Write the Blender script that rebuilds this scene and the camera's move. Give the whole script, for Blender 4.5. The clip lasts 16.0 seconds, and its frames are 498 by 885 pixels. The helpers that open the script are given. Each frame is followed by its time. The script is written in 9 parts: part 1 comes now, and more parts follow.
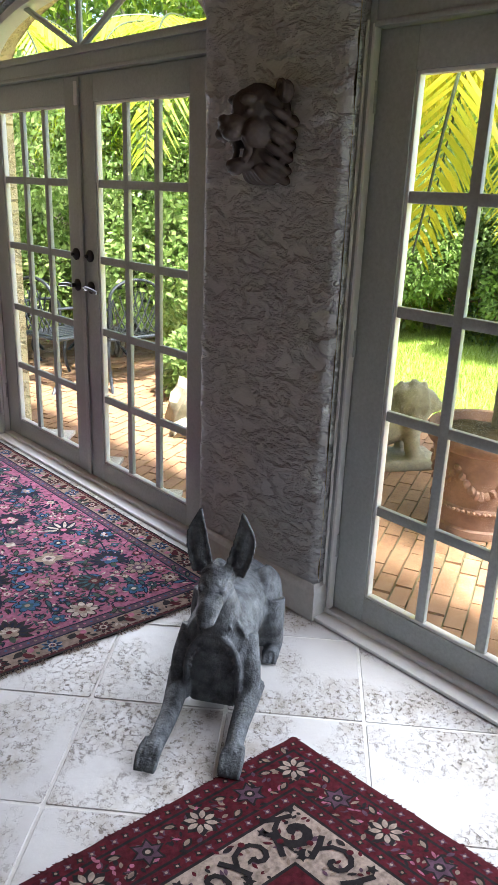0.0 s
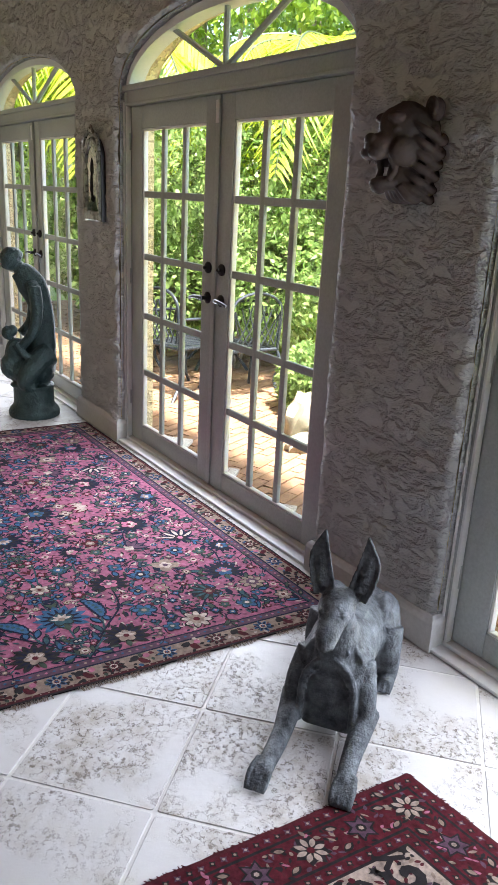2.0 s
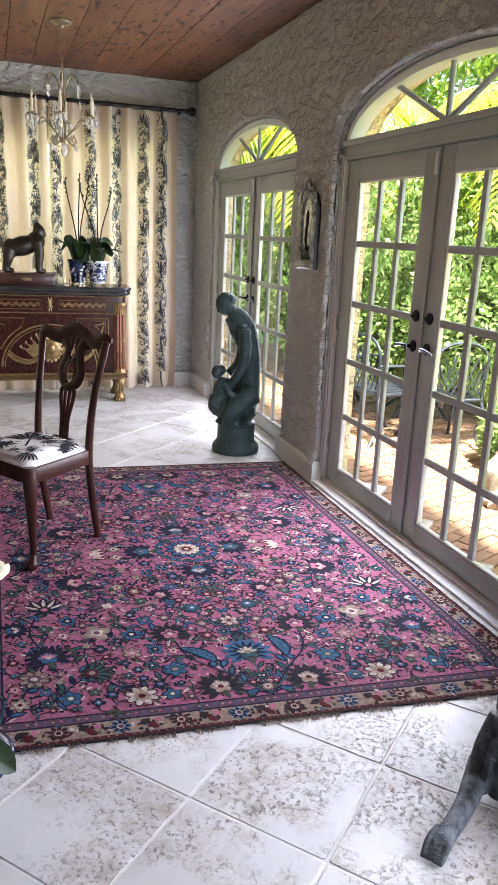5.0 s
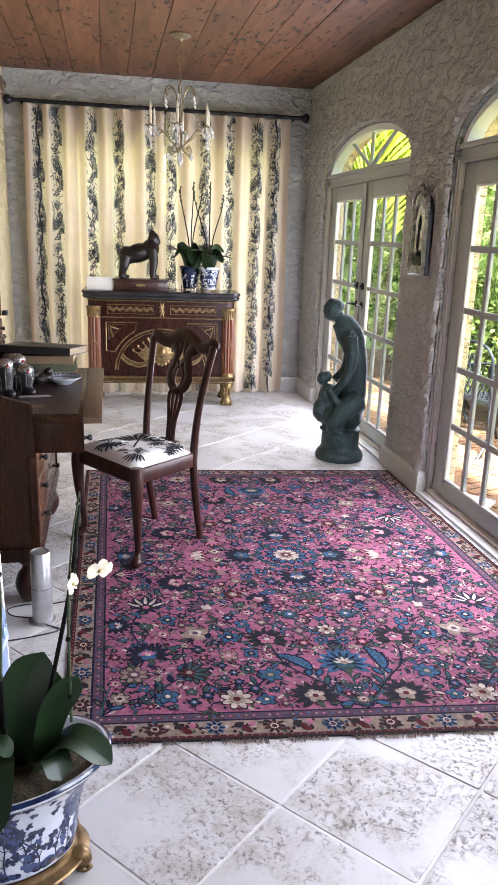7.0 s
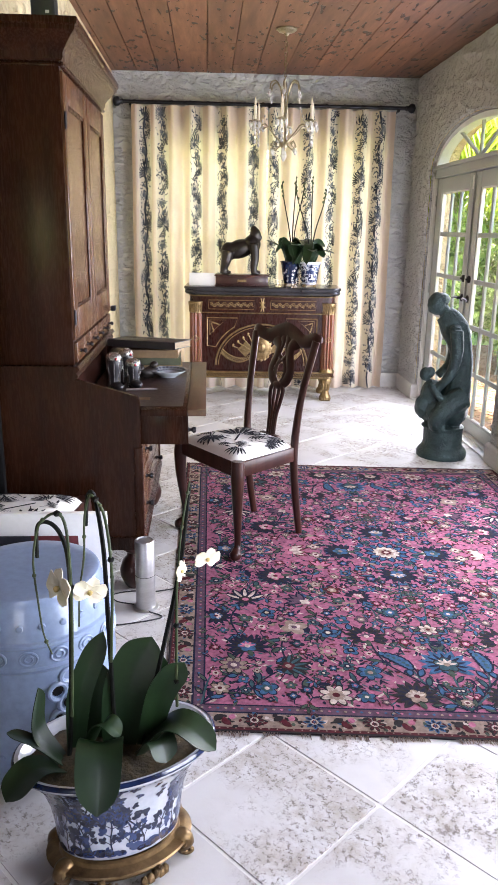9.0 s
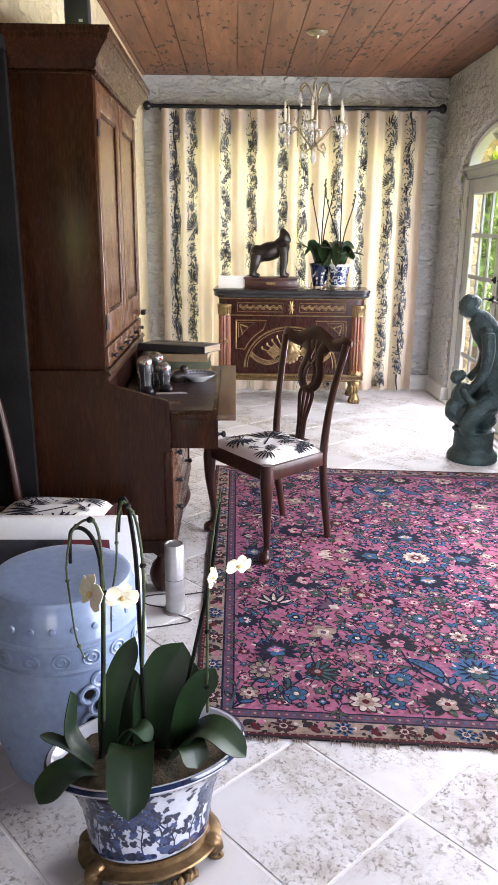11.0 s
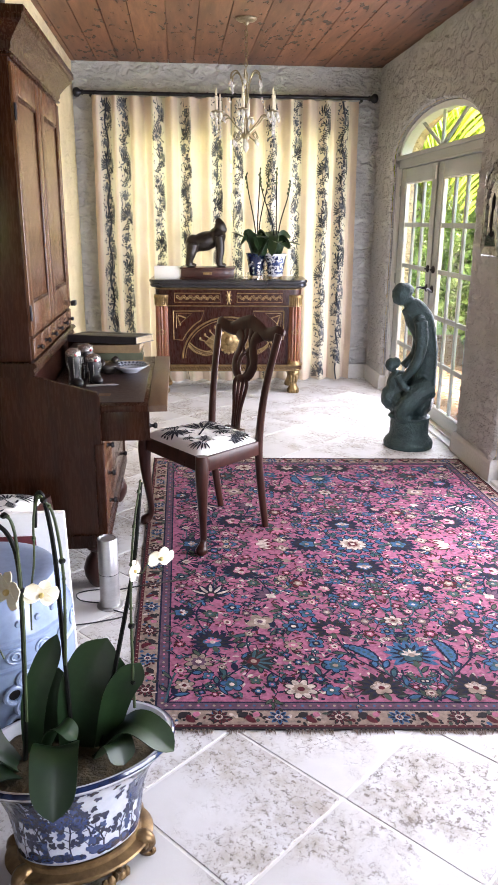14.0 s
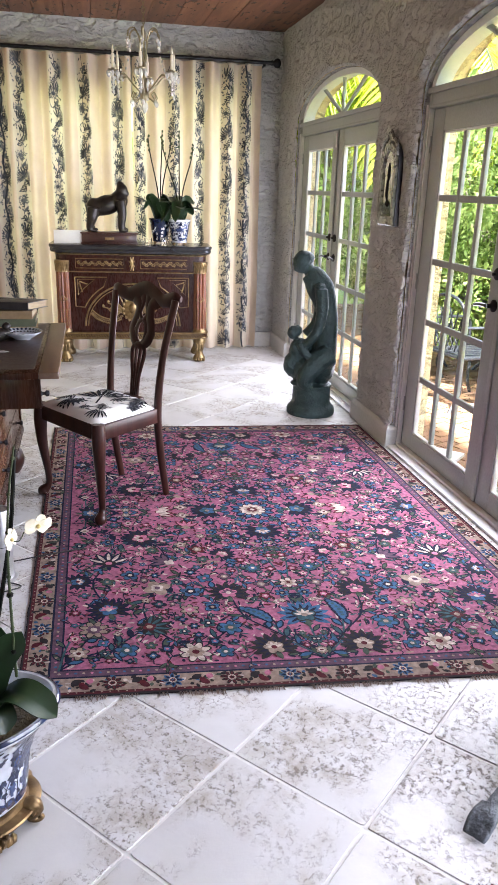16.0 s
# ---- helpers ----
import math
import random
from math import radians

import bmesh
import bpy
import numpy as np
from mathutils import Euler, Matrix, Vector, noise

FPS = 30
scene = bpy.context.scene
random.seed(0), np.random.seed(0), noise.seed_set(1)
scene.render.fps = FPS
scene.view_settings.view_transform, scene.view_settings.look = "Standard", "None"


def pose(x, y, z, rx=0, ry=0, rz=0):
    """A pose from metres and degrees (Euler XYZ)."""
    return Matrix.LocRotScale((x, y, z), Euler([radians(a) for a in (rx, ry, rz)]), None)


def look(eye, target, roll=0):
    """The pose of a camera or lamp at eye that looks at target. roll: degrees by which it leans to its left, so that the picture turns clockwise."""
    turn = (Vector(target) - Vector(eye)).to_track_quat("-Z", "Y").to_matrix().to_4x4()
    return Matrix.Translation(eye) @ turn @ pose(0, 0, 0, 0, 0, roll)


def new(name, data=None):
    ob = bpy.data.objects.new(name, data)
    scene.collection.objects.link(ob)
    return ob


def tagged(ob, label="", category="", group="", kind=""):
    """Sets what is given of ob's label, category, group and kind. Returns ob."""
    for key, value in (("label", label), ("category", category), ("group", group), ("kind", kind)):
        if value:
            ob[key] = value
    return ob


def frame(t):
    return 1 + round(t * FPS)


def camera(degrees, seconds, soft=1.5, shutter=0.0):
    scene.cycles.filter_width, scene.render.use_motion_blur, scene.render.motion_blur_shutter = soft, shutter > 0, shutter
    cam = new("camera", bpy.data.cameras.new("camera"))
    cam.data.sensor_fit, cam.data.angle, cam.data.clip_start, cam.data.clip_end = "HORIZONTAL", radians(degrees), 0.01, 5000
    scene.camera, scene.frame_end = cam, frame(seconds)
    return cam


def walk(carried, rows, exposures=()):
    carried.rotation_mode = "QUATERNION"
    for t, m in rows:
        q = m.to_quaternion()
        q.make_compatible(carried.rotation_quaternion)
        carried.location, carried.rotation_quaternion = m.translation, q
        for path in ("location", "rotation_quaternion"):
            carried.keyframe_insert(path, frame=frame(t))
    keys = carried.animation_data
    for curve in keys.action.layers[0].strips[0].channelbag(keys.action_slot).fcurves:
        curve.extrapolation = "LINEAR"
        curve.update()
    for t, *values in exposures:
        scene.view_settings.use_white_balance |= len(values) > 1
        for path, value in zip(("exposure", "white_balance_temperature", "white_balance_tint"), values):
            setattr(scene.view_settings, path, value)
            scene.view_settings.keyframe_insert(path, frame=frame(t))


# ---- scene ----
cam = camera(37.4, 16.0, soft=0.8)

PATH = [
    (0, (-0.015, 0.246, 1.527), (1.289, 1.613, 0.871), 2.2),
    (0.5, (-0.018, 0.264, 1.517), (1.266, 1.651, 0.861), 2.4),
    (1, (-0.023, 0.282, 1.52), (1.216, 1.709, 0.864), 2.5),
    (1.5, (-0.049, 0.305, 1.53), (1.123, 1.792, 0.884), 2.7),
    (2, (-0.058, 0.311, 1.535), (1.032, 1.863, 0.9), 2.9),
    (2.5, (-0.065, 0.313, 1.538), (0.94, 1.927, 0.917), 3.0),
    (3, (-0.072, 0.309, 1.536), (0.854, 1.974, 0.93), 2.8),
    (3.5, (-0.087, 0.312, 1.539), (0.764, 2.023, 0.949), 2.6),
    (4, (-0.094, 0.306, 1.546), (0.682, 2.058, 0.971), 2.3),
    (4.2, (-0.102, 0.311, 1.534), (0.651, 2.077, 0.972), 2.4),
    (6.3, (-0.08, 0.287, 1.564), (0.375, 2.156, 1.016), 2.3),
    (6.5, (-0.081, 0.301, 1.549), (0.351, 2.177, 1.006), 2.3),
    (7, (-0.084, 0.305, 1.55), (0.284, 2.194, 1.007), 2.0),
    (7.5, (-0.091, 0.314, 1.548), (0.211, 2.215, 1.004), 1.7),
    (8, (-0.099, 0.315, 1.541), (0.136, 2.225, 0.994), 1.4),
    (8.5, (-0.105, 0.312, 1.542), (0.065, 2.226, 0.987), 1.1),
    (9, (-0.115, 0.311, 1.539), (-0.001, 2.228, 0.98), 0.9),
    (9.5, (-0.123, 0.304, 1.551), (-0.054, 2.221, 0.986), 0.7),
    (10, (-0.125, 0.307, 1.552), (-0.086, 2.225, 0.988), 0.5),
    (12.5, (-0.11, 0.315, 1.556), (-0.063, 2.238, 1.006), 0.3),
    (13, (-0.097, 0.312, 1.555), (-0.017, 2.233, 1.003), 0.2),
    (13.5, (-0.081, 0.315, 1.554), (0.043, 2.229, 0.99), 0.2),
    (14, (-0.064, 0.331, 1.541), (0.119, 2.237, 0.963), 0.4),
    (14.5, (-0.037, 0.342, 1.53), (0.217, 2.235, 0.935), 0.7),
    (15, (-0.02, 0.333, 1.531), (0.298, 2.209, 0.917), 1.0),
    (15.5, (-0.003, 0.312, 1.539), (0.368, 2.172, 0.904), 1.3),
    (16, (0.017, 0.309, 1.533), (0.423, 2.155, 0.881), 1.8),
]
EXPOSURES = ((0, 2.26, 6500, 11), (2, 2.52, 6500, 12), (4, 2.74, 6500, 15), (7, 2.96, 6500, 18), (10, 3.30, 6600, 19), (12.5, 3.32, 6700, 19), (14, 3.32, 6700, 19), (15, 3.16, 6600, 18), (16, 3.00, 6550, 18))
walk(cam, [(t, look(eye, target, roll)) for t, eye, target, roll in PATH], EXPOSURES)

# ---------- world, sun, large lights ----------
world = bpy.data.worlds.new("world")
scene.world = world
world.use_nodes = True
wn = world.node_tree.nodes
wl = world.node_tree.links
sky = wn.new("ShaderNodeTexSky")
sky.sky_type = 'NISHITA'
sky.sun_disc = False
sky.sun_elevation = radians(64.8)
sky.sun_rotation = radians(190)
sky.air_density, sky.dust_density = 1.0, 3.0
wn["Background"].inputs[1].default_value = 0.15
wl.new(sky.outputs[0], wn["Background"].inputs[0])


def lamp(name, kind, m, power, colour=(1, 1, 1), size=None):
    data = bpy.data.lights.new(name, kind)
    data.energy, data.color = power, colour
    if kind == 'AREA':
        data.shape, data.size, data.size_y = 'RECTANGLE', size[0], size[1]
    if kind == 'SUN':
        data.angle = radians(size)
    ob = new(name, data)
    ob.matrix_world = m
    return ob


lamp("sun", 'SUN', look((-0.8, -4.6, 10), (0, 0, 0)), 5.0, (1.0, 0.95, 0.86), 3.0)
# daylight standing in the openings (sky seen by the room)
for yc, power in ((0.82, 12.0), (3.49, 17.5), (6.10, 9.0)):
    lamp("door_daylight", 'AREA', look((1.874, yc, 1.05), (0, yc, 1.05)), power, (0.82, 0.88, 1.0), (1.6, 1.72))
lamp("window_daylight", 'AREA', look((0.4, 7.98, 1.2), (0.4, 6, 1.1)), 4.3, (1.0, 0.95, 0.88), (2.1, 2.2))

# ---------- materials ----------


def nodes(name):
    m = bpy.data.materials.new(name)
    m.use_nodes = True
    t = m.node_tree
    return m, t.nodes, t.links, t.nodes["Principled BSDF"]


def tex_noise(n, l, scale, detail=6, rough=0.6, vec=None, distortion=0.0):
    t = n.new("ShaderNodeTexNoise")
    t.inputs["Scale"].default_value = scale
    t.inputs["Detail"].default_value = detail
    t.inputs["Roughness"].default_value = rough
    t.inputs["Distortion"].default_value = distortion
    if vec:
        l.new(vec, t.inputs["Vector"])
    return t


def ramp(n, l, src, stops):
    r = n.new("ShaderNodeValToRGB")
    e = r.color_ramp.elements
    while len(e) < len(stops):
        e.new(0.5)
    for k, (p, c) in zip(e, stops):
        k.position, k.color = p, (*c, 1) if len(c) == 3 else c
    l.new(src, r.inputs[0])
    return r


def stretch(n, l, scale, random_offset=True):
    """Object coordinates, stretched, with an offset of its own for each object."""
    tc = n.new("ShaderNodeTexCoord")
    mp = n.new("ShaderNodeMapping")
    mp.inputs["Scale"].default_value = scale
    l.new(tc.outputs["Object"], mp.inputs["Vector"])
    if random_offset:
        oi = n.new("ShaderNodeObjectInfo")
        mu = n.new("ShaderNodeMath")
        mu.operation = 'MULTIPLY'
        mu.inputs[1].default_value = 37.0
        l.new(oi.outputs["Random"], mu.inputs[0])
        l.new(mu.outputs[0], mp.inputs["Location"])
    return mp.outputs[0]


def surface(name, low, high, rough=0.5, metal=0.0, scale=6.0, grain=60.0, bump=0.15, depth=0.004,
            stretched=(1, 1, 1), rough_var=0.12, detail=6, coat=0.0, spec=None, offset=True):
    m, n, l, b = nodes(name)
    v = stretch(n, l, stretched, offset)
    a = tex_noise(n, l, scale, detail, 0.62, v)
    g = tex_noise(n, l, grain, 4, 0.6, v)
    mid = [(p + q) / 2 for p, q in zip(low, high)]
    r = ramp(n, l, a.outputs[0], [(0.28, low), (0.5, mid), (0.72, high)])
    mx = n.new("ShaderNodeMix")
    mx.data_type, mx.blend_type = 'RGBA', 'OVERLAY'
    mx.inputs[0].default_value = 0.25
    l.new(r.outputs[0], mx.inputs[6])
    l.new(g.outputs[0], mx.inputs[7])
    l.new(mx.outputs[2], b.inputs["Base Color"])
    rr = n.new("ShaderNodeMapRange")
    rr.inputs[3].default_value, rr.inputs[4].default_value = max(0.02, rough - rough_var), min(1, rough + rough_var)
    l.new(g.outputs[0], rr.inputs[0])
    l.new(rr.outputs[0], b.inputs["Roughness"])
    b.inputs["Metallic"].default_value = metal
    b.inputs["Coat Weight"].default_value = coat
    if spec is not None:
        b.inputs["Specular IOR Level"].default_value = spec
    if bump:
        bp = n.new("ShaderNodeBump")
        bp.inputs["Strength"].default_value = bump
        bp.inputs["Distance"].default_value = depth
        ad = n.new("ShaderNodeMath")
        ad.operation = 'ADD'
        l.new(a.outputs[0], ad.inputs[0])
        l.new(g.outputs[0], ad.inputs[1])
        l.new(ad.outputs[0], bp.inputs["Height"])
        l.new(bp.outputs[0], b.inputs["Normal"])
    return m


def plaster_material(name, low, high):
    m, n, l, b = nodes(name)
    v = stretch(n, l, (1, 1, 1), False)
    a = tex_noise(n, l, 1.2, 5, 0.6, v)
    r = ramp(n, l, a.outputs[0], [(0.3, low), (0.7, high)])
    l.new(r.outputs[0], b.inputs["Base Color"])
    b.inputs["Roughness"].default_value = 0.85
    s = stretch(n, l, (1, 1, 1.7), False)
    t1 = tex_noise(n, l, 9.0, 5, 0.58, s, 0.25)
    t2 = tex_noise(n, l, 45, 4, 0.6, v)
    w = ramp(n, l, t1.outputs[0], [(0.42, (0, 0, 0)), (0.50, (0.45, 0.45, 0.45)), (0.585, (1, 1, 1)), (0.70, (0.85, 0.85, 0.85))])
    ad = n.new("ShaderNodeMath")
    ad.operation = 'MULTIPLY_ADD'
    ad.inputs[1].default_value = 0.25
    l.new(t2.outputs[0], ad.inputs[0])
    l.new(w.outputs[0], ad.inputs[2])
    bp = n.new("ShaderNodeBump")
    bp.inputs["Strength"].default_value = 0.85
    bp.inputs["Distance"].default_value = 0.032
    l.new(ad.outputs[0], bp.inputs["Height"])
    l.new(bp.outputs[0], b.inputs["Normal"])
    return m


M_PLASTER = plaster_material("rough_plaster", (0.43, 0.435, 0.43), (0.54, 0.54, 0.53))
M_PLASTER_YELLOW = plaster_material("cream_plaster", (0.72, 0.60, 0.36), (0.82, 0.70, 0.45))
# dark stand-in plaster for unseen walls, so they bounce less light
M_UNSEEN_DARK_WALL = plaster_material("dark_unseen_plaster", (0.20, 0.21, 0.22), (0.27, 0.28, 0.29))
M_BASE = surface("baseboard_paint", (0.52, 0.515, 0.50), (0.60, 0.595, 0.58), 0.6, scale=3, bump=0.3)
M_FRAME = surface("door_paint", (0.36, 0.39, 0.385), (0.44, 0.47, 0.46), 0.38, scale=2, grain=90, bump=0.05, depth=0.001)
M_WHITE_EDGE = surface("white_paint_and_lit_edges", (0.74, 0.74, 0.73), (0.82, 0.82, 0.81), 0.4, scale=2, bump=0.05, depth=0.001)
M_IRON = surface("dark_bronze_hardware", (0.018, 0.018, 0.020), (0.045, 0.045, 0.05), 0.42, 0.8, scale=20)
M_MAHOGANY = surface("mahogany", (0.013, 0.0044, 0.0021), (0.040, 0.0135, 0.0060), 0.27, scale=3.2, grain=26, stretched=(6, 6, 0.7), bump=0.05, depth=0.001, coat=0.0, spec=0.16)
# paler copy for the desk front: the light from the doors is in its colour
M_MAHOGANY_LIT_FRONT = surface("lit_figured_mahogany", (0.045, 0.0185, 0.0085), (0.118, 0.052, 0.024), 0.24, scale=3.0, grain=24, stretched=(5, 5, 0.6), bump=0.05, depth=0.001, coat=0.0, spec=0.40)
M_DARKWOOD = surface("dark_chair_wood", (0.014, 0.005, 0.0038), (0.048, 0.0155, 0.0105), 0.33, scale=4, grain=30, stretched=(5, 5, 0.8), bump=0.05, depth=0.001, coat=0.05, spec=0.28)
M_VERDIGRIS = surface("green_bronze_patina", (0.008, 0.021, 0.021), (0.036, 0.064, 0.062), 0.48, 0.35, scale=15, grain=60, bump=0.7, depth=0.011)
M_BRONZE_GREY = surface("grey_bronze_patina", (0.006, 0.009, 0.012), (0.165, 0.182, 0.198), 0.60, 0.15, scale=24, grain=120, bump=0.9, depth=0.006)
M_GILT = surface("gilt_bronze", (0.13, 0.08, 0.035), (0.38, 0.27, 0.13), 0.38, 0.85, scale=25, grain=120, bump=0.25, depth=0.002)
M_BLACKBRONZE = surface("black_bronze", (0.012, 0.010, 0.009), (0.035, 0.027, 0.022), 0.32, 0.4, scale=14, bump=0.15)
M_LION = surface("brown_terracotta", (0.020, 0.012, 0.009), (0.062, 0.036, 0.026), 0.72, scale=12, grain=70, bump=0.4)
M_MARBLE = surface("black_marble", (0.010, 0.010, 0.011), (0.035, 0.035, 0.038), 0.18, scale=7, detail=9, bump=0.0)
M_BLUEGLAZE = surface("pale_blue_glaze", (0.228, 0.305, 0.455), (0.246, 0.325, 0.478), 0.34, scale=5, grain=40, bump=0.08, coat=0.5)
M_STEEL = surface("brushed_aluminium", (0.48, 0.48, 0.48), (0.62, 0.62, 0.62), 0.36, 0.85, scale=4, grain=90, stretched=(1, 1, 8), bump=0.05, depth=0.001)
M_LEAF = surface("orchid_leaf", (0.005, 0.017, 0.006), (0.016, 0.042, 0.013), 0.40, scale=8, grain=60, bump=0.12, depth=0.002)
M_STEM = surface("flower_stem", (0.022, 0.036, 0.013), (0.055, 0.080, 0.028), 0.5, scale=20)
M_STAKE = surface("dark_stake", (0.003, 0.0035, 0.003), (0.008, 0.009, 0.007), 0.5, scale=20, spec=0.2)
M_PETAL = surface("cream_petal", (0.78, 0.72, 0.55), (0.88, 0.84, 0.70), 0.5, scale=12, bump=0.1)
M_MOSS = surface("potting_moss", (0.018, 0.014, 0.008), (0.11, 0.080, 0.036), 0.9, scale=25, grain=140, bump=0.9, depth=0.01)
M_PAPER = surface("white_card", (0.74, 0.73, 0.71), (0.80, 0.79, 0.77), 0.7, scale=3, bump=0.02)
M_BLACKPLASTIC = surface("black_plastic", (0.010, 0.010, 0.011), (0.022, 0.022, 0.024), 0.4, scale=12, bump=0.05)
M_BLACKSTONE = surface("black_slate", (0.003, 0.003, 0.003), (0.011, 0.010, 0.010), 0.75, scale=6, grain=40, bump=0.5, spec=0.12)


def glass_material(name, tint=(1, 1, 1), rough=0.0):
    m, n, l, b = nodes(name)
    b.inputs["Base Color"].default_value = (*tint, 1)
    b.inputs["Transmission Weight"].default_value = 1.0
    b.inputs["Roughness"].default_value = rough
    b.inputs["IOR"].default_value = 1.45
    return m


def pane_material():
    m, n, l, b = nodes("window_glass")
    tr = n.new("ShaderNodeBsdfTransparent")
    gl = n.new("ShaderNodeBsdfGlossy")
    gl.inputs["Roughness"].default_value = 0.02
    lw = n.new("ShaderNodeLayerWeight")
    pw = n.new("ShaderNodeMath")
    pw.operation = 'POWER'
    pw.inputs[1].default_value = 5.0
    l.new(lw.outputs["Facing"], pw.inputs[0])
    fr = n.new("ShaderNodeMath")
    fr.operation = 'MULTIPLY_ADD'
    fr.inputs[1].default_value, fr.inputs[2].default_value = 0.45, 0.022
    l.new(pw.outputs[0], fr.inputs[0])
    mx = n.new("ShaderNodeMixShader")
    l.new(fr.outputs[0], mx.inputs[0])
    l.new(tr.outputs[0], mx.inputs[1])
    l.new(gl.outputs[0], mx.inputs[2])
    l.new(mx.outputs[0], n["Material Output"].inputs[0])
    return m


M_PANE = pane_material()
M_CRYSTAL = glass_material("crystal", (0.98, 0.98, 0.96))
M_DROP = glass_material("whitened_crystal", (0.93, 0.92, 0.86), 0.04)
# partly opaque pale body paints the glints of the chandelier drops
M_DROP.node_tree.nodes["Principled BSDF"].inputs["Transmission Weight"].default_value = 0.6
M_MIRROR = surface("old_mirror", (0.28, 0.29, 0.27), (0.45, 0.46, 0.43), 0.08, 1.0, scale=10, bump=0.03)
M_SILVER = surface("dark_silver_frame", (0.10, 0.10, 0.095), (0.42, 0.42, 0.39), 0.3, 0.9, scale=30, bump=0.4)


def tile_material():
    """Worn white stone: pale face, with grey-brown eaten patches."""
    m, n, l, b = nodes("worn_white_stone")
    v = stretch(n, l, (1, 1, 1))
    big = tex_noise(n, l, 3.4, 3, 0.5, v)
    fine = tex_noise(n, l, 62, 8, 0.78, v, 0.3)
    mul = n.new("ShaderNodeMath")
    mul.operation = 'MULTIPLY'
    bigr = ramp(n, l, big.outputs[0], [(0.44, (0, 0, 0)), (0.56, (1, 1, 1))])
    finer = ramp(n, l, fine.outputs[0], [(0.532, (0, 0, 0)), (0.585, (0.85, 0.85, 0.85))])
    l.new(bigr.outputs[0], mul.inputs[0])
    l.new(finer.outputs[0], mul.inputs[1])
    base = ramp(n, l, tex_noise(n, l, 2.0, 4, 0.6, v).outputs[0], [(0.3, (0.50, 0.487, 0.478)), (0.7, (0.60, 0.587, 0.578))])
    worn = ramp(n, l, tex_noise(n, l, 60, 5, 0.7, v).outputs[0], [(0.3, (0.080, 0.060, 0.045)), (0.75, (0.26, 0.215, 0.17))])
    halo = n.new("ShaderNodeMath")
    halo.operation = 'MULTIPLY'
    bigs = ramp(n, l, big.outputs[0], [(0.42, (0, 0, 0)), (0.58, (1, 1, 1))])
    l.new(bigs.outputs[0], halo.inputs[0])
    l.new(ramp(n, l, tex_noise(n, l, 13, 8, 0.72, v, 0.3).outputs[0], [(0.42, (0, 0, 0)), (0.62, (0.85, 0.85, 0.85))]).outputs[0], halo.inputs[1])
    tan = n.new("ShaderNodeMix")
    tan.data_type = 'RGBA'
    l.new(halo.outputs[0], tan.inputs[0])
    l.new(base.outputs[0], tan.inputs[6])
    tan.inputs[7].default_value = (0.36, 0.315, 0.265, 1)
    mx = n.new("ShaderNodeMix")
    mx.data_type = 'RGBA'
    l.new(mul.outputs[0], mx.inputs[0])
    l.new(tan.outputs[2], mx.inputs[6])
    l.new(worn.outputs[0], mx.inputs[7])
    l.new(mx.outputs[2], b.inputs["Base Color"])
    rr = n.new("ShaderNodeMapRange")
    rr.inputs[3].default_value, rr.inputs[4].default_value = 0.42, 0.85
    l.new(mul.outputs[0], rr.inputs[0])
    l.new(rr.outputs[0], b.inputs["Roughness"])
    bp = n.new("ShaderNodeBump")
    bp.inputs["Strength"].default_value = 0.6
    bp.inputs["Distance"].default_value = 0.004
    bp.invert = True
    ad = n.new("ShaderNodeMath")
    ad.operation = 'MULTIPLY_ADD'
    ad.inputs[1].default_value = 0.35
    l.new(tex_noise(n, l, 22, 6, 0.65, v).outputs[0], ad.inputs[0])
    l.new(mul.outputs[0], ad.inputs[2])
    l.new(ad.outputs[0], bp.inputs["Height"])
    l.new(bp.outputs[0], b.inputs["Normal"])
    return m


M_TILE = tile_material()
M_GROUT = surface("pale_grout", (0.62, 0.61, 0.58), (0.72, 0.70, 0.67), 0.9, scale=10, bump=0.4)


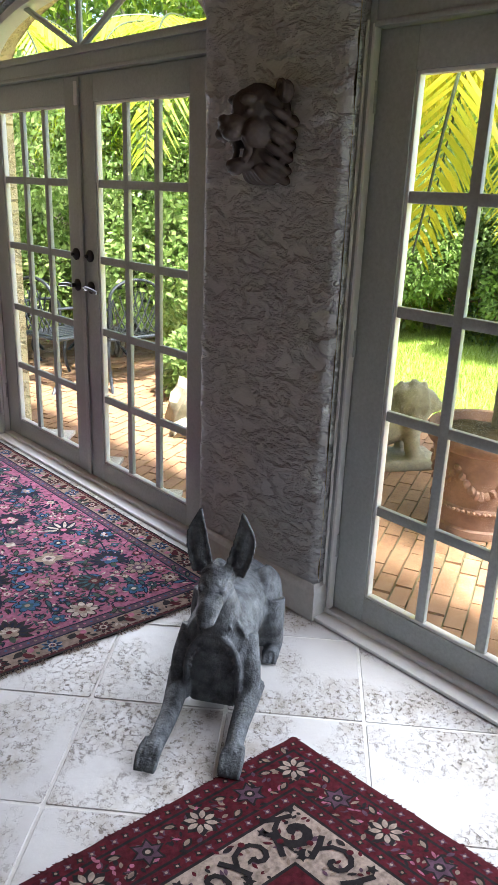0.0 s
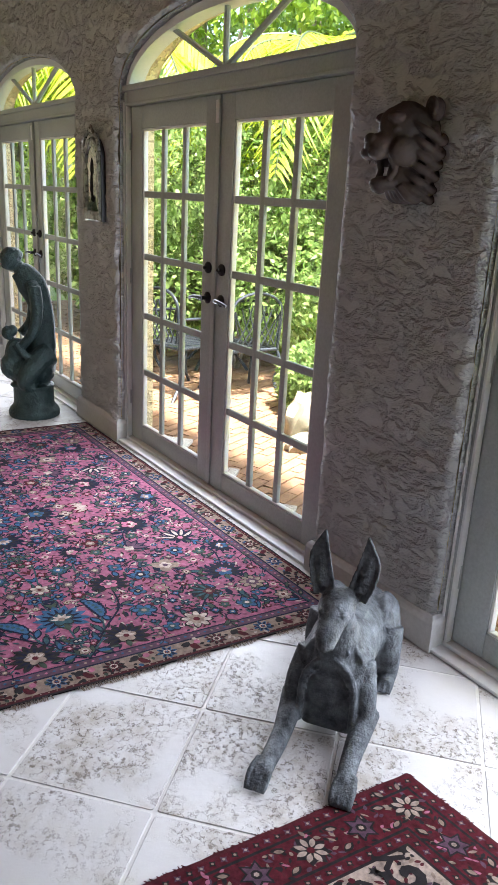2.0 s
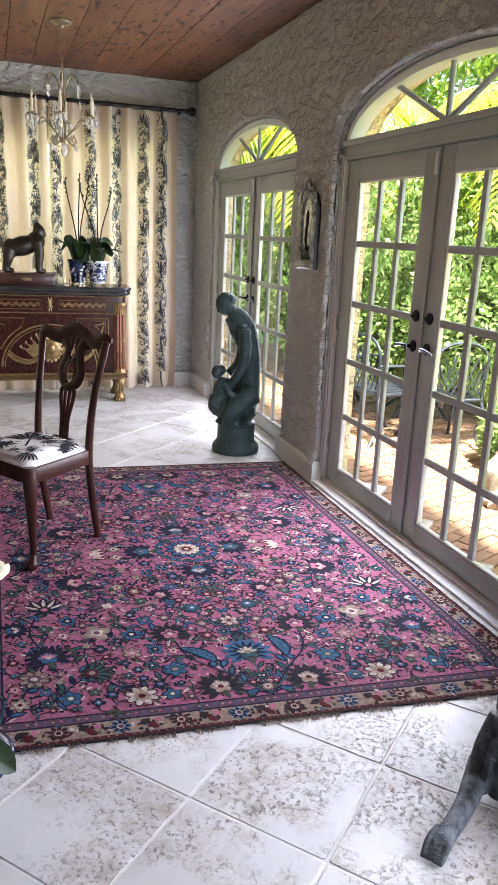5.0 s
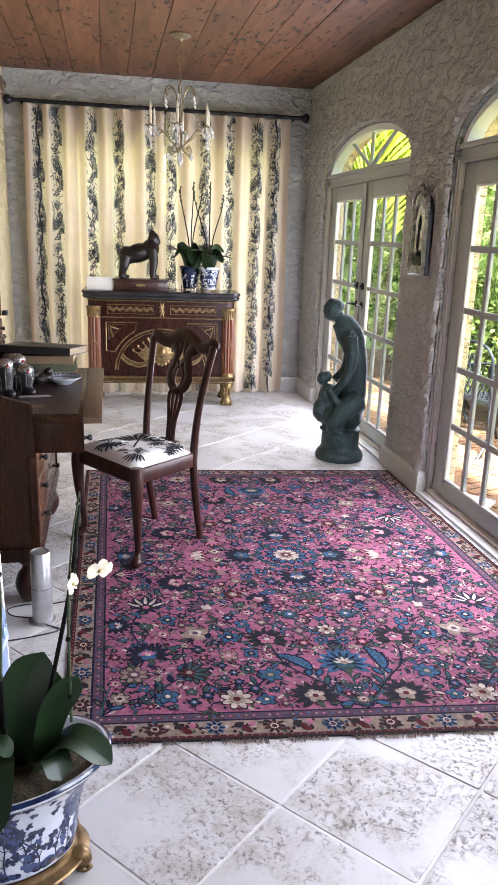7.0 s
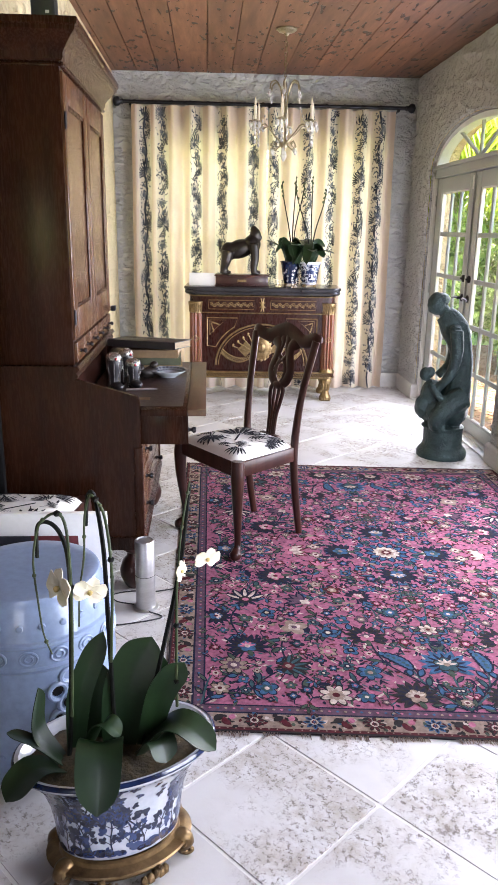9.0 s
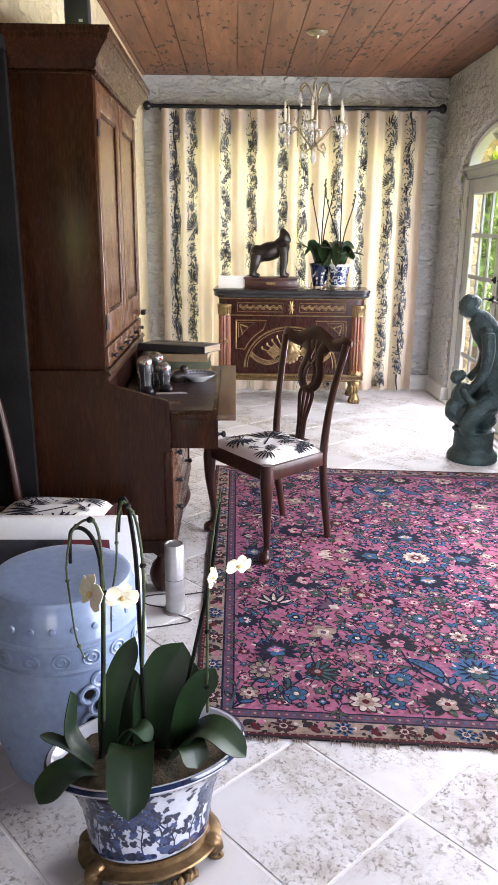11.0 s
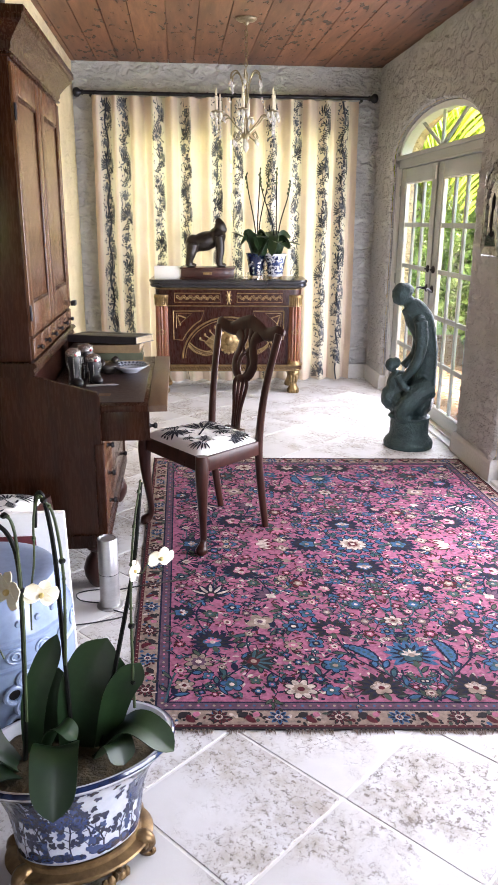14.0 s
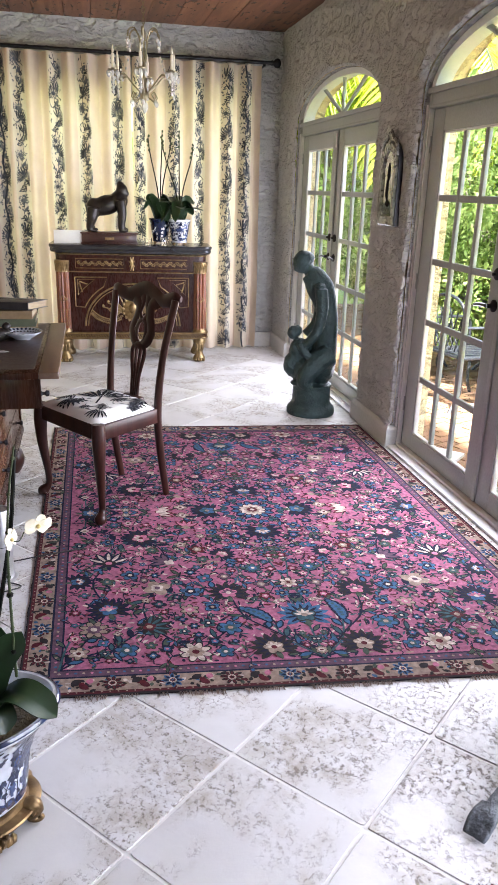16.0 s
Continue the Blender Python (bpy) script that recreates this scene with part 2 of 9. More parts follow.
def plank_material():
    """Pecky cypress: red-brown boards with dark eaten pockets along the grain."""
    m, n, l, b = nodes("pecky_cypress")
    tc = n.new("ShaderNodeTexCoord")
    ge = n.new("ShaderNodeNewGeometry")
    mp = n.new("ShaderNodeMapping")
    mp.inputs["Scale"].default_value = (7, 0.8, 7)
    mu = n.new("ShaderNodeMath")
    mu.operation = 'MULTIPLY'
    mu.inputs[1].default_value = 19.0
    l.new(ge.outputs["Random Per Island"], mu.inputs[0])
    l.new(mu.outputs[0], mp.inputs["Location"])
    l.new(tc.outputs["Object"], mp.inputs["Vector"])
    a = tex_noise(n, l, 2.2, 7, 0.65, mp.outputs[0])
    wood = ramp(n, l, a.outputs[0], [(0.28, (0.085, 0.032, 0.014)), (0.5, (0.160, 0.068, 0.032)), (0.74, (0.26, 0.122, 0.062))])
    hv = n.new("ShaderNodeMix")
    hv.data_type, hv.blend_type = 'RGBA', 'MULTIPLY'
    hv.inputs[0].default_value = 0.55
    tone = ramp(n, l, ge.outputs["Random Per Island"], [(0.0, (0.55, 0.5, 0.5)), (1.0, (1.1, 1.0, 0.95))])
    l.new(wood.outputs[0], hv.inputs[6])
    l.new(tone.outputs[0], hv.inputs[7])
    m2 = n.new("ShaderNodeMapping")
    m2.inputs["Scale"].default_value = (30, 9, 30)
    l.new(tc.outputs["Object"], m2.inputs["Vector"])
    pk = tex_noise(n, l, 1.0, 2, 0.4, m2.outputs[0])
    zone = tex_noise(n, l, 1.3, 2, 0.5, tc.outputs["Object"])
    ad = n.new("ShaderNodeMath")
    ad.operation = 'MULTIPLY_ADD'
    ad.inputs[1].default_value = 0.35
    l.new(zone.outputs[0], ad.inputs[0])
    l.new(pk.outputs[0], ad.inputs[2])
    hole = ramp(n, l, ad.outputs[0], [(0.80, (0, 0, 0)), (0.84, (1, 1, 1))])
    mx = n.new("ShaderNodeMix")
    mx.data_type = 'RGBA'
    l.new(hole.outputs[0], mx.inputs[0])
    l.new(hv.outputs[2], mx.inputs[6])
    mx.inputs[7].default_value = (0.012, 0.007, 0.004, 1)
    l.new(mx.outputs[2], b.inputs["Base Color"])
    b.inputs["Roughness"].default_value = 0.5
    bp = n.new("ShaderNodeBump")
    bp.inputs["Strength"].default_value = 0.7
    bp.inputs["Distance"].default_value = 0.008
    bp.invert = True
    l.new(hole.outputs[0], bp.inputs["Height"])
    l.new(bp.outputs[0], b.inputs["Normal"])
    return m


M_PLANK = plank_material()


def cloth_material(name, low, high, through_light=0.0, scale=4):
    m, n, l, b = nodes(name)
    v = stretch(n, l, (1, 1, 1), False)
    a = tex_noise(n, l, scale, 4, 0.6, v)
    r = ramp(n, l, a.outputs[0], [(0.3, low), (0.7, high)])
    b.inputs["Roughness"].default_value = 0.9
    b.inputs["Specular IOR Level"].default_value = 0.12
    l.new(r.outputs[0], b.inputs["Base Color"])
    wv = tex_noise(n, l, 420, 2, 0.5, v)
    bp = n.new("ShaderNodeBump")
    bp.inputs["Strength"].default_value = 0.25
    bp.inputs["Distance"].default_value = 0.002
    l.new(wv.outputs[0], bp.inputs["Height"])
    l.new(bp.outputs[0], b.inputs["Normal"])
    if through_light:
        tl = n.new("ShaderNodeBsdfTranslucent")
        l.new(r.outputs[0], tl.inputs[0])
        mx = n.new("ShaderNodeMixShader")
        mx.inputs[0].default_value = through_light
        l.new(b.outputs[0], mx.inputs[1])
        l.new(tl.outputs[0], mx.inputs[2])
        l.new(mx.outputs[0], n["Material Output"].inputs[0])
    return m


M_CURTAIN = cloth_material("cream_linen", (0.63, 0.51, 0.405), (0.71, 0.59, 0.485), 0.36)
M_CURTAIN_WHITE = cloth_material("white_printed_linen", (0.66, 0.59, 0.47), (0.74, 0.67, 0.55), 0.34)
M_CURTAIN_PRINT = cloth_material("navy_print", (0.020, 0.025, 0.036), (0.075, 0.083, 0.10), 0.14)
M_SEAT = cloth_material("white_seat_fabric", (0.70, 0.69, 0.65), (0.80, 0.79, 0.75))
M_INK = cloth_material("black_print", (0.018, 0.020, 0.024), (0.04, 0.042, 0.05))


def wool(name, c, v=0.35):
    return cloth_material(name, tuple(x * (1 - v) for x in c), tuple(min(1, x * (1 + v)) for x in c), scale=55)


W_PINK = wool("rose_wool", (0.225, 0.073, 0.118), 0.42)
W_NAVY = wool("navy_wool", (0.007, 0.008, 0.022))
W_BLUE = wool("blue_wool", (0.026, 0.070, 0.135))
W_TEAL = wool("teal_wool", (0.024, 0.056, 0.066))
W_CREAM = wool("cream_wool", (0.34, 0.275, 0.235), 0.45)
W_TAN = wool("tan_wool", (0.20, 0.145, 0.115))
W_GREEN = wool("dull_green_wool", (0.038, 0.052, 0.038))
W_RED = wool("madder_wool", (0.064, 0.007, 0.012), 0.45)
W_DEEP = wool("deep_red_wool", (0.06, 0.010, 0.014))
W_BLACK = wool("black_wool", (0.016, 0.013, 0.014))
W_IVORY = wool("ivory_wool", (0.28, 0.215, 0.18), 0.45)
W_ROSE = wool("bright_rose_wool", (0.30, 0.10, 0.15))
W_VIOLET = wool("grey_violet_wool", (0.075, 0.040, 0.060))
WOOLS = [W_PINK, W_NAVY, W_BLUE, W_TEAL, W_CREAM, W_TAN, W_GREEN, W_RED, W_DEEP, W_BLACK, W_IVORY, W_ROSE, W_VIOLET]

# ---------- mesh helpers ----------


def empty(name, m, label, category, group=""):
    ob = new(name)
    ob.matrix_world = m
    ob.empty_display_size = 0.1
    return tagged(ob, label, category, group)


def mesh_of(name, bm, mats, smooth=True, normals=True):
    me = bpy.data.meshes.new(name)
    if normals:
        bmesh.ops.recalc_face_normals(bm, faces=bm.faces)
    if smooth:
        for e in bm.edges:
            if len(e.link_faces) == 2 and e.calc_face_angle(0) > 0.7:
                e.smooth = False
        for f in bm.faces:
            f.smooth = True
    bm.to_mesh(me)
    bm.free()
    for mt in (mats if isinstance(mats, (list, tuple)) else [mats]):
        me.materials.append(mt)
    return me


def part(name, bm, mats, parent=None, label="", at=None, smooth=True, normals=True):
    """Links a bmesh as one mesh object under a thing or a part."""
    ob = new(name, mesh_of(name, bm, mats, smooth, normals) if isinstance(bm, bmesh.types.BMesh) else bm)
    if parent:
        ob.parent = parent
    if at is not None:
        ob.matrix_basis = at
    if label:
        ob["label"] = label
    return ob


def thing(name, bm, mats, label, category, kind="", group="", at=None, smooth=True):
    ob = part(name, bm, mats, None, "", at, smooth)
    return tagged(ob, label, category, group, kind)


def box(bm, x0, x1, y0, y1, z0, z1, bevel=0.0, m=None, mi=0):
    ret = bmesh.ops.create_cube(bm, size=1.0, matrix=Matrix.Translation(((x0 + x1) / 2, (y0 + y1) / 2, (z0 + z1) / 2)) @ Matrix.Diagonal((abs(x1 - x0), abs(y1 - y0), abs(z1 - z0), 1)))
    vs = ret["verts"]
    fs = list({f for v in vs for f in v.link_faces})
    for f in fs:
        f.material_index = mi
    if bevel:
        es = list({e for v in vs for e in v.link_edges})
        r = bmesh.ops.bevel(bm, geom=es, offset=bevel, segments=2, profile=0.5, affect='EDGES')
        vs = list({v for f in r["faces"] for v in f.verts} | {v for v in vs if v.is_valid})
    if m is not None:
        bmesh.ops.transform(bm, matrix=m, verts=[v for v in vs if v.is_valid])
    return vs


def boxed(*a, **k):
    bm = bmesh.new()
    box(bm, *a, **k)
    return bm


def lathe(bm, profile, seg=28, cx=0, cy=0, ax=1.0, ay=1.0, m=None, cap=True):
    """Turns a profile [(radius, z)...] round the z axis; ax, ay make it oval."""
    rings, made = [], []
    for r, z in profile:
        if r < 1e-5:
            ring = [bm.verts.new((cx, cy, z))]
        else:
            ring = [bm.verts.new((cx + ax * r * math.cos(2 * math.pi * i / seg), cy + ay * r * math.sin(2 * math.pi * i / seg), z)) for i in range(seg)]
        rings.append(ring)
        made += ring
    for a, b in zip(rings, rings[1:]):
        for i in range(seg):
            j = (i + 1) % seg
            if len(a) == 1 and len(b) == 1:
                continue
            if len(a) == 1:
                bm.faces.new((a[0], b[j], b[i]))
            elif len(b) == 1:
                bm.faces.new((a[i], a[j], b[0]))
            else:
                bm.faces.new((a[i], a[j], b[j], b[i]))
    for ring in (rings[0], rings[-1]):
        if cap and len(ring) > 2:
            bm.faces.new(ring)
    if m is not None:
        bmesh.ops.transform(bm, matrix=m, verts=made)
    return made


def turned(profile, seg=28, **k):
    bm = bmesh.new()
    lathe(bm, profile, seg, **k)
    return bm


def tube(bm, pts, radii, seg=8, flat=1.0, cap=True, up=None, mi=0):
    """A tube along points with a radius each; flat squeezes it across 'up'."""
    pts = [Vector(p) for p in pts]
    if not isinstance(radii, (list, tuple)):
        radii = [radii] * len(pts)
    rings = []
    side = None
    for i, p in enumerate(pts):
        d = (pts[min(i + 1, len(pts) - 1)] - pts[max(i - 1, 0)]).normalized()
        if side is None:
            ref = Vector(up) if up else (Vector((0, 0, 1)) if abs(d.z) < 0.9 else Vector((1, 0, 0)))
            side = d.cross(ref).normalized()
        else:
            side = (side - d * side.dot(d)).normalized()
        nrm = side.cross(d).normalized()
        r = radii[i]
        rx, ry = r if isinstance(r, (list, tuple)) else (r, r * flat)
        rings.append([bm.verts.new(p + side * rx * math.cos(2 * math.pi * k / seg) + nrm * ry * math.sin(2 * math.pi * k / seg)) for k in range(seg)])
    for a, b in zip(rings, rings[1:]):
        for k in range(seg):
            f = bm.faces.new((a[k], a[(k + 1) % seg], b[(k + 1) % seg], b[k]))
            f.material_index = mi
    if cap:
        for r in (rings[0], rings[-1]):
            f = bm.faces.new(r)
            f.material_index = mi
    return rings


def curve_pts(ctrl, n=24):
    """Catmull-Rom through the control points."""
    c = [Vector(p) for p in ctrl]
    c = [c[0] * 2 - c[1]] + c + [c[-1] * 2 - c[-2]]
    out = []
    spans = len(c) - 3
    for s in range(spans):
        k = max(2, n // spans)
        for i in range(k + (1 if s == spans - 1 else 0)):
            t = i / k
            p0, p1, p2, p3 = c[s:s + 4]
            out.append(0.5 * ((2 * p1) + (p2 - p0) * t + (2 * p0 - 5 * p1 + 4 * p2 - p3) * t * t + (3 * p1 - p0 - 3 * p2 + p3) * t ** 3))
    return out


def lerp_list(vals, n):
    out = []
    for i in range(n):
        u = i / (n - 1) * (len(vals) - 1)
        k = min(int(u), len(vals) - 2)
        a, b = vals[k], vals[k + 1]
        if isinstance(a, (tuple, list)):
            out.append(tuple(p + (q - p) * (u - k) for p, q in zip(a, b)))
        else:
            out.append(a + (b - a) * (u - k))
    return out


def blob(bm, c, r, rough=0.0, sub=3, m=None, seed=0):
    """A rounded lump: radii r about c, turned by m, with a little unevenness."""
    ret = bmesh.ops.create_icosphere(bm, subdivisions=sub, radius=1.0)
    rot = m.to_3x3() if m is not None else Matrix.Identity(3)
    for v in ret["verts"]:
        d = v.co.copy()
        k = 1 + rough * noise.noise(d * 2.3 + Vector((seed, seed * 0.7, 0)))
        v.co = Vector(c) + rot @ Vector((d.x * r[0] * k, d.y * r[1] * k, d.z * r[2] * k))
    return ret["verts"]


def blend(ob, voxel=0.008, smooth=6, mats=None):
    """Melts the lumps of a sculpted figure into one skin."""
    rm = ob.modifiers.new("skin", 'REMESH')
    rm.mode, rm.voxel_size, rm.use_smooth_shade = 'VOXEL', voxel, True
    sm = ob.modifiers.new("soft", 'SMOOTH')
    sm.factor, sm.iterations = 0.5, smooth
    return ob

# ---------- the shell of the room ----------
WX = 1.840          # inner face of the garden wall
WT = 2.08           # its outer face
BY = 7.65           # inner face of the curtained wall
CZ = 2.885          # ceiling
LX = -0.97          # inner face of the desk wall
DOORS = (0.822, 3.4875, 6.10)
HALF, SPRING, RISE = 0.986, 2.06, 0.326


def trowel(a, z, seed=0.0):
    """Relief of hand-thrown plaster, metres."""
    p = Vector((a * 3.1 + seed, z * 4.6, seed))
    w = Vector((noise.noise(p * 0.8), noise.noise(p * 0.8 + Vector((9, 3, 1))), 0)) * 0.7
    n1 = noise.noise(p + w)
    n4 = noise.noise(p * 0.55 + Vector((2, 8, 5)))
    n2 = noise.noise((p + w) * 2.7 + Vector((4, 4, 4)))
    ridge = max(0.0, 1 - abs(n1) * 6.5) ** 2 * max(0.0, 0.35 + 1.6 * n4)
    n3 = noise.noise(p * 6.1 + w * 3)
    return 0.019 * ridge + 0.005 * n2 + 0.005 * n1 + 0.003 * n3


def grid_patch(bm, cols, fz, fp):
    """Columns of points: fz(col) gives the heights, fp(col, z) the place."""
    prev = None
    for c in cols:
        cur = [bm.verts.new(fp(c, z)) for z in fz(c)]
        if prev and len(prev) == len(cur):
            for k in range(len(cur) - 1):
                bm.faces.new((prev[k], cur[k], cur[k + 1], prev[k + 1]))
        prev = cur


def spread(a, b, step):
    n = max(2, int(math.ceil((b - a) / step)))
    return [a + (b - a) * i / n for i in range(n + 1)]


def garden_wall():
    bm = bmesh.new()
    edges = [-4.2]
    for c in DOORS:
        edges += [c - HALF, c + HALF]
    edges.append(BY + 0.3)
    for i, (a, b) in enumerate(zip(edges, edges[1:])):
        door = i % 2 == 1
        cols = spread(a, b, 0.018 if b > 1.5 else 0.25)
        if door:
            cols = [(a + b) / 2 - HALF * math.cos(math.pi * k / 56) for k in range(57)]
            cols[0], cols[-1] = a, b

        def low(y):
            if not door:
                return 0.0
            u = (y - (a + b) / 2) / HALF
            return SPRING + RISE * math.sqrt(max(0.0, 1 - u * u))
        nz = 150 if not door else 40

        def heights(y):
            l = low(y)
            return [l + (CZ + 0.05 - l) * k / nz for k in range(nz + 1)]

        def round_edge(y, z):
            """The plaster rolls back into the opening."""
            d = 9.0
            for c in DOORS:
                u = abs(y - c)
                if z <= SPRING:
                    d = min(d, max(0.0, u - HALF))
                else:
                    e = math.hypot(y - c, (z - SPRING) * HALF / RISE) - HALF
                    d = min(d, max(0.0, e * 0.75))
            return 0.016 * max(0.0, 1 - d / 0.030) ** 2
        grid_patch(bm, cols, heights, lambda y, z: (WX - trowel(y, z) + round_edge(y, z), y, z))
        # outer face, coarse
        grid_patch(bm, cols[::6] + ([cols[-1]] if (len(cols) - 1) % 6 else []), lambda y: [low(y), CZ + 0.4], lambda y, z: (WT, y, z))
    for f in bm.faces:
        f.material_index = 1 if f.calc_center_median().x > WT - 0.01 else 0
    # reveals
    for c in DOORS:
        prof = [(c - HALF, 0.0)] + [(c - HALF * math.cos(math.pi * k / 56), SPRING + RISE * math.sin(math.pi * k / 56)) for k in range(57)] + [(c + HALF, 0.0)]
        prev = None
        for y, z in prof:
            cur = [bm.verts.new((x, y, z)) for x in (WX + 0.021, 1.93, WT)]
            if prev:
                f1 = bm.faces.new((prev[0], prev[1], cur[1], cur[0]))
                f2 = bm.faces.new((prev[1], prev[2], cur[2], cur[1]))
                f2.material_index = 1
            prev = cur
    # thickness at the ends and top
    box(bm, WX + 0.03, WT - 0.01, -4.2, -4.19, 0, CZ)
    return tagged(part("wall_east", bm, [M_PLASTER, M_PLASTER_YELLOW], smooth=True), "rough white trowelled plaster wall with arched door openings", "wall", kind="structure")


garden_wall()


def back_wall():
    bm = bmesh.new()
    X0, X1, Z1 = -0.62, 1.42, 2.32

    def fp(x, z):
        return (x, BY + trowel(x, z, 7.0), z)
    grid_patch(bm, spread(LX - 0.3, X0, 0.02), lambda x: spread(0, CZ + 0.05, 0.02), fp)
    grid_patch(bm, spread(X1, WX + 0.03, 0.02), lambda x: spread(0, CZ + 0.05, 0.02), fp)
    grid_patch(bm, spread(X0, X1, 0.02), lambda x: spread(Z1, CZ + 0.05, 0.02), fp)
    for x in (X0, X1):
        box(bm, x - 0.01, x + 0.01, BY + 0.02, BY + 0.28, 0, Z1)
    box(bm, X0, X1, BY + 0.02, BY + 0.28, Z1 - 0.01, Z1 + 0.01)
    for a, b, c, d in ((LX - 0.3, X0, 0, CZ), (X1, WT, 0, CZ), (X0, X1, Z1, CZ)):
        box(bm, a, b, BY + 0.27, BY + 0.30, c, d)
    return tagged(part("wall_north", bm, M_PLASTER), "rough white plaster wall behind the curtains", "wall", kind="structure")


back_wall()


def plain_wall(name, x0, x1, y0, y1, z0=0.0, z1=CZ + 0.05, mat=None, label="plain white plaster wall"):
    return tagged(part(name, boxed(x0, x1, y0, y1, z0, z1), mat or M_PLASTER, smooth=False), label, "wall", kind="structure")


plain_wall("wall_west", LX - 0.25, LX, 3.22, BY + 0.3, mat=M_PLASTER_YELLOW, label="cream plaster wall behind the desk")
plain_wall("wall_return", -4.2, -1.35, 2.35, 2.6)
plain_wall("wall_recess", -1.6, -1.35, 2.35, 3.5)
# rest of the room behind the walk, unseen: walls darkened against bounce, south window invented
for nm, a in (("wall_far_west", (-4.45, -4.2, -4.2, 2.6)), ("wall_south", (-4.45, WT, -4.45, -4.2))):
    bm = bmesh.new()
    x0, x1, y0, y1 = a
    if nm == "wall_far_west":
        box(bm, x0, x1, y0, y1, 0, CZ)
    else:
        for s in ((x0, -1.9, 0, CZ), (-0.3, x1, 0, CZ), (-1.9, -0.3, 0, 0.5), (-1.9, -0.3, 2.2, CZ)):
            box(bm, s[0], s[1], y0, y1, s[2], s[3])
    tagged(part(nm, bm, M_UNSEEN_DARK_WALL, smooth=False), "unseen plain grey plaster wall, darkened to cut bounced light", "wall", kind="structure")


def baseboard(name, pts, h=0.14, t=0.022):
    """A moulded skirting along a line of plan points."""
    bm = bmesh.new()
    prof = [(0.0, 0.0), (t, 0.0), (t, h * 0.80), (t * 0.7, h * 0.93), (t * 0.25, h), (0.0, h)]
    rings = []
    for i, p in enumerate(pts):
        p = Vector(p)
        dirs = []
        if i > 0:
            dirs.append((p - Vector(pts[i - 1])).normalized())
        if i < len(pts) - 1:
            dirs.append((Vector(pts[i + 1]) - p).normalized())
        ns = [Vector((-d.y, d.x)) for d in dirs]
        nn = sum(ns, Vector((0, 0))).normalized()
        k = 1 / max(0.3, nn.dot(ns[0]))
        rings.append([bm.verts.new((p.x + nn.x * o * k, p.y + nn.y * o * k, z)) for o, z in prof])
    for a, b in zip(rings, rings[1:]):
        for k in range(len(prof)):
            bm.faces.new((a[k], a[(k + 1) % len(prof)], b[(k + 1) % len(prof)], b[k]))
    bm.faces.new(rings[0])
    bm.faces.new(rings[-1])
    return tagged(part(name, bm, M_BASE, smooth=False), "painted plaster baseboard along the wall", "baseboard", kind="structure")


baseboard("baseboard_pier_near", [(WX + 0.05, DOORS[0] + HALF + 0.004), (WX, DOORS[0] + HALF + 0.004), (WX, DOORS[1] - HALF - 0.004), (WX + 0.05, DOORS[1] - HALF - 0.004)])
baseboard("baseboard_pier_middle", [(WX + 0.05, DOORS[1] + HALF + 0.004), (WX, DOORS[1] + HALF + 0.004), (WX, DOORS[2] - HALF - 0.004), (WX + 0.05, DOORS[2] - HALF - 0.004)])
baseboard("baseboard_corner", [(WX + 0.05, DOORS[2] + HALF + 0.004), (WX, DOORS[2] + HALF + 0.004), (WX, BY), (LX, BY), (LX, 3.23)])


def ceiling():
    bm = bmesh.new()
    x = -4.2
    rnd = random.Random(4)
    while x < WX + 0.02:
        w = rnd.choice((0.19, 0.22, 0.25))
        y = -4.2 - rnd.random() * 2
        while y < BY + 0.05:
            ln = rnd.uniform(4.5, 9.0)
            box(bm, x + 0.0025, min(x + w, WX + 0.03) - 0.0025, max(y, -4.2), min(y + ln, BY + 0.05) - 0.003, CZ + rnd.uniform(0, 0.004), CZ + 0.03)
            y += ln
        x += w
    box(bm, -4.2, WT, -4.2, BY + 0.3, CZ + 0.031, CZ + 0.12)
    return tagged(part("ceiling", bm, M_PLANK, smooth=False), "red-brown pecky wooden plank ceiling", "ceiling", kind="structure")


ceiling()
tagged(part("roof", boxed(-5.0, WT + 0.12, -5.0, BY + 0.8, CZ + 0.40, CZ + 0.55), M_PLASTER_YELLOW, smooth=False), "flat roof slab over the room", "roof", kind="structure")

# ---------- french doors ----------


def bars(bm, segs, x0, x1, bevel=0.003):
    for y0, y1, z0, z1 in segs:
        box(bm, x0, x1, y0, y1, z0, z1, bevel)


def arc_bar(bm, c, ry, rz, w, x0, x1, z0, seg=40):
    """A bent bar following the arch, w wide."""
    prev = None
    for k in range(seg + 1):
        a = math.pi * k / seg
        o = Vector((c - ry * math.cos(a), z0 + rz * math.sin(a)))
        i = Vector((c - (ry - w) * math.cos(a), z0 + (rz - w) * math.sin(a)))
        cur = [bm.verts.new(p) for p in ((x0, o.x, o.y), (x1, o.x, o.y), (x1, i.x, i.y), (x0, i.x, i.y))]
        if prev:
            for q in range(4):
                bm.faces.new((prev[q], prev[(q + 1) % 4], cur[(q + 1) % 4], cur[q]))
        else:
            bm.faces.new(cur)
        prev = cur
    bm.faces.new(prev)


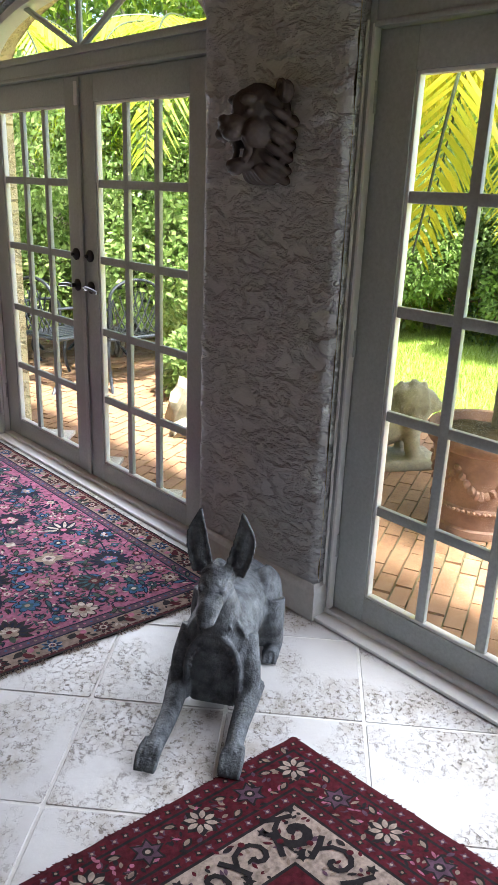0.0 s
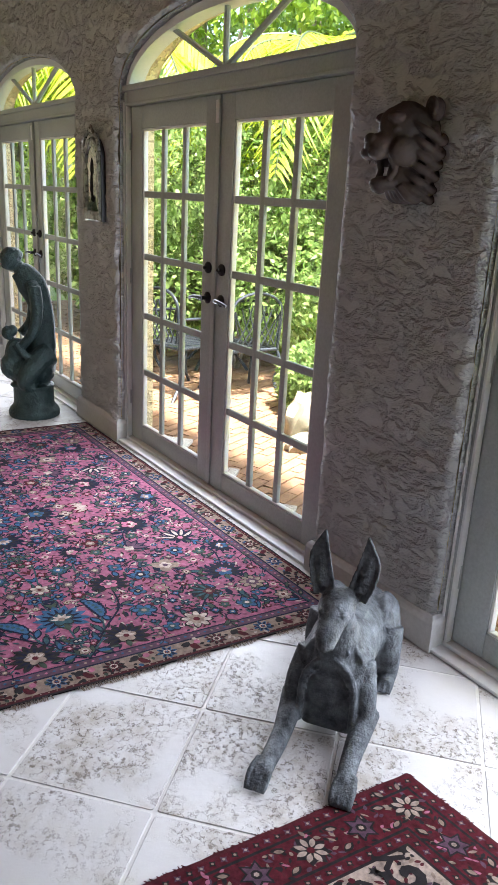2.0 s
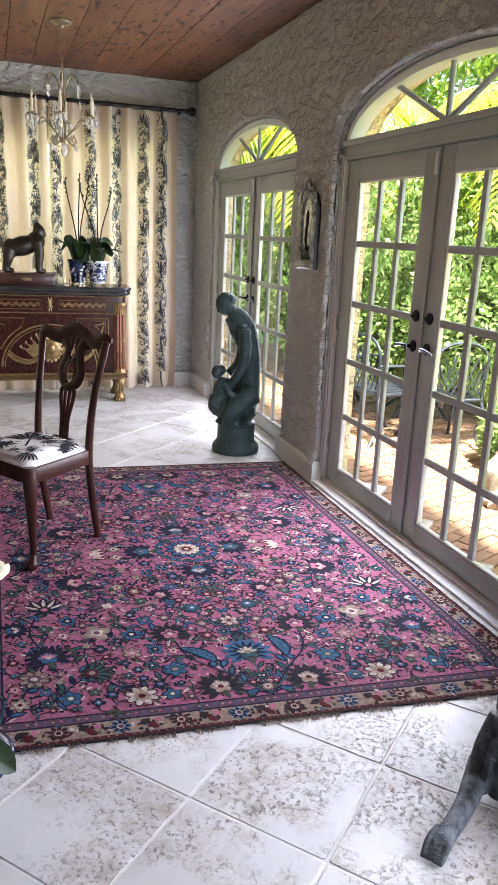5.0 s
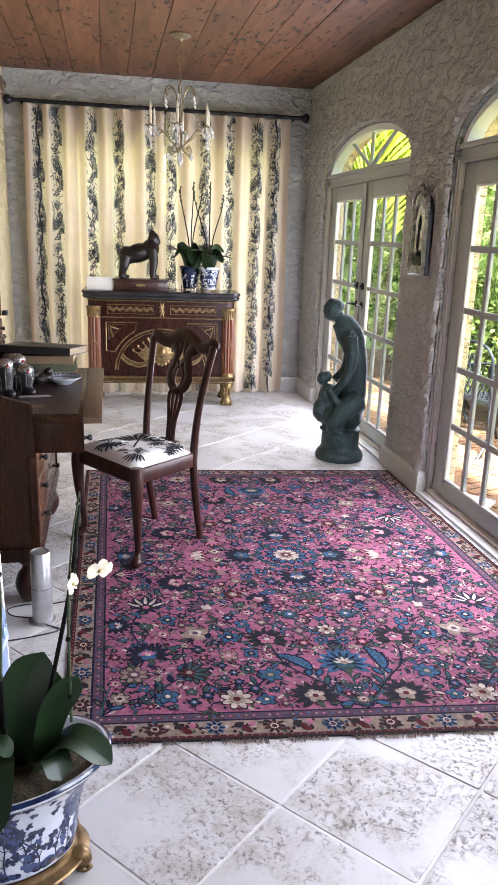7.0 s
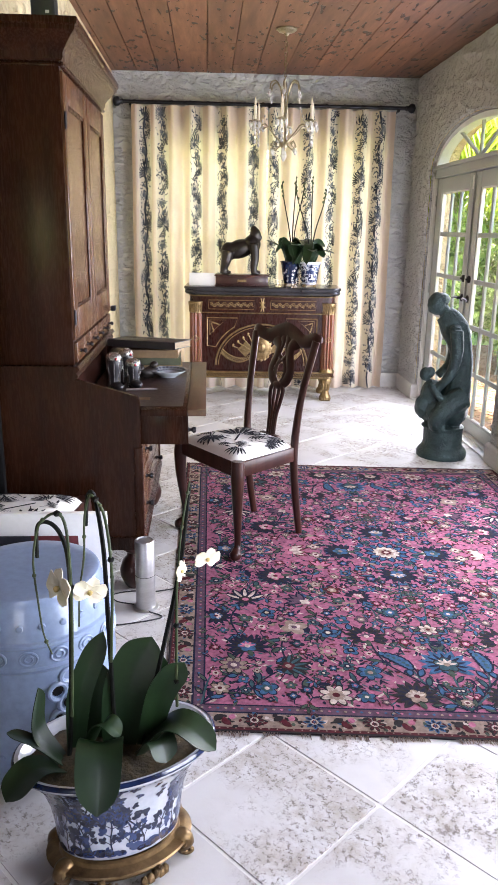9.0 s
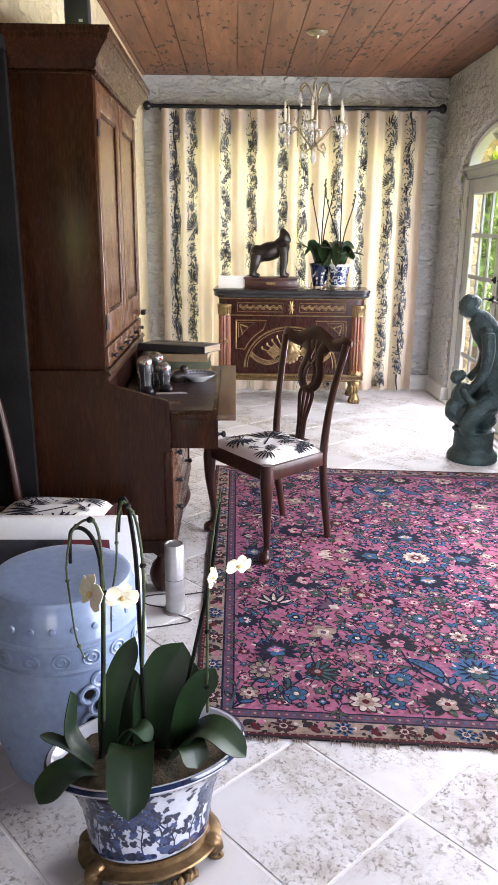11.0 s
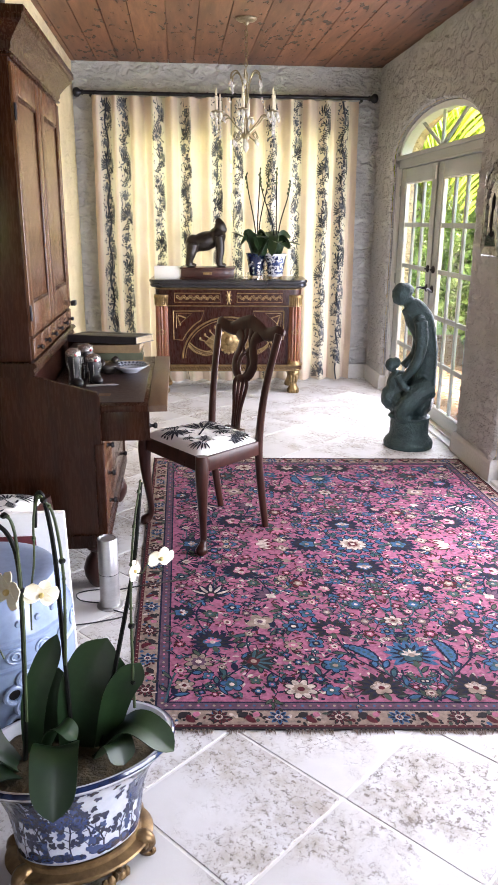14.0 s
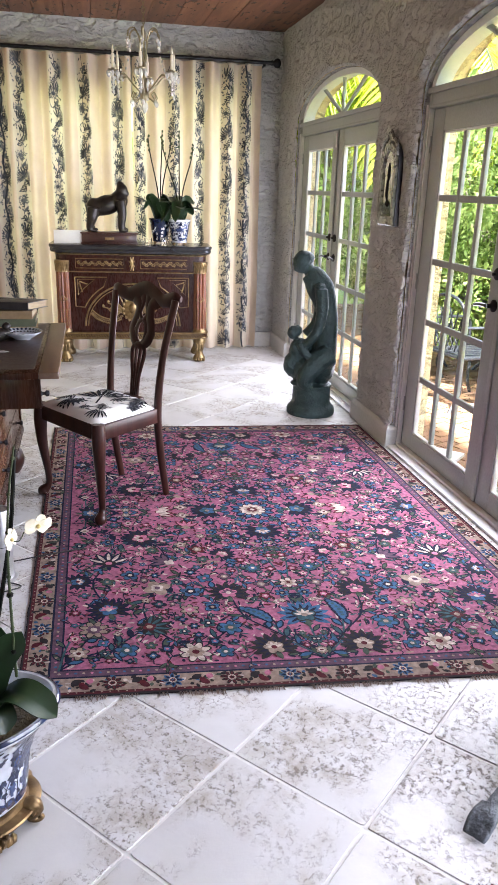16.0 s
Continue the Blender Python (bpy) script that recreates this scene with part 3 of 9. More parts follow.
def glazed_leaf(y0, y1, stile_lo, stile_hi, parent, lever):
    """One leaf: stiles, rails, muntins and fifteen panes. lever: -1 or 1, the side the handles are on."""
    z0, z1, pz0, pz1 = 0.035, 1.975, 0.136, 1.860
    a, b = y0 + stile_lo, y1 - stile_hi
    leaf = part("door_leaf", boxed(1.916, 1.956, y0, a, z0, z1, bevel=0.003), M_FRAME, parent, "grey-white painted glazed door leaf")
    part("stile", boxed(1.916, 1.956, b, y1, z0, z1, bevel=0.003), M_FRAME, leaf)
    part("bottom_rail", boxed(1.9165, 1.9555, a, b, z0, pz0, bevel=0.002), M_FRAME, leaf)
    part("top_rail", boxed(1.9165, 1.9555, a, b, pz1, z1, bevel=0.002), M_FRAME, leaf)
    ys = [a + (b - a) * k / 3 for k in range(4)]
    zs = [pz0 + (pz1 - pz0) * k / 5 for k in range(6)]
    for y in ys[1:3]:
        part("muntin", boxed(1.926, 1.947, y - 0.018, y + 0.018, pz0, pz1, bevel=0.004), M_FRAME, leaf)
    for z in zs[1:5]:
        part("muntin", boxed(1.9265, 1.9465, a, b, z - 0.018, z + 0.018, bevel=0.004), M_FRAME, leaf)
    # glazing bead round the light; its white paints in the daylight it catches
    bd = bmesh.new()
    bars(bd, ((a, a + 0.012, pz0, pz1), (b - 0.012, b, pz0, pz1), (a + 0.012, b - 0.012, pz0, pz0 + 0.012), (a + 0.012, b - 0.012, pz1 - 0.012, pz1)), 1.922, 1.950, 0.003)
    part("glazing_bead", bd, M_WHITE_EDGE, leaf, "glazing bead whitened with the daylight it catches")
    for i in range(3):
        for k in range(5):
            p = part("pane", boxed(1.934, 1.938, ys[i] + 0.010, ys[i + 1] - 0.010, zs[k] + 0.010, zs[k + 1] - 0.010), M_PANE, leaf, smooth=False)
            p.visible_shadow = False
    # lever and lock on the meeting stile
    hy = (y1 - stile_hi * 0.5) if lever > 0 else (y0 + stile_lo * 0.5)
    hb = turned([(0.0, 0.0), (0.030, 0.0), (0.030, 0.006), (0.022, 0.012), (0.011, 0.018), (0.010, 0.045), (0.0, 0.047)], 16, m=Matrix.Translation((1.916, hy, 1.034)) @ Matrix.Rotation(radians(-90), 4, 'Y'))
    tube(hb, curve_pts([(1.878, hy, 1.034), (1.872, hy - lever * 0.03, 1.036), (1.872, hy - lever * 0.075, 1.032), (1.874, hy - lever * 0.115, 1.024)], 10), lerp_list([0.010, 0.009, 0.008, 0.007], 13)[:len(curve_pts([(0, 0, 0), (1, 0, 0), (2, 0, 0), (3, 0, 0)], 10))], 8)
    part("lever_handle", hb, M_IRON, leaf, "dark bronze lever handle")
    kb = turned([(0.0, 0.0), (0.029, 0.0), (0.029, 0.008), (0.020, 0.016), (0.008, 0.018), (0.008, 0.030), (0.0, 0.030)], 16, m=Matrix.Translation((1.916, hy, 1.184)) @ Matrix.Rotation(radians(-90), 4, 'Y'))
    part("deadbolt", kb, M_IRON, leaf, "dark bronze lock rose")
    return leaf


def french_door(i, c):
    root = empty("door_%d" % (i + 1), Matrix.Identity(4), "grey-white french door with two glazed leaves and an arched fanlight", "door")
    root["kind"] = "structure"
    fr = bmesh.new()
    bars(fr, ((c - HALF + 0.004, c - 0.955, 0.026, 2.058), (c + 0.955, c + HALF - 0.004, 0.026, 2.058)), 1.892, 2.0, 0.006)
    part("door_frame", fr, M_FRAME, root)
    # trim made white to paint the bright lit lines along the jambs
    tr = bmesh.new()
    bars(tr, ((c - HALF + 0.004, c - 0.975, 0.026, 2.0), (c + 0.975, c + HALF - 0.004, 0.026, 2.0)), 1.878, 1.8915, 0.005)
    part("frame_trim", tr, M_WHITE_EDGE, root, "edge moulding whitened as a lit edge line")
    st = bmesh.new()
    bars(st, ((c - 0.963, c - 0.951, 0.03, 1.99), (c + 0.951, c + 0.963, 0.03, 1.99)), 1.886, 1.915, 0.003)
    part("door_stop", st, M_WHITE_EDGE, root, "white painted door stop")
    hd = bmesh.new()
    bars(hd, ((c - 0.955, c + 0.955, 1.979, 2.078),), 1.894, 2.0, 0.004)
    bars(hd, ((c - 0.985, c + 0.985, 2.052, 2.084),), 1.874, 1.8935, 0.006)
    bars(hd, ((c - 0.955, c + 0.955, 1.979, 1.995),), 1.884, 1.8935, 0.003)
    part("transom_rail", hd, M_FRAME, root)
    glazed_leaf(c + 0.002, c + 0.952, 0.123, 0.136, root, -1)
    glazed_leaf(c - 0.952, c - 0.002, 0.136, 0.123, root, 1)
    part("astragal", boxed(1.904, 1.9155, c - 0.016, c + 0.016, 0.04, 1.972, bevel=0.004), M_FRAME, root)
    part("latch", boxed(1.898, 1.9035, c - 0.013, c + 0.013, 1.85, 1.95, bevel=0.002), M_WHITE_EDGE, root, "white surface bolt")
    for s in (-1, 1):
        for z in (0.25, 1.0, 1.75):
            part("hinge", turned([(0.0, z), (0.008, z), (0.008, z + 0.09), (0.0, z + 0.09)], 10, cx=1.911, cy=c + s * 0.9545), M_FRAME, root)
    fan = bmesh.new()
    arc_bar(fan, c, HALF - 0.006, RISE - 0.006, 0.042, 1.895, 1.985, SPRING)
    part("fanlight_frame", fan, M_WHITE_EDGE, root, "white arched fanlight frame")
    cz = SPRING + 0.024
    for a in (57, 90, 123):
        e = Vector((1.936, c + (HALF - 0.05) * math.cos(radians(a)), cz + (RISE - 0.05) * math.sin(radians(a))))
        mb = bmesh.new()
        tube(mb, [(1.936, c, cz), e], [(0.015, 0.015), (0.015, 0.015)], 8)
        part("fanlight_muntin", mb, M_FRAME, root)
    gl = bmesh.new()
    prof = [(c - (HALF - 0.05) * math.cos(math.pi * k / 32), SPRING + 0.002 + (RISE - 0.05) * math.sin(math.pi * k / 32)) for k in range(33)]
    gl.faces.new([gl.verts.new((1.934, y, z)) for y, z in prof])
    p = part("fanlight_pane", gl, M_PANE, root, smooth=False)
    p.visible_shadow = False
    sb = bmesh.new()
    box(sb, WX - 0.012, 2.0, c - HALF + 0.003, c + HALF - 0.003, 0.002, 0.016, 0.003)
    box(sb, 1.885, 2.0, c - HALF + 0.003, c + HALF - 0.003, 0.016, 0.033, 0.003)
    box(sb, 2.0, WT + 0.06, c - HALF + 0.003, c + HALF - 0.003, -0.06, 0.012, 0.004)
    part("threshold", sb, M_WHITE_EDGE, root, "white painted threshold")


for i, c in enumerate(DOORS):
    french_door(i, c)

# window behind the curtain
win = empty("window_1", Matrix.Identity(4), "tall white window behind the curtains", "window")
win["kind"] = "structure"
wb = bmesh.new()
for x in (-0.60, 0.06, 0.74, 1.40):
    box(wb, x - 0.03, x + 0.03, BY + 0.12, BY + 0.18, 0.02, 2.30, 0.004)
for z in (0.05, 0.8, 1.55, 2.28):
    box(wb, -0.60, 1.40, BY + 0.125, BY + 0.175, z - 0.025, z + 0.025, 0.004)
part("window_frame", wb, M_WHITE_EDGE, win)

# ---------- floor ----------
PITCH, TURN = 0.425, radians(42.0)
fb = bmesh.new()
box(fb, -4.45, WT, -4.45, BY + 0.35, -0.12, -0.003)
floor = tagged(part("floor", fb, M_GROUT, smooth=False), "worn white stone tiles laid diagonally with pale joints", "floor", kind="structure")

# ---------- rugs ----------


class Motifs:
    """Flat woven figures, gathered as polygons on a unit plane (metres)."""

    def __init__(self):
        self.polys = []

    def poly(self, pts, mi, layer):
        self.polys.append((pts, mi, layer))

    def disc(self, c, r, mi, layer, n=12, sq=1.0, rot=0.0):
        self.poly([(c[0] + r * math.cos(2 * math.pi * k / n) * math.cos(rot) - r * sq * math.sin(2 * math.pi * k / n) * math.sin(rot), c[1] + r * math.cos(2 * math.pi * k / n) * math.sin(rot) + r * sq * math.sin(2 * math.pi * k / n) * math.cos(rot)) for k in range(n)], mi, layer)

    def leaf(self, c, ln, w, ang, mi, layer, bend=0.0):
        pts = []
        for s in (1, -1):
            rng = [i / 5 for i in range(6)] if s == 1 else [i / 5 for i in range(4, 0, -1)]
            for t in rng:
                x = t * ln
                y = s * w * math.sin(math.pi * t) ** 0.8 + bend * ln * t * t
                pts.append((c[0] + x * math.cos(ang) - y * math.sin(ang), c[1] + x * math.sin(ang) + y * math.cos(ang)))
        self.poly(pts, mi, layer)

    def star(self, c, r0, r1, n, mi, layer, rot=0.0):
        self.poly([(c[0] + (r1 if k % 2 else r0) * math.cos(rot + math.pi * k / n), c[1] + (r1 if k % 2 else r0) * math.sin(rot + math.pi * k / n)) for k in range(2 * n)], mi, layer)

    def flower(self, c, r, n, cols, rot=0.0, layer=2, edge=None):
        for k in range(n):
            a = rot + 2 * math.pi * k / n
            self.leaf((c[0] + 0.12 * r * math.cos(a), c[1] + 0.12 * r * math.sin(a)), r * 1.10, r * 2.3 / n, a, edge, layer - 1) if edge is not None else None
            self.leaf((c[0] + 0.2 * r * math.cos(a), c[1] + 0.2 * r * math.sin(a)), r * 0.95, r * 1.75 / n, a, cols[0], layer)
            self.leaf((c[0] + 0.32 * r * math.cos(a), c[1] + 0.32 * r * math.sin(a)), r * 0.62, r * 0.95 / n, a, cols[1], layer + 1)
        self.disc(c, r * 0.42, cols[2], layer + 2, 10)
        self.star(c, r * 0.34, r * 0.2, 7, cols[3], layer + 3, rot)
        self.disc(c, r * 0.13, cols[0], layer + 4, 8)

    def vine(self, pts, w, mi, layer):
        p = [Vector((a, b, 0)) for a, b in pts]
        for a, b in zip(p, p[1:]):
            d = (b - a).normalized()
            s = Vector((-d.y, d.x, 0)) * w * 0.5
            e = d * w * 0.3
            self.poly([tuple((a - e + s)[:2]), tuple((a - e - s)[:2]), tuple((b + e - s)[:2]), tuple((b + e + s)[:2])], mi, layer)

    def mesh(self, name, place, mats, step=0.00025, base=0.0008):
        verts, faces, idx = [], [], []
        for pts, mi, layer in self.polys:
            k = len(verts)
            lift = base + layer * step + (len(faces) % 29) * 0.000007
            verts += [place(x, y, lift) for x, y in pts]
            faces.append(tuple(range(k, k + len(pts))))
            idx.append(mi)
        me = bpy.data.meshes.new(name)
        me.from_pydata(verts, [], faces)
        me.polygons.foreach_set("material_index", idx)
        for m in mats:
            me.materials.append(m)
        me.update()
        return me


PINK, NAVY, BLUE, TEAL, CREAM, TAN, GREEN, RED, DEEP, BLACK, IVORY, ROSE, VIOLET = range(13)


def rug_plane(corners, z=0.006):
    a, b, c, d = [Vector(p) for p in corners]

    def at(u, v, h=0.0):
        p = a * (1 - u) * (1 - v) + b * u * (1 - v) + c * u * v + d * (1 - u) * v
        return (p.x, p.y, z + h)
    return at


def rug_body(name, at, mats_by_band, bands, L, W, wave=0.0):
    """The pile: a thick sheet whose bands run in from the edge, each in its own wool."""
    bm = bmesh.new()
    n = 44
    us = sorted({i / n for i in range(n + 1)} | {b / L for b in bands} | {1 - b / L for b in bands})
    vs = sorted({i / n for i in range(n + 1)} | {b / W for b in bands} | {1 - b / W for b in bands})
    grid = []
    for v in vs:
        row = []
        for u in us:
            h = wave * noise.noise(Vector((u * 9, v * 9, 3)))
            eu = 0.004 * noise.noise(Vector((v * 30, 1, 2))) if u in (0, 1) else 0
            ev = 0.004 * noise.noise(Vector((u * 30, 5, 2))) if v in (0, 1) else 0
            row.append(bm.verts.new(at(u + eu / L, v + ev / W, h)))
        grid.append(row)
    for i in range(len(vs) - 1):
        for k in range(len(us) - 1):
            f = bm.faces.new((grid[i][k], grid[i][k + 1], grid[i + 1][k + 1], grid[i + 1][k]))
            uc, vc = (us[k] + us[k + 1]) / 2, (vs[i] + vs[i + 1]) / 2
            d = min(uc * L, (1 - uc) * L, vc * W, (1 - vc) * W)
            mi = mats_by_band[0]
            for b, m in zip(bands, mats_by_band[1:]):
                if d > b:
                    mi = m
            f.material_index = mi
    ret = bmesh.ops.extrude_face_region(bm, geom=list(bm.faces))
    for v in [g for g in ret["geom"] if isinstance(g, bmesh.types.BMVert)]:
        v.co.z = 0.001
    return bm


def fringe(bm, at, L, W, side, mi, ln=0.018, seed=1):
    rnd = random.Random(seed)
    total = L if side in "sn" else W
    k = int(total / 0.006)
    for i in range(k):
        t = (i + rnd.random()) / k
        if noise.noise(Vector((t * 22, seed, 0))) < -0.05:
            continue
        e = ln * rnd.uniform(0.3, 1.0)
        sk = rnd.uniform(-0.006, 0.006)
        if side == "s":
            p, q = at(t, 0), at(t + sk / L, -e / W)
        elif side == "n":
            p, q = at(t, 1), at(t + sk / L, 1 + e / W)
        elif side == "e":
            p, q = at(1, t), at(1 + e / L, t + sk / W)
        else:
            p, q = at(0, t), at(-e / L, t + sk / W)
        tube(bm, [(p[0], p[1], 0.005), (q[0], q[1], 0.002)], [0.0022, 0.0012], 3, cap=False, mi=mi)


RL, RW = 2.05, 2.78
rug1_at = rug_plane([(-0.262, 2.315), (1.790, 2.135), (1.802, 4.915), (-0.250, 5.085)])


def rose_rug():
    root = empty("rose_rug", Matrix.Identity(4), "worn rose-pink oriental rug with blue and cream flowers on stone tiles", "rug")
    bands = [0.009, 0.022, 0.092, 0.100, 0.132, 0.139]
    body = part("base_weave", rug_body("base_weave", rug1_at, [BLACK, DEEP, TAN, NAVY, VIOLET, NAVY, PINK], bands, RL, RW, 0.0006), WOOLS, root)
    fb2 = bmesh.new()
    for s in "sn":
        fringe(fb2, rug1_at, RL, RW, s, 0, 0.024)
    part("fringe", fb2, W_IVORY, root, "frayed ivory wool fringe", normals=False, smooth=False)["kind"] = "stuff"
    m = Motifs()
    rnd = random.Random(11)
    # main border: flowers and leaves, alternately cream, blue and rose
    def along(d):
        out = []
        for side in range(4):
            ln = RL if side % 2 == 0 else RW
            k = int((ln - 2 * d) / 0.094)
            for i in range(k):
                t = d + (ln - 2 * d) * (i + 0.5) / k
                out.append((side, i, [(t, d), (RL - d, t), (RL - t, RW - d), (d, RW - t)][side], side * math.pi / 2))
        return out
    for side, i, p, a in along(0.057):
        if i % 4 == 0:
            m.flower(p, 0.033, 8, (BLUE, NAVY, CREAM, RED), a, 2)
        elif i % 4 == 2:
            m.flower(p, 0.034, 9, (BLACK, DEEP, CREAM, RED), a, 2)
        else:
            m.leaf((p[0] - 0.035 * math.cos(a), p[1] - 0.035 * math.sin(a)), 0.042, 0.014, a + 0.6, BLACK, 2)
            m.leaf((p[0] - 0.010 * math.cos(a), p[1] - 0.010 * math.sin(a)), 0.042, 0.013, a - 0.7, DEEP, 2)
            m.leaf((p[0] + 0.02 * math.cos(a), p[1] + 0.02 * math.sin(a)), 0.03, 0.012, a + 1.2, ROSE, 3)
            m.disc(p, 0.010, RED, 4, 7)
    for side, i, p, a in along(0.057):
        for q in range(14):
            c2 = (p[0] + rnd.uniform(-0.045, 0.045), p[1] + rnd.uniform(-0.027, 0.027)) if side % 2 == 0 else (p[0] + rnd.uniform(-0.027, 0.027), p[1] + rnd.uniform(-0.045, 0.045))
            m.leaf(c2, rnd.uniform(0.012, 0.026), rnd.uniform(0.004, 0.008), rnd.random() * 6.28, rnd.choice((BLACK, BLACK, BLACK, DEEP, CREAM, BLUE, GREEN)), 1)
    for d, cc in ((0.116, TAN), (0.0155, TAN)):
        for side in range(4):
            ln = RL if side % 2 == 0 else RW
            k = int((ln - 2 * d) / 0.026)
            for i in range(k):
                t = d + (ln - 2 * d) * (i + 0.5) / k
                p = [(t, d), (RL - d, t), (RL - t, RW - d), (d, RW - t)][side]
                m.disc(p, 0.0055 if d > 0.1 else 0.003, (cc, ROSE, BLUE)[i % 3] if d > 0.1 else cc, 2, 6)
    # field: one quarter of the design, mirrored over both axes
    x0, x1, y0, y1 = 0.152, RL - 0.152, 0.152, RW - 0.152
    cx, cy = RL / 2, RW / 2

    def lobed(c, r, n, depth, mi, layer, rot=0.0):
        k = n * 6
        m.poly([(c[0] + r * (1 - depth * 1.35 + depth * 1.35 * abs(math.cos(n * q * math.pi / k))) * math.cos(rot + 2 * math.pi * q / k), c[1] + r * (1 - depth * 1.35 + depth * 1.35 * abs(math.cos(n * q * math.pi / k))) * math.sin(rot + 2 * math.pi * q / k)) for q in range(k)], mi, layer)

    def petals(c, r0, r1, w, n, mi, layer, rot, arc=2 * math.pi):
        for q in range(n):
            a = rot + (arc * (q - (n - 1) / 2) / n if arc < 6.2 else arc * q / n)
            m.leaf((c[0] + r0 * math.cos(a), c[1] + r0 * math.sin(a)), r1 - r0, w, a, mi, layer)

    def palmette(c, r, a, cols):
        """A pointed fan of dark teeth round a paler heart."""
        petals(c, r * 0.10, r * 1.06, r * 0.17, 11, cols[0], 3, a, 4.9)
        petals(c, r * 0.22, r * 0.80, r * 0.065, 11, cols[4], 4, a, 4.9)
        lobed(c, r * 0.52, 5, 0.25, BLACK, 5, a)
        lobed(c, r * 0.45, 5, 0.25, cols[1], 6, a)
        petals(c, r * 0.02, r * 0.40, r * 0.07, 5, cols[2], 7, a, 3.4)
        m.disc(c, r * 0.13, cols[3], 8, 8)
        m.leaf((c[0] - r * 0.25 * math.cos(a), c[1] - r * 0.25 * math.sin(a)), r * 0.6, r * 0.13, a + math.pi, GREEN, 2)

    def lily(c, r, a, cols):
        for q in (-2, -1, 0, 1, 2):
            b = a + q * 0.62
            m.leaf(c, r * (1.05 - 0.06 * abs(q)), r * 0.19, b, cols[0], 3, -0.10 * q)
            m.leaf((c[0] + 0.12 * r * math.cos(b), c[1] + 0.12 * r * math.sin(b)), r * 0.78, r * 0.075, b, cols[1], 4, -0.10 * q)
            m.leaf(c, r * 0.62, r * 0.10, b + math.pi, cols[0], 3, 0.15 * q)
        lobed(c, r * 0.30, 4, 0.2, cols[2], 5, a)
        m.disc(c, r * 0.14, cols[3], 6, 8)

    def tulip(c, r, a, cols):
        for q in (-1.5, -0.5, 0.5, 1.5):
            m.leaf(c, r * 1.1, r * 0.22, a + q * 0.42, cols[0], 3, 0.08 * q)
            m.leaf((c[0] + 0.1 * r * math.cos(a + q * 0.42), c[1] + 0.1 * r * math.sin(a + q * 0.42)), r * 0.85, r * 0.12, a + q * 0.42, cols[1], 4, 0.08 * q)
        lobed(c, r * 0.28, 4, 0.25, cols[2], 5, a)

    def paisley(c, r, a, cols):
        line = [(c[0] + r * t * math.cos(a) - r * 0.5 * t * t * math.sin(a), c[1] + r * t * math.sin(a) + r * 0.5 * t * t * math.cos(a)) for t in [k / 6 for k in range(7)]]
        for k, p in enumerate(line):
            m.disc(p, r * 0.26 * math.sin(0.5 + k * 0.36) + 0.003, cols[0], 3, 10)
            m.disc(p, r * 0.20 * math.sin(0.5 + k * 0.36), cols[1], 4, 10)
            if 0 < k < 6:
                m.disc(p, r * 0.07, cols[2], 5, 6)

    def blossom(c, r, n, cols, a):
        lobed(c, r * 1.14, n, 0.30, cols[3], 3, a)
        lobed(c, r, n, 0.33, cols[0], 4, a)
        lobed(c, r * 0.56, n, 0.2, cols[1], 5, a + 0.3)
        m.disc(c, r * 0.24, cols[2], 6, 8)

    def images(p, a):
        """The four mirrored places of a point and its direction."""
        out = []
        for fx in (False, True):
            for fy in (False, True):
                q = (2 * cx - p[0] if fx else p[0], 2 * cy - p[1] if fy else p[1])
                b = math.pi - a if fx else a
                b = -b if fy else b
                if all(math.hypot(q[0] - o[0], q[1] - o[1]) > 0.004 for o, _ in out):
                    out.append((q, b))
        return out
    up, dn, lf = math.pi / 2, -math.pi / 2, math.pi
    CX, CY = cx, cy
    plan = [
        (palmette, 0.800, CY, 0.088, lf, (NAVY, BLUE, TEAL, TAN, BLACK)), (palmette, CX, 1.150, 0.088, dn, (NAVY, BLUE, CREAM, TAN, BLACK)),
        (palmette, 0.455, 1.100, 0.090, lf + 0.3, (NAVY, ROSE, CREAM, RED, BLACK)), (lily, 0.307, 0.869, 0.105, up, (NAVY, CREAM, BLACK, ROSE)),
        (palmette, 0.767, 0.593, 0.082, up, (BLACK, ROSE, VIOLET, CREAM, NAVY)), (palmette, 0.863, 0.213, 0.086, up + 0.2, (BLACK, TAN, CREAM, RED, NAVY)),
        (palmette, 0.298, 0.498, 0.085, up + 0.2, (NAVY, BLUE, ROSE, CREAM, BLACK)), (lily, 0.441, 0.373, 0.085, 0.3, (BLACK, TEAL, DEEP, TAN)),
        (palmette, CX, 0.413, 0.098, up, (BLUE, TEAL, CREAM, TAN, NAVY)), (tulip, 0.672, 1.204, 0.075, up - 0.2, (DEEP, ROSE, TAN, CREAM)),
        (tulip, 0.542, CY - 0.03, 0.085, 0.4, (RED, CREAM, ROSE, TAN)), (tulip, 0.560, 0.860, 0.085, 2.6, (NAVY, VIOLET, CREAM, TAN)),
        (paisley, 0.885, 0.385, 0.110, up + 0.3, (NAVY, BLUE, TEAL)), (palmette, 0.797, 0.924, 0.060, 0.8, (NAVY, ROSE, CREAM, TAN, BLACK)),
        (palmette, 0.180, 0.720, 0.065, 0.2, (NAVY, BLUE, CREAM, RED, BLACK)), (lily, 0.205, 1.190, 0.070, 0.0, (NAVY, ROSE, CREAM, TAN)),
        (palmette, 0.225, CY, 0.080, 0.0, (NAVY, BLUE, TAN, CREAM, BLACK)),
    ]
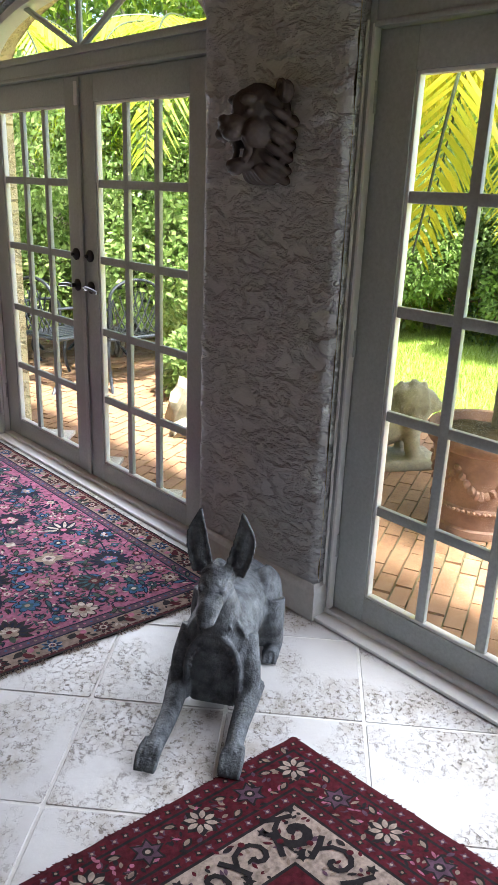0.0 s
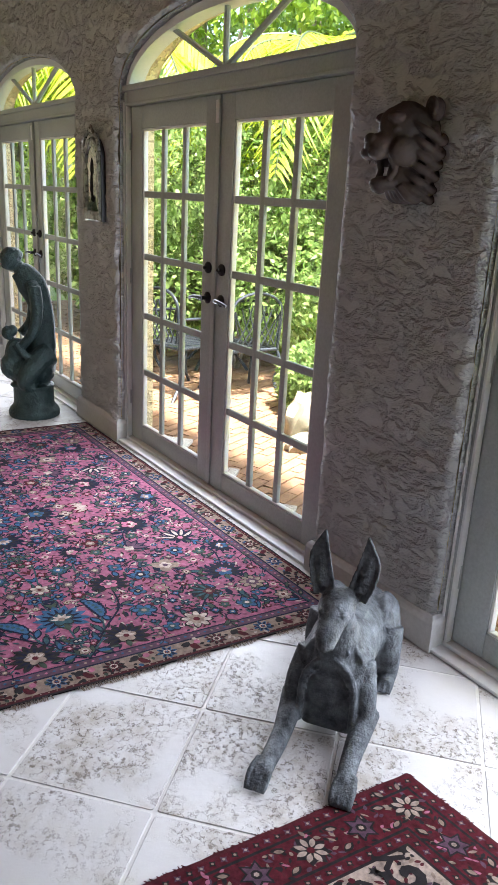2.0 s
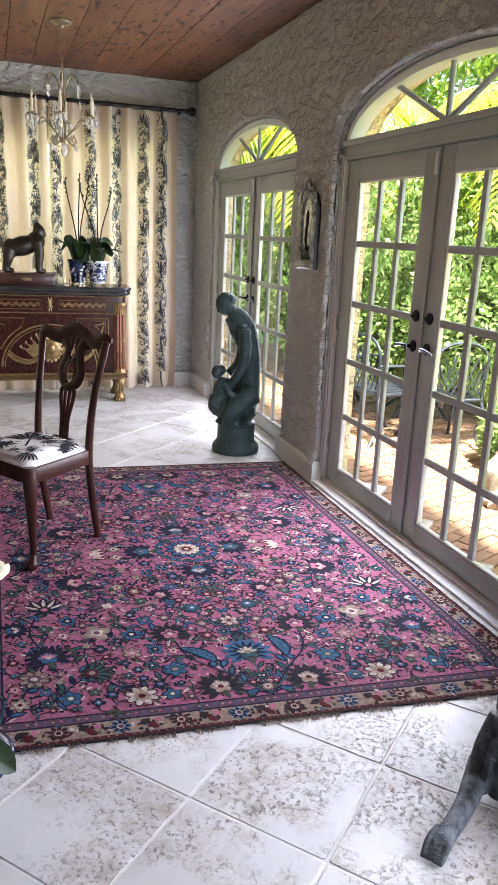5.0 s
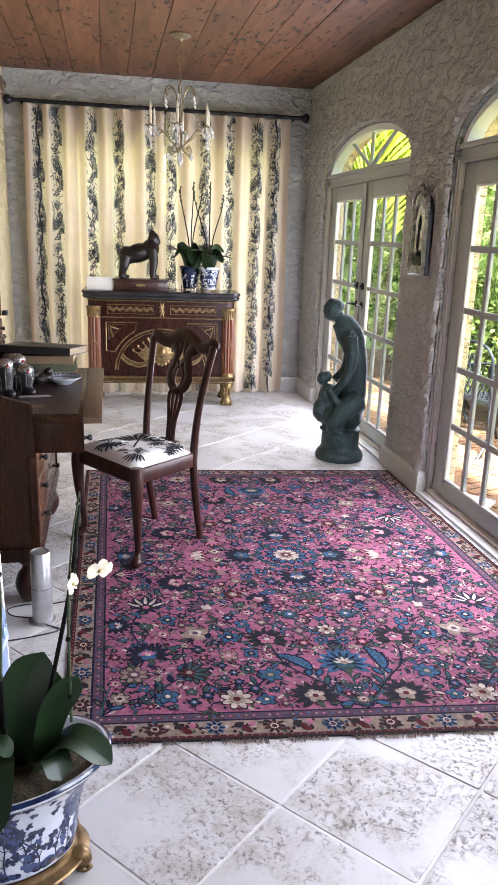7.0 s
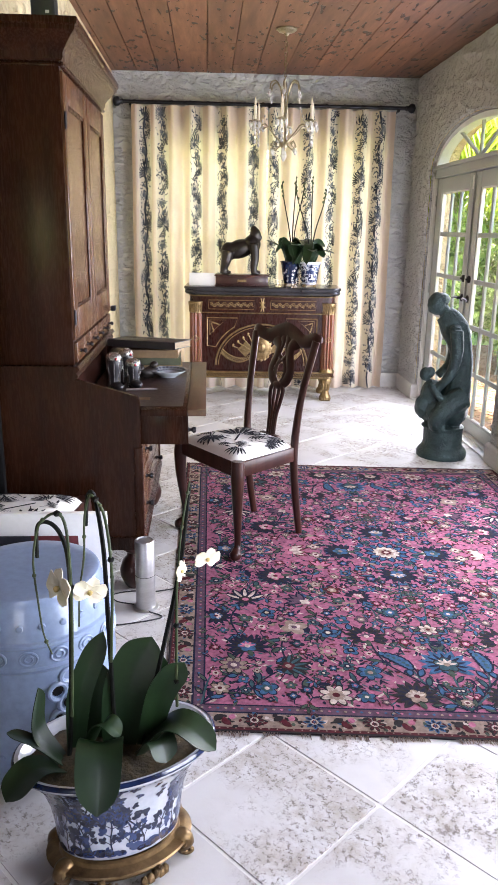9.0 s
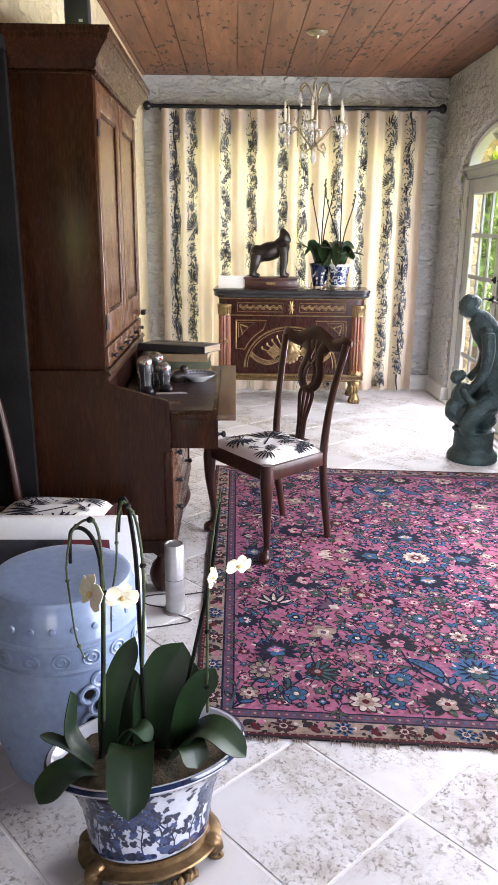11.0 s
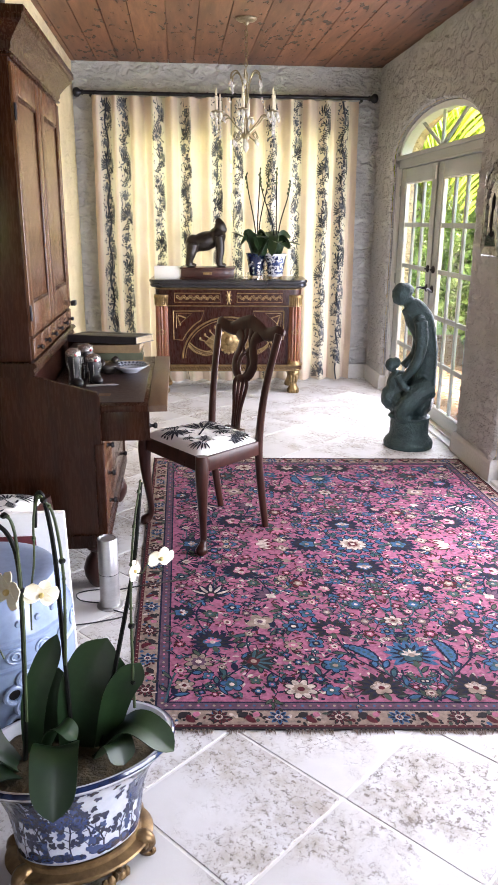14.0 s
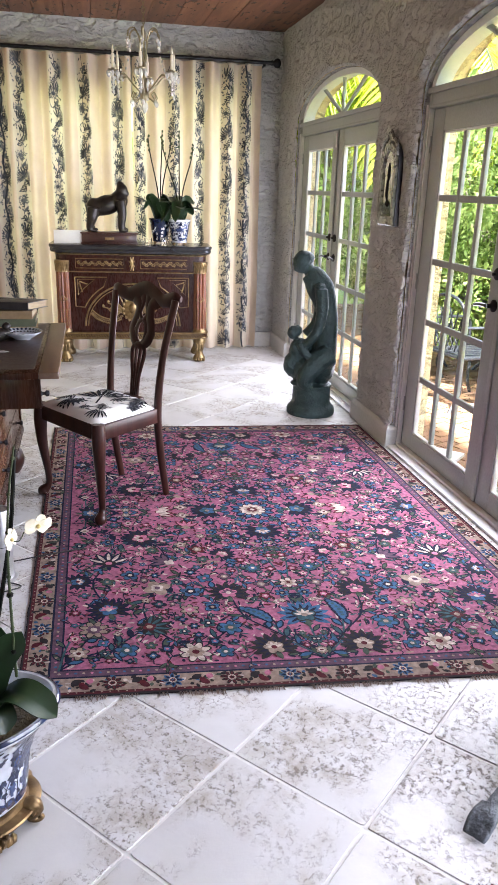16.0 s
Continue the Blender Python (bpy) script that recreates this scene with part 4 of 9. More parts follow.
    singles = [(0.587, 0.206, 0.056, 8, (CREAM, TAN, RED, BLACK)), (0.242, 0.369, 0.052, 8, (TAN, VIOLET, CREAM, BLACK)), (0.353, 0.232, 0.040, 5, (BLUE, TEAL, CREAM, NAVY)),
               (CX, 0.660, 0.038, 6, (CREAM, TAN, RED, DEEP)), (0.693, 0.976, 0.038, 5, (RED, TAN, CREAM, BLACK)), (0.621, 0.615, 0.042, 5, (BLUE, NAVY, CREAM, BLACK)),
               (0.732, 0.347, 0.044, 6, (BLUE, TEAL, TAN, NAVY)), (0.492, 0.649, 0.050, 4, (TAN, CREAM, VIOLET, TAN)), (0.190, 0.225, 0.036, 6, (TAN, CREAM, DEEP, BLACK)), (0.390, 0.760, 0.038, 5, (BLUE, NAVY, CREAM, BLACK)),
               (0.905, 0.790, 0.036, 6, (TEAL, BLUE, CREAM, NAVY)), (0.600, 0.480, 0.036, 6, (TAN, ROSE, CREAM, BLACK)), (0.690, 0.200, 0.032, 5, (BLUE, TEAL, CREAM, NAVY))]
    placed = [(cx, cy, 0.19)]
    for fn, x, y, r, a, cols in plan:
        for q, b in images((x, y), a):
            fn(q, r, b, cols)
            placed.append((q[0], q[1], r))
    for x, y, r, n, cols in singles:
        for q, b in images((x, y), 0.4):
            blossom(q, r, n, cols, b)
            placed.append((q[0], q[1], r))
    # centre: cream rosette in a wreath of blue leaves
    petals((cx, cy), 0.05, 0.115, 0.020, 12, NAVY, 3, 0.1)
    petals((cx, cy), 0.05, 0.105, 0.013, 12, BLUE, 4, 0.1)
    lobed((cx, cy), 0.072, 12, 0.14, BLACK, 5)
    lobed((cx, cy), 0.066, 12, 0.16, CREAM, 6)
    lobed((cx, cy), 0.042, 8, 0.2, TAN, 7)
    lobed((cx, cy), 0.028, 8, 0.2, DEEP, 8)
    m.disc((cx, cy), 0.012, CREAM, 9, 8)
    for k in range(16):
        a = 2 * math.pi * (k + 0.5) / 16
        p = (cx + 0.118 * math.cos(a), cy + 0.118 * math.sin(a))
        for sgn in (-0.5, 0.5):
            m.leaf(p, 0.050, 0.014, a + sgn, NAVY, 2)
            m.leaf((p[0] + 0.006 * math.cos(a + sgn), p[1] + 0.006 * math.sin(a + sgn)), 0.038, 0.009, a + sgn, (BLUE, TEAL)[k % 2], 3)
    # stems
    stems = [((CX, 0.146), (0.96, 0.17), (0.863, 0.213)), ((CX, 0.146), (0.93, 0.25), (0.885, 0.385)), ((CX, 0.146), (CX, 0.28), (CX, 0.413)), ((CX, 0.146), (0.90, 0.30), (0.80, 0.42), (0.767, 0.593)),
             ((0.126, 0.134), (0.24, 0.22), (0.353, 0.232)), ((0.126, 0.134), (0.20, 0.27), (0.298, 0.498)), ((0.126, 0.134), (0.16, 0.30), (0.242, 0.369)), ((0.28, 0.20), (0.36, 0.30), (0.441, 0.373)),
             ((CX, 1.150), (0.92, 1.05), (0.797, 0.924)), ((0.797, 0.924), (0.84, 0.76), (0.767, 0.593)), ((CX, 0.413), (1.00, 0.53), (CX, 0.660)), ((CX, 0.660), (0.985, 0.9), (CX, 1.150)), ((CX, 0.660), (0.94, 0.70), (0.905, 0.790)),
             ((0.800, CY), (0.72, 1.30), (0.672, 1.204)), ((0.672, 1.204), (0.57, 1.13), (0.455, 1.100)), ((0.455, 1.100), (0.34, 1.02), (0.307, 0.869)), ((0.307, 0.869), (0.24, 0.70), (0.298, 0.498)), ((0.307, 0.869), (0.25, 0.80), (0.180, 0.720)),
             ((0.767, 0.593), (0.69, 0.64), (0.621, 0.615)), ((0.621, 0.615), (0.55, 0.60), (0.492, 0.649)), ((0.492, 0.649), (0.43, 0.52), (0.441, 0.373)), ((0.587, 0.206), (0.66, 0.27), (0.732, 0.347)), ((0.455, 1.100), (0.53, 1.00), (0.560, 0.860)),
             ((0.560, 0.860), (0.64, 0.93), (0.693, 0.976)), ((0.205, 1.190), (0.30, 1.16), (0.455, 1.100)), ((0.225, CY), (0.21, 1.3), (0.205, 1.190)), ((0.225, CY), (0.36, 1.34), (0.542, CY - 0.03)), ((0.441, 0.373), (0.52, 0.28), (0.587, 0.206))]
    for st in stems:
        line = [(p.x, p.y) for p in curve_pts([(*p, 0) for p in st], 14)]
        cl = rnd.choice((NAVY, NAVY, TEAL))
        spray = []
        for k in range(2, len(line) - 1, 3):
            a = math.atan2(line[k + 1][1] - line[k][1], line[k + 1][0] - line[k][0])
            spray.append((line[k], a + rnd.choice((-1, 1)) * rnd.uniform(0.6, 1.1), rnd.uniform(0.045, 0.078), rnd.uniform(0.010, 0.016), rnd.choice((GREEN, NAVY, TEAL, BLUE, GREEN))))
        for fx in (False, True):
            for fy in (False, True):
                m.vine([(2 * cx - x if fx else x, 2 * cy - y if fy else y) for x, y in line], 0.0075, cl, 1)
        for p, a, ln, w, c in spray:
            for q, b in images(p, a):
                m.leaf(q, ln, w, b, NAVY, 1)
                m.leaf((q[0] + 0.15 * ln * math.cos(b), q[1] + 0.15 * ln * math.sin(b)), ln * 0.72, w * 0.6, b, c, 2)
    # small blossoms on twigs between them
    pal = [(BLUE, NAVY, TAN, BLACK), (TEAL, BLUE, ROSE, NAVY), (BLUE, TEAL, ROSE, NAVY), (NAVY, BLUE, ROSE, BLACK), (TEAL, NAVY, CREAM, BLACK), (NAVY, TEAL, ROSE, BLACK), (TAN, CREAM, DEEP, BLACK), (RED, ROSE, CREAM, BLACK), (VIOLET, TAN, CREAM, BLACK), (ROSE, CREAM, DEEP, BLACK), (NAVY, BLUE, CREAM, BLACK), (GREEN, TEAL, TAN, BLACK)]
    for r_try, tries in ((0.031, 200), (0.023, 700), (0.015, 900)):
        for _ in range(tries):
            x, y = rnd.uniform(x0 + r_try, cx), rnd.uniform(y0 + r_try, cy)
            r = r_try * rnd.uniform(0.85, 1.1)
            if all(math.hypot(x - a, y - b) > (r + c) * 1.0 + 0.008 for a, b, c in placed):
                cols, n, rot = rnd.choice(pal), rnd.choice((4, 5, 5, 6)), rnd.random() * 6.28
                tw, bend = rnd.random() * 6.28, rnd.uniform(-0.03, 0.03)
                for q, b in images((x, y), rot):
                    blossom(q, r, n, cols, b)
                    placed.append((q[0], q[1], r))
                for q, b in images((x, y), tw):
                    e = (q[0] + 3.2 * r * math.cos(b), q[1] + 3.2 * r * math.sin(b))
                    m.vine([q, ((q[0] + e[0]) / 2 - bend * math.sin(b), (q[1] + e[1]) / 2 + bend * math.cos(b)), e], 0.004, NAVY, 0)
                    for sgn in (-0.7, 0.7):
                        m.leaf(e, r * 1.9, r * 0.36, b + sgn, BLACK, 1)
                        m.leaf((e[0] + 0.15 * r * math.cos(b + sgn), e[1] + 0.15 * r * math.sin(b + sgn)), r * 1.45, r * 0.22, b + sgn, (GREEN, BLUE, TEAL, ROSE)[n % 4], 2)
    for _ in range(1900):
        p, a = (rnd.uniform(x0, cx), rnd.uniform(y0, cy)), rnd.random() * 6.28
        ln, w, c = rnd.uniform(0.014, 0.040), rnd.uniform(0.003, 0.0065), rnd.choice((NAVY, NAVY, BLACK, GREEN, DEEP, TEAL, NAVY, CREAM))
        for q, b in images(p, a):
            m.leaf(q, ln, w, b, c, 0, 0.15)
    # worn streaks
    for _ in range(16):
        x, y = rnd.uniform(x0, x1 - 0.2), rnd.uniform(y0, y1)
        for k in range(5):
            m.disc((x + rnd.uniform(0, 0.16), y + rnd.uniform(-0.012, 0.012)), rnd.uniform(0.01, 0.03), TAN, 0, 8, 0.25)
    part("woven_pattern", m.mesh("woven_pattern", lambda x, y, h: rug1_at(x / RL, y / RW, h), WOOLS), None, root, "blue, cream and green woven flowers and vines")["kind"] = "stuff"


rose_rug()

SL, SW = 1.9, 2.3
_c = Vector((1.318, 1.408))
_ux = Vector((-1.0, 0.092)).normalized()
_uy = Vector((0.078, -1.0)).normalized()
rug2_at = rug_plane([_c + _ux * SL + _uy * SW, _c + _uy * SW, _c, _c + _ux * SL], 0.007)


def red_rug():
    root = empty("red_rug", Matrix.Identity(4), "dark red oriental rug with ivory rosettes and black outlines", "rug")
    bands = [0.010, 0.040, 0.048, 0.150, 0.158, 0.190, 0.198, 0.330, 0.338, 0.370]
    part("base_weave", rug_body("base_weave", rug2_at, [DEEP, RED, BLACK, RED, BLACK, RED, BLACK, IVORY, BLACK, RED, DEEP], bands, SL, SW, 0.0008), WOOLS, root)
    f = bmesh.new()
    for s in "ne":
        fringe(f, rug2_at, SL, SW, s, 0, 0.012, 5)
    part("fringe", f, W_RED, root, "short frayed red edge", normals=False, smooth=False)["kind"] = "stuff"
    m = Motifs()

    def ring(d, pitch):
        for side in range(4):
            ln = SL if side % 2 == 0 else SW
            k = int((ln - 2 * d) / pitch)
            for i in range(k + 1):
                t = d + (ln - 2 * d) * i / k
                yield side, i, [(t, d), (SL - d, t), (SL - t, SW - d), (d, SW - t)][side], side * math.pi / 2
    rf = random.Random(21)
    for side, i, p, a in ring(0.099, 0.034):
        for q in range(10):
            m.leaf((p[0] + rf.uniform(-0.045, 0.045), p[1] + rf.uniform(-0.045, 0.045)), rf.uniform(0.012, 0.026), rf.uniform(0.003, 0.006), rf.random() * 6.28, rf.choice((BLACK, BLACK, DEEP, VIOLET, TAN, ROSE)), 0)
    for side, i, p, a in ring(0.099, 0.142):
        if i % 2 == 0:
            m.star(p, 0.050, 0.034, 8, BLACK, 1, 0.2)
            for k in range(8):
                m.leaf((p[0] + 0.010 * math.cos(k * math.pi / 4), p[1] + 0.010 * math.sin(k * math.pi / 4)), 0.031, 0.0075, k * math.pi / 4, IVORY, 2)
            m.disc(p, 0.010, RED, 4, 8)
        else:
            m.star(p, 0.046, 0.026, 6, BLACK, 1, a)
            m.star(p, 0.037, 0.020, 6, VIOLET, 2, a)
            m.disc(p, 0.014, BLACK, 3, 8)
            m.disc(p, 0.007, IVORY, 4, 6)
        for s in (-1, 1):
            q = (p[0] + 0.071 * math.cos(a) - s * 0.027 * math.sin(a), p[1] + 0.071 * math.sin(a) + s * 0.027 * math.cos(a))
            m.leaf((q[0] - 0.02 * math.cos(a), q[1] - 0.02 * math.sin(a)), 0.04, 0.010, a + s * 0.4, BLACK, 1)
            m.leaf((q[0] - 0.014 * math.cos(a), q[1] - 0.014 * math.sin(a)), 0.026, 0.006, a + s * 0.4, TAN, 2)
    for d in (0.025, 0.174):
        for side, i, p, a in ring(d, 0.030):
            m.star(p, 0.012, 0.006, 4, (BLACK, VIOLET)[i % 2], 1, a + 0.4)
            m.disc(p, 0.004, (TAN, IVORY)[i % 2], 2, 6)
    # ivory band with black hooked scrolls
    for side, i, p, a in ring(0.264, 0.120):
        ca, sa = math.cos(a), math.sin(a)

        def put(x, y):
            return (p[0] + x * ca - y * sa, p[1] + x * sa + y * ca)
        sgn = 1 if i % 2 else -1
        for q in range(16):
            m.leaf(put(rf.uniform(-0.06, 0.06), rf.uniform(-0.06, 0.06)), rf.uniform(0.012, 0.028), 0.0045, rf.random() * 6.28, rf.choice((BLACK, RED, TAN, DEEP, VIOLET)), 1)
        spiral = [put((0.006 + 0.0046 * k) * math.cos(k * 0.62), sgn * (0.006 + 0.0046 * k) * math.sin(k * 0.62)) for k in range(11)]
        m.vine(spiral, 0.013, BLACK, 2)
        m.vine([put(0.045, sgn * 0.03), put(0.06, -sgn * 0.01), put(0.075, -sgn * 0.035)], 0.015, BLACK, 2)
        m.star(put(0.06, sgn * 0.045), 0.016, 0.008, 5, BLACK, 2, a)
        m.disc(put(0.0, -sgn * 0.048), 0.009, RED, 2, 6)
        m.leaf(put(0.02, -sgn * 0.055), 0.03, 0.007, a, BLACK, 2)
    rnd = random.Random(3)
    x = 0.40
    while x < SL - 0.40:
        y = 0.40
        while y < SW - 0.40:
            m.star((x + rnd.uniform(-0.01, 0.01), y), 0.055, 0.03, 6, rnd.choice((RED, BLACK, VIOLET)), 1, 0.3)
            m.flower((x, y), 0.036, 6, (IVORY, ROSE, RED, IVORY), rnd.random(), 2)
            y += 0.13
        x += 0.13
    part("woven_ornament", m.mesh("woven_ornament", lambda x, y, h: rug2_at(x / SL, y / SW, h), WOOLS), None, root, "ivory and black woven rosettes and scrolls")["kind"] = "stuff"


red_rug()

# ---------- secretary desk ----------


def slab(pts, y0, y1):
    """A board: a profile in x, z pulled along y."""
    bm = bmesh.new()
    a = [bm.verts.new((x, y0, z)) for x, z in pts]
    b = [bm.verts.new((x, y1, z)) for x, z in pts]
    bm.faces.new(a)
    bm.faces.new(b[::-1])
    for k in range(len(pts)):
        bm.faces.new((a[k], a[(k + 1) % len(pts)], b[(k + 1) % len(pts)], b[k]))
    return bm


def knob(parent, x, y, z, r=0.014, mat=None):
    part("knob", turned([(0, 0), (r * 0.8, 0), (r * 0.45, r * 0.5), (r * 0.5, r), (r, r * 1.5), (r * 0.8, r * 2.2), (0, r * 2.4)], 12, m=Matrix.Translation((x, y, z)) @ Matrix.Rotation(radians(90), 4, 'Y')), mat or M_IRON, parent, "dark turned knob")


def panel_x(x, y0, y1, z0, z1, t=0.02, bevel=0.004):
    return boxed(x - t, x, y0, y1, z0, z1, bevel=bevel)


M_FLAP_EDGE = surface("worn_mahogany_edge", (0.070, 0.036, 0.020), (0.150, 0.085, 0.050), 0.40, scale=4, grain=40, stretched=(6, 0.7, 6), bump=0.08, depth=0.001)


def secretary():
    root = empty("secretary_desk", Matrix.Identity(4), "tall dark mahogany secretary desk with its writing flap open", "desk")
    Y0, Y1 = 3.25, 4.38
    for y0, y1 in ((Y0, Y0 + 0.022), (Y1 - 0.022, Y1)):
        part("side_panel", slab([(-0.965, 0.26), (-0.395, 0.26), (-0.388, 0.855), (-0.398, 0.876), (-0.640, 0.945), (-0.965, 0.945)], y0, y1), M_MAHOGANY, root)
    part("carcass", boxed(-0.965, -0.42, Y0 + 0.022, Y1 - 0.022, 0.26, 0.79), M_MAHOGANY, root)
    for y in (Y0 + 0.018, Y1 - 0.018):
        part("pilaster", boxed(-0.42, -0.382, y - 0.022, y + 0.022, 0.262, 0.66, bevel=0.006), M_MAHOGANY, root)
    base = slab([(-0.975, 0.205), (-0.380, 0.205), (-0.374, 0.225), (-0.380, 0.245), (-0.392, 0.262), (-0.975, 0.262)], Y0 - 0.012, Y1 + 0.012)
    part("base_moulding", base, M_MAHOGANY, root)
    foot = [(0, 0), (0.030, 0), (0.040, 0.012), (0.058, 0.05), (0.062, 0.085), (0.050, 0.125), (0.030, 0.150), (0.028, 0.165), (0.045, 0.180), (0.045, 0.205), (0, 0.205)]
    for x in (-0.438, -0.90):
        for y in (Y0 + 0.06, Y1 - 0.06):
            part("bun_foot", turned(foot, 22, cx=x, cy=y), M_DARKWOOD, root)
    # three long drawers
    for z0, z1 in ((0.272, 0.395), (0.402, 0.525), (0.532, 0.652)):
        d = part("drawer", panel_x(-0.389, Y0 + 0.045, Y1 - 0.045, z0, z1, 0.03), M_MAHOGANY_LIT_FRONT, root)
        for y in (Y0 + 0.22, Y1 - 0.22):
            knob(d, -0.389, y, (z0 + z1) / 2)
    # lopers drawn out, carrying the flap
    for y in (Y0 + 0.030, Y1 - 0.058):
        lp = part("loper", boxed(-0.42, -0.193, y, y + 0.028, 0.665, 0.793, bevel=0.002), M_MAHOGANY, root, "pulled-out mahogany flap support")
        knob(lp, -0.193, y + 0.014, 0.725)
    # writing flap with leather lining and a pale breadboard end
    part("desk_bed", boxed(-0.64, -0.386, Y0 + 0.024, Y1 - 0.024, 0.793, 0.822, bevel=0.002), M_MAHOGANY, root)
    part("writing_flap", boxed(-0.385, -0.196, Y0 - 0.012, Y1 - 0.02, 0.797, 0.824, bevel=0.003), M_MAHOGANY, root)
    part("flap_edge", boxed(-0.195, -0.118, Y0 - 0.012, Y1 - 0.02, 0.797, 0.8245, bevel=0.003), M_FLAP_EDGE, root, "paler worn mahogany flap edge")
    part("leather_top", boxed(-0.50, -0.215, Y0 + 0.045, Y1 - 0.06, 0.8235, 0.8265), surface("brown_leather", (0.020, 0.010, 0.010), (0.045, 0.024, 0.022), 0.42, scale=20, bump=0.2), root, "dark brown leather writing surface")
    for y in (Y0 + 0.16, Y1 - 0.19):
        part("hinge_plate", boxed(-0.41, -0.36, y, y + 0.05, 0.8265, 0.8275), M_GILT, root, "small brass flap hinge")
    # pigeon-hole interior
    part("interior", boxed(-0.94, -0.66, Y0 + 0.03, Y1 - 0.03, 0.80, 0.94), M_DARKWOOD, root)
    # waist and upper case
    part("waist_moulding", slab([(-0.975, 0.945), (-0.646, 0.945), (-0.628, 0.955), (-0.636, 0.972), (-0.62, 0.985), (-0.63, 1.0), (-0.975, 1.0)], Y0 - 0.012, Y1 + 0.012), M_MAHOGANY, root)
    part("upper_case", boxed(-0.965, -0.646, Y0 + 0.012, Y1 - 0.012, 1.0, 2.105, bevel=0.003), M_MAHOGANY, root)
    mid = (Y0 + Y1) / 2
    for k in range(6):
        a = Y0 + 0.03 + (Y1 - Y0 - 0.06) * k / 6
        b = Y0 + 0.03 + (Y1 - Y0 - 0.06) * (k + 1) / 6
        d = part("small_drawer", panel_x(-0.635, a + 0.004, b - 0.004, 1.008, 1.088, 0.015, 0.003), M_MAHOGANY_LIT_FRONT, root)
        knob(d, -0.635, (a + b) / 2, 1.045, 0.011)
    for a, b, hy in ((Y0 + 0.02, mid - 0.003, mid - 0.03), (mid + 0.003, Y1 - 0.02, mid + 0.03)):
        dr = part("cabinet_door", panel_x(-0.636, a, a + 0.085, 1.10, 2.075, 0.02), M_MAHOGANY_LIT_FRONT, root)
        part("stile", panel_x(-0.636, b - 0.085, b, 1.10, 2.075, 0.02), M_MAHOGANY_LIT_FRONT, dr)
        for z0, z1 in ((1.10, 1.22), (1.975, 2.075)):
            part("rail", panel_x(-0.6365, a + 0.085, b - 0.085, z0, z1, 0.019, 0.002), M_MAHOGANY_LIT_FRONT, dr)
        part("panel", panel_x(-0.6445, a + 0.085, b - 0.085, 1.22, 1.975, 0.008, 0.0), M_MAHOGANY_LIT_FRONT, dr, "figured mahogany door panel, paled by light put into its colour")
        bead = bmesh.new()
        for q in ((a + 0.085, a + 0.097, 1.22, 1.975), (b - 0.097, b - 0.085, 1.22, 1.975), (a + 0.097, b - 0.097, 1.22, 1.232), (a + 0.097, b - 0.097, 1.963, 1.975)):
            box(bead, -0.6455, -0.638, *q, 0.003)
        part("bead", bead, M_MAHOGANY, dr)
    for y in (Y0 + 0.022, ):
        for z in (1.16, 1.88):
            part("hinge", turned([(0, z), (0.005, z), (0.005, z + 0.06), (0, z + 0.06)], 8, cx=-0.633, cy=y), M_IRON, root)
    part("key_escutcheon", boxed(-0.6355, -0.609, Y1 - 0.025, Y1 + 0.03, 1.10, 1.125, bevel=0.004), M_IRON, root, "dark iron door latch")
    prof = [(-0.97, 2.1047), (-0.634, 2.1047), (-0.627, 2.1158), (-0.627, 2.1306), (-0.614, 2.1476), (-0.596, 2.1713), (-0.579, 2.1876), (-0.573, 2.1935), (-0.573, 2.2054), (-0.564, 2.2113), (-0.564, 2.2320), (-0.97, 2.2320)]
    cb = bmesh.new()
    # the cornice returns round both ends
    rings = []
    for x, z in prof[1:-1]:
        o = x + 0.646
        rings.append([cb.verts.new(p) for p in ((-0.965, Y0 + 0.012 - o, z), (x, Y0 + 0.012 - o, z), (x, Y1 - 0.012 + o, z), (-0.965, Y1 - 0.012 + o, z))])
    for a, b in zip(rings, rings[1:]):
        for k in range(4):
            cb.faces.new((a[k], a[(k + 1) % 4], b[(k + 1) % 4], b[k]))
    cb.faces.new(rings[0])
    cb.faces.new(rings[-1])
    part("frieze_astragal", boxed(-0.965, -0.628, Y0 + 0.004, Y1 - 0.004, 2.088, 2.098, bevel=0.004), M_MAHOGANY, root)
    part("cornice", cb, M_MAHOGANY, root, "moulded mahogany cornice")


secretary()

# black panels fill the dark area beside the desk, fitted to the camera's view
fps = empty("dark_gap_panels", Matrix.Identity(4), "black slate panels filling the dark area beside the desk", "fireplace")
part("slate_panel", boxed(-1.35, LX + 0.034, 3.185, 3.219, 0.0, 2.15, bevel=0.006), M_BLACKSTONE, fps)
part("slate_return", boxed(-1.349, -1.32, 2.60, 3.184, 0.0, 2.15, bevel=0.006), M_BLACKSTONE, fps)
part("mantel_shelf", boxed(-1.35, LX + 0.036, 3.150, 3.219, 2.15, 2.20, bevel=0.008), M_BLACKSTONE, fps)

# things on the desk


def book(name, x, y, z, l, w, t, rot, cover, label, tilt=0.0):
    root = empty(name, pose(x, y, z, 0, tilt, rot), label, "book", "books on the desk")
    bm = bmesh.new()
    box(bm, -w / 2, w / 2, -l / 2, l / 2, 0, 0.003, 0.001)
    box(bm, -w / 2, w / 2, -l / 2, l / 2, t - 0.003, t, 0.001)
    box(bm, -w / 2, -w / 2 + 0.004, -l / 2, l / 2, 0.003, t - 0.003)
    part("cover", bm, cover, root)
    part("page_block", boxed(-w / 2 + 0.005, w / 2 - 0.006, -l / 2 + 0.005, l / 2 - 0.005, 0.0035, t - 0.0035), C_PAGE, root, "cream page edges")
    return root


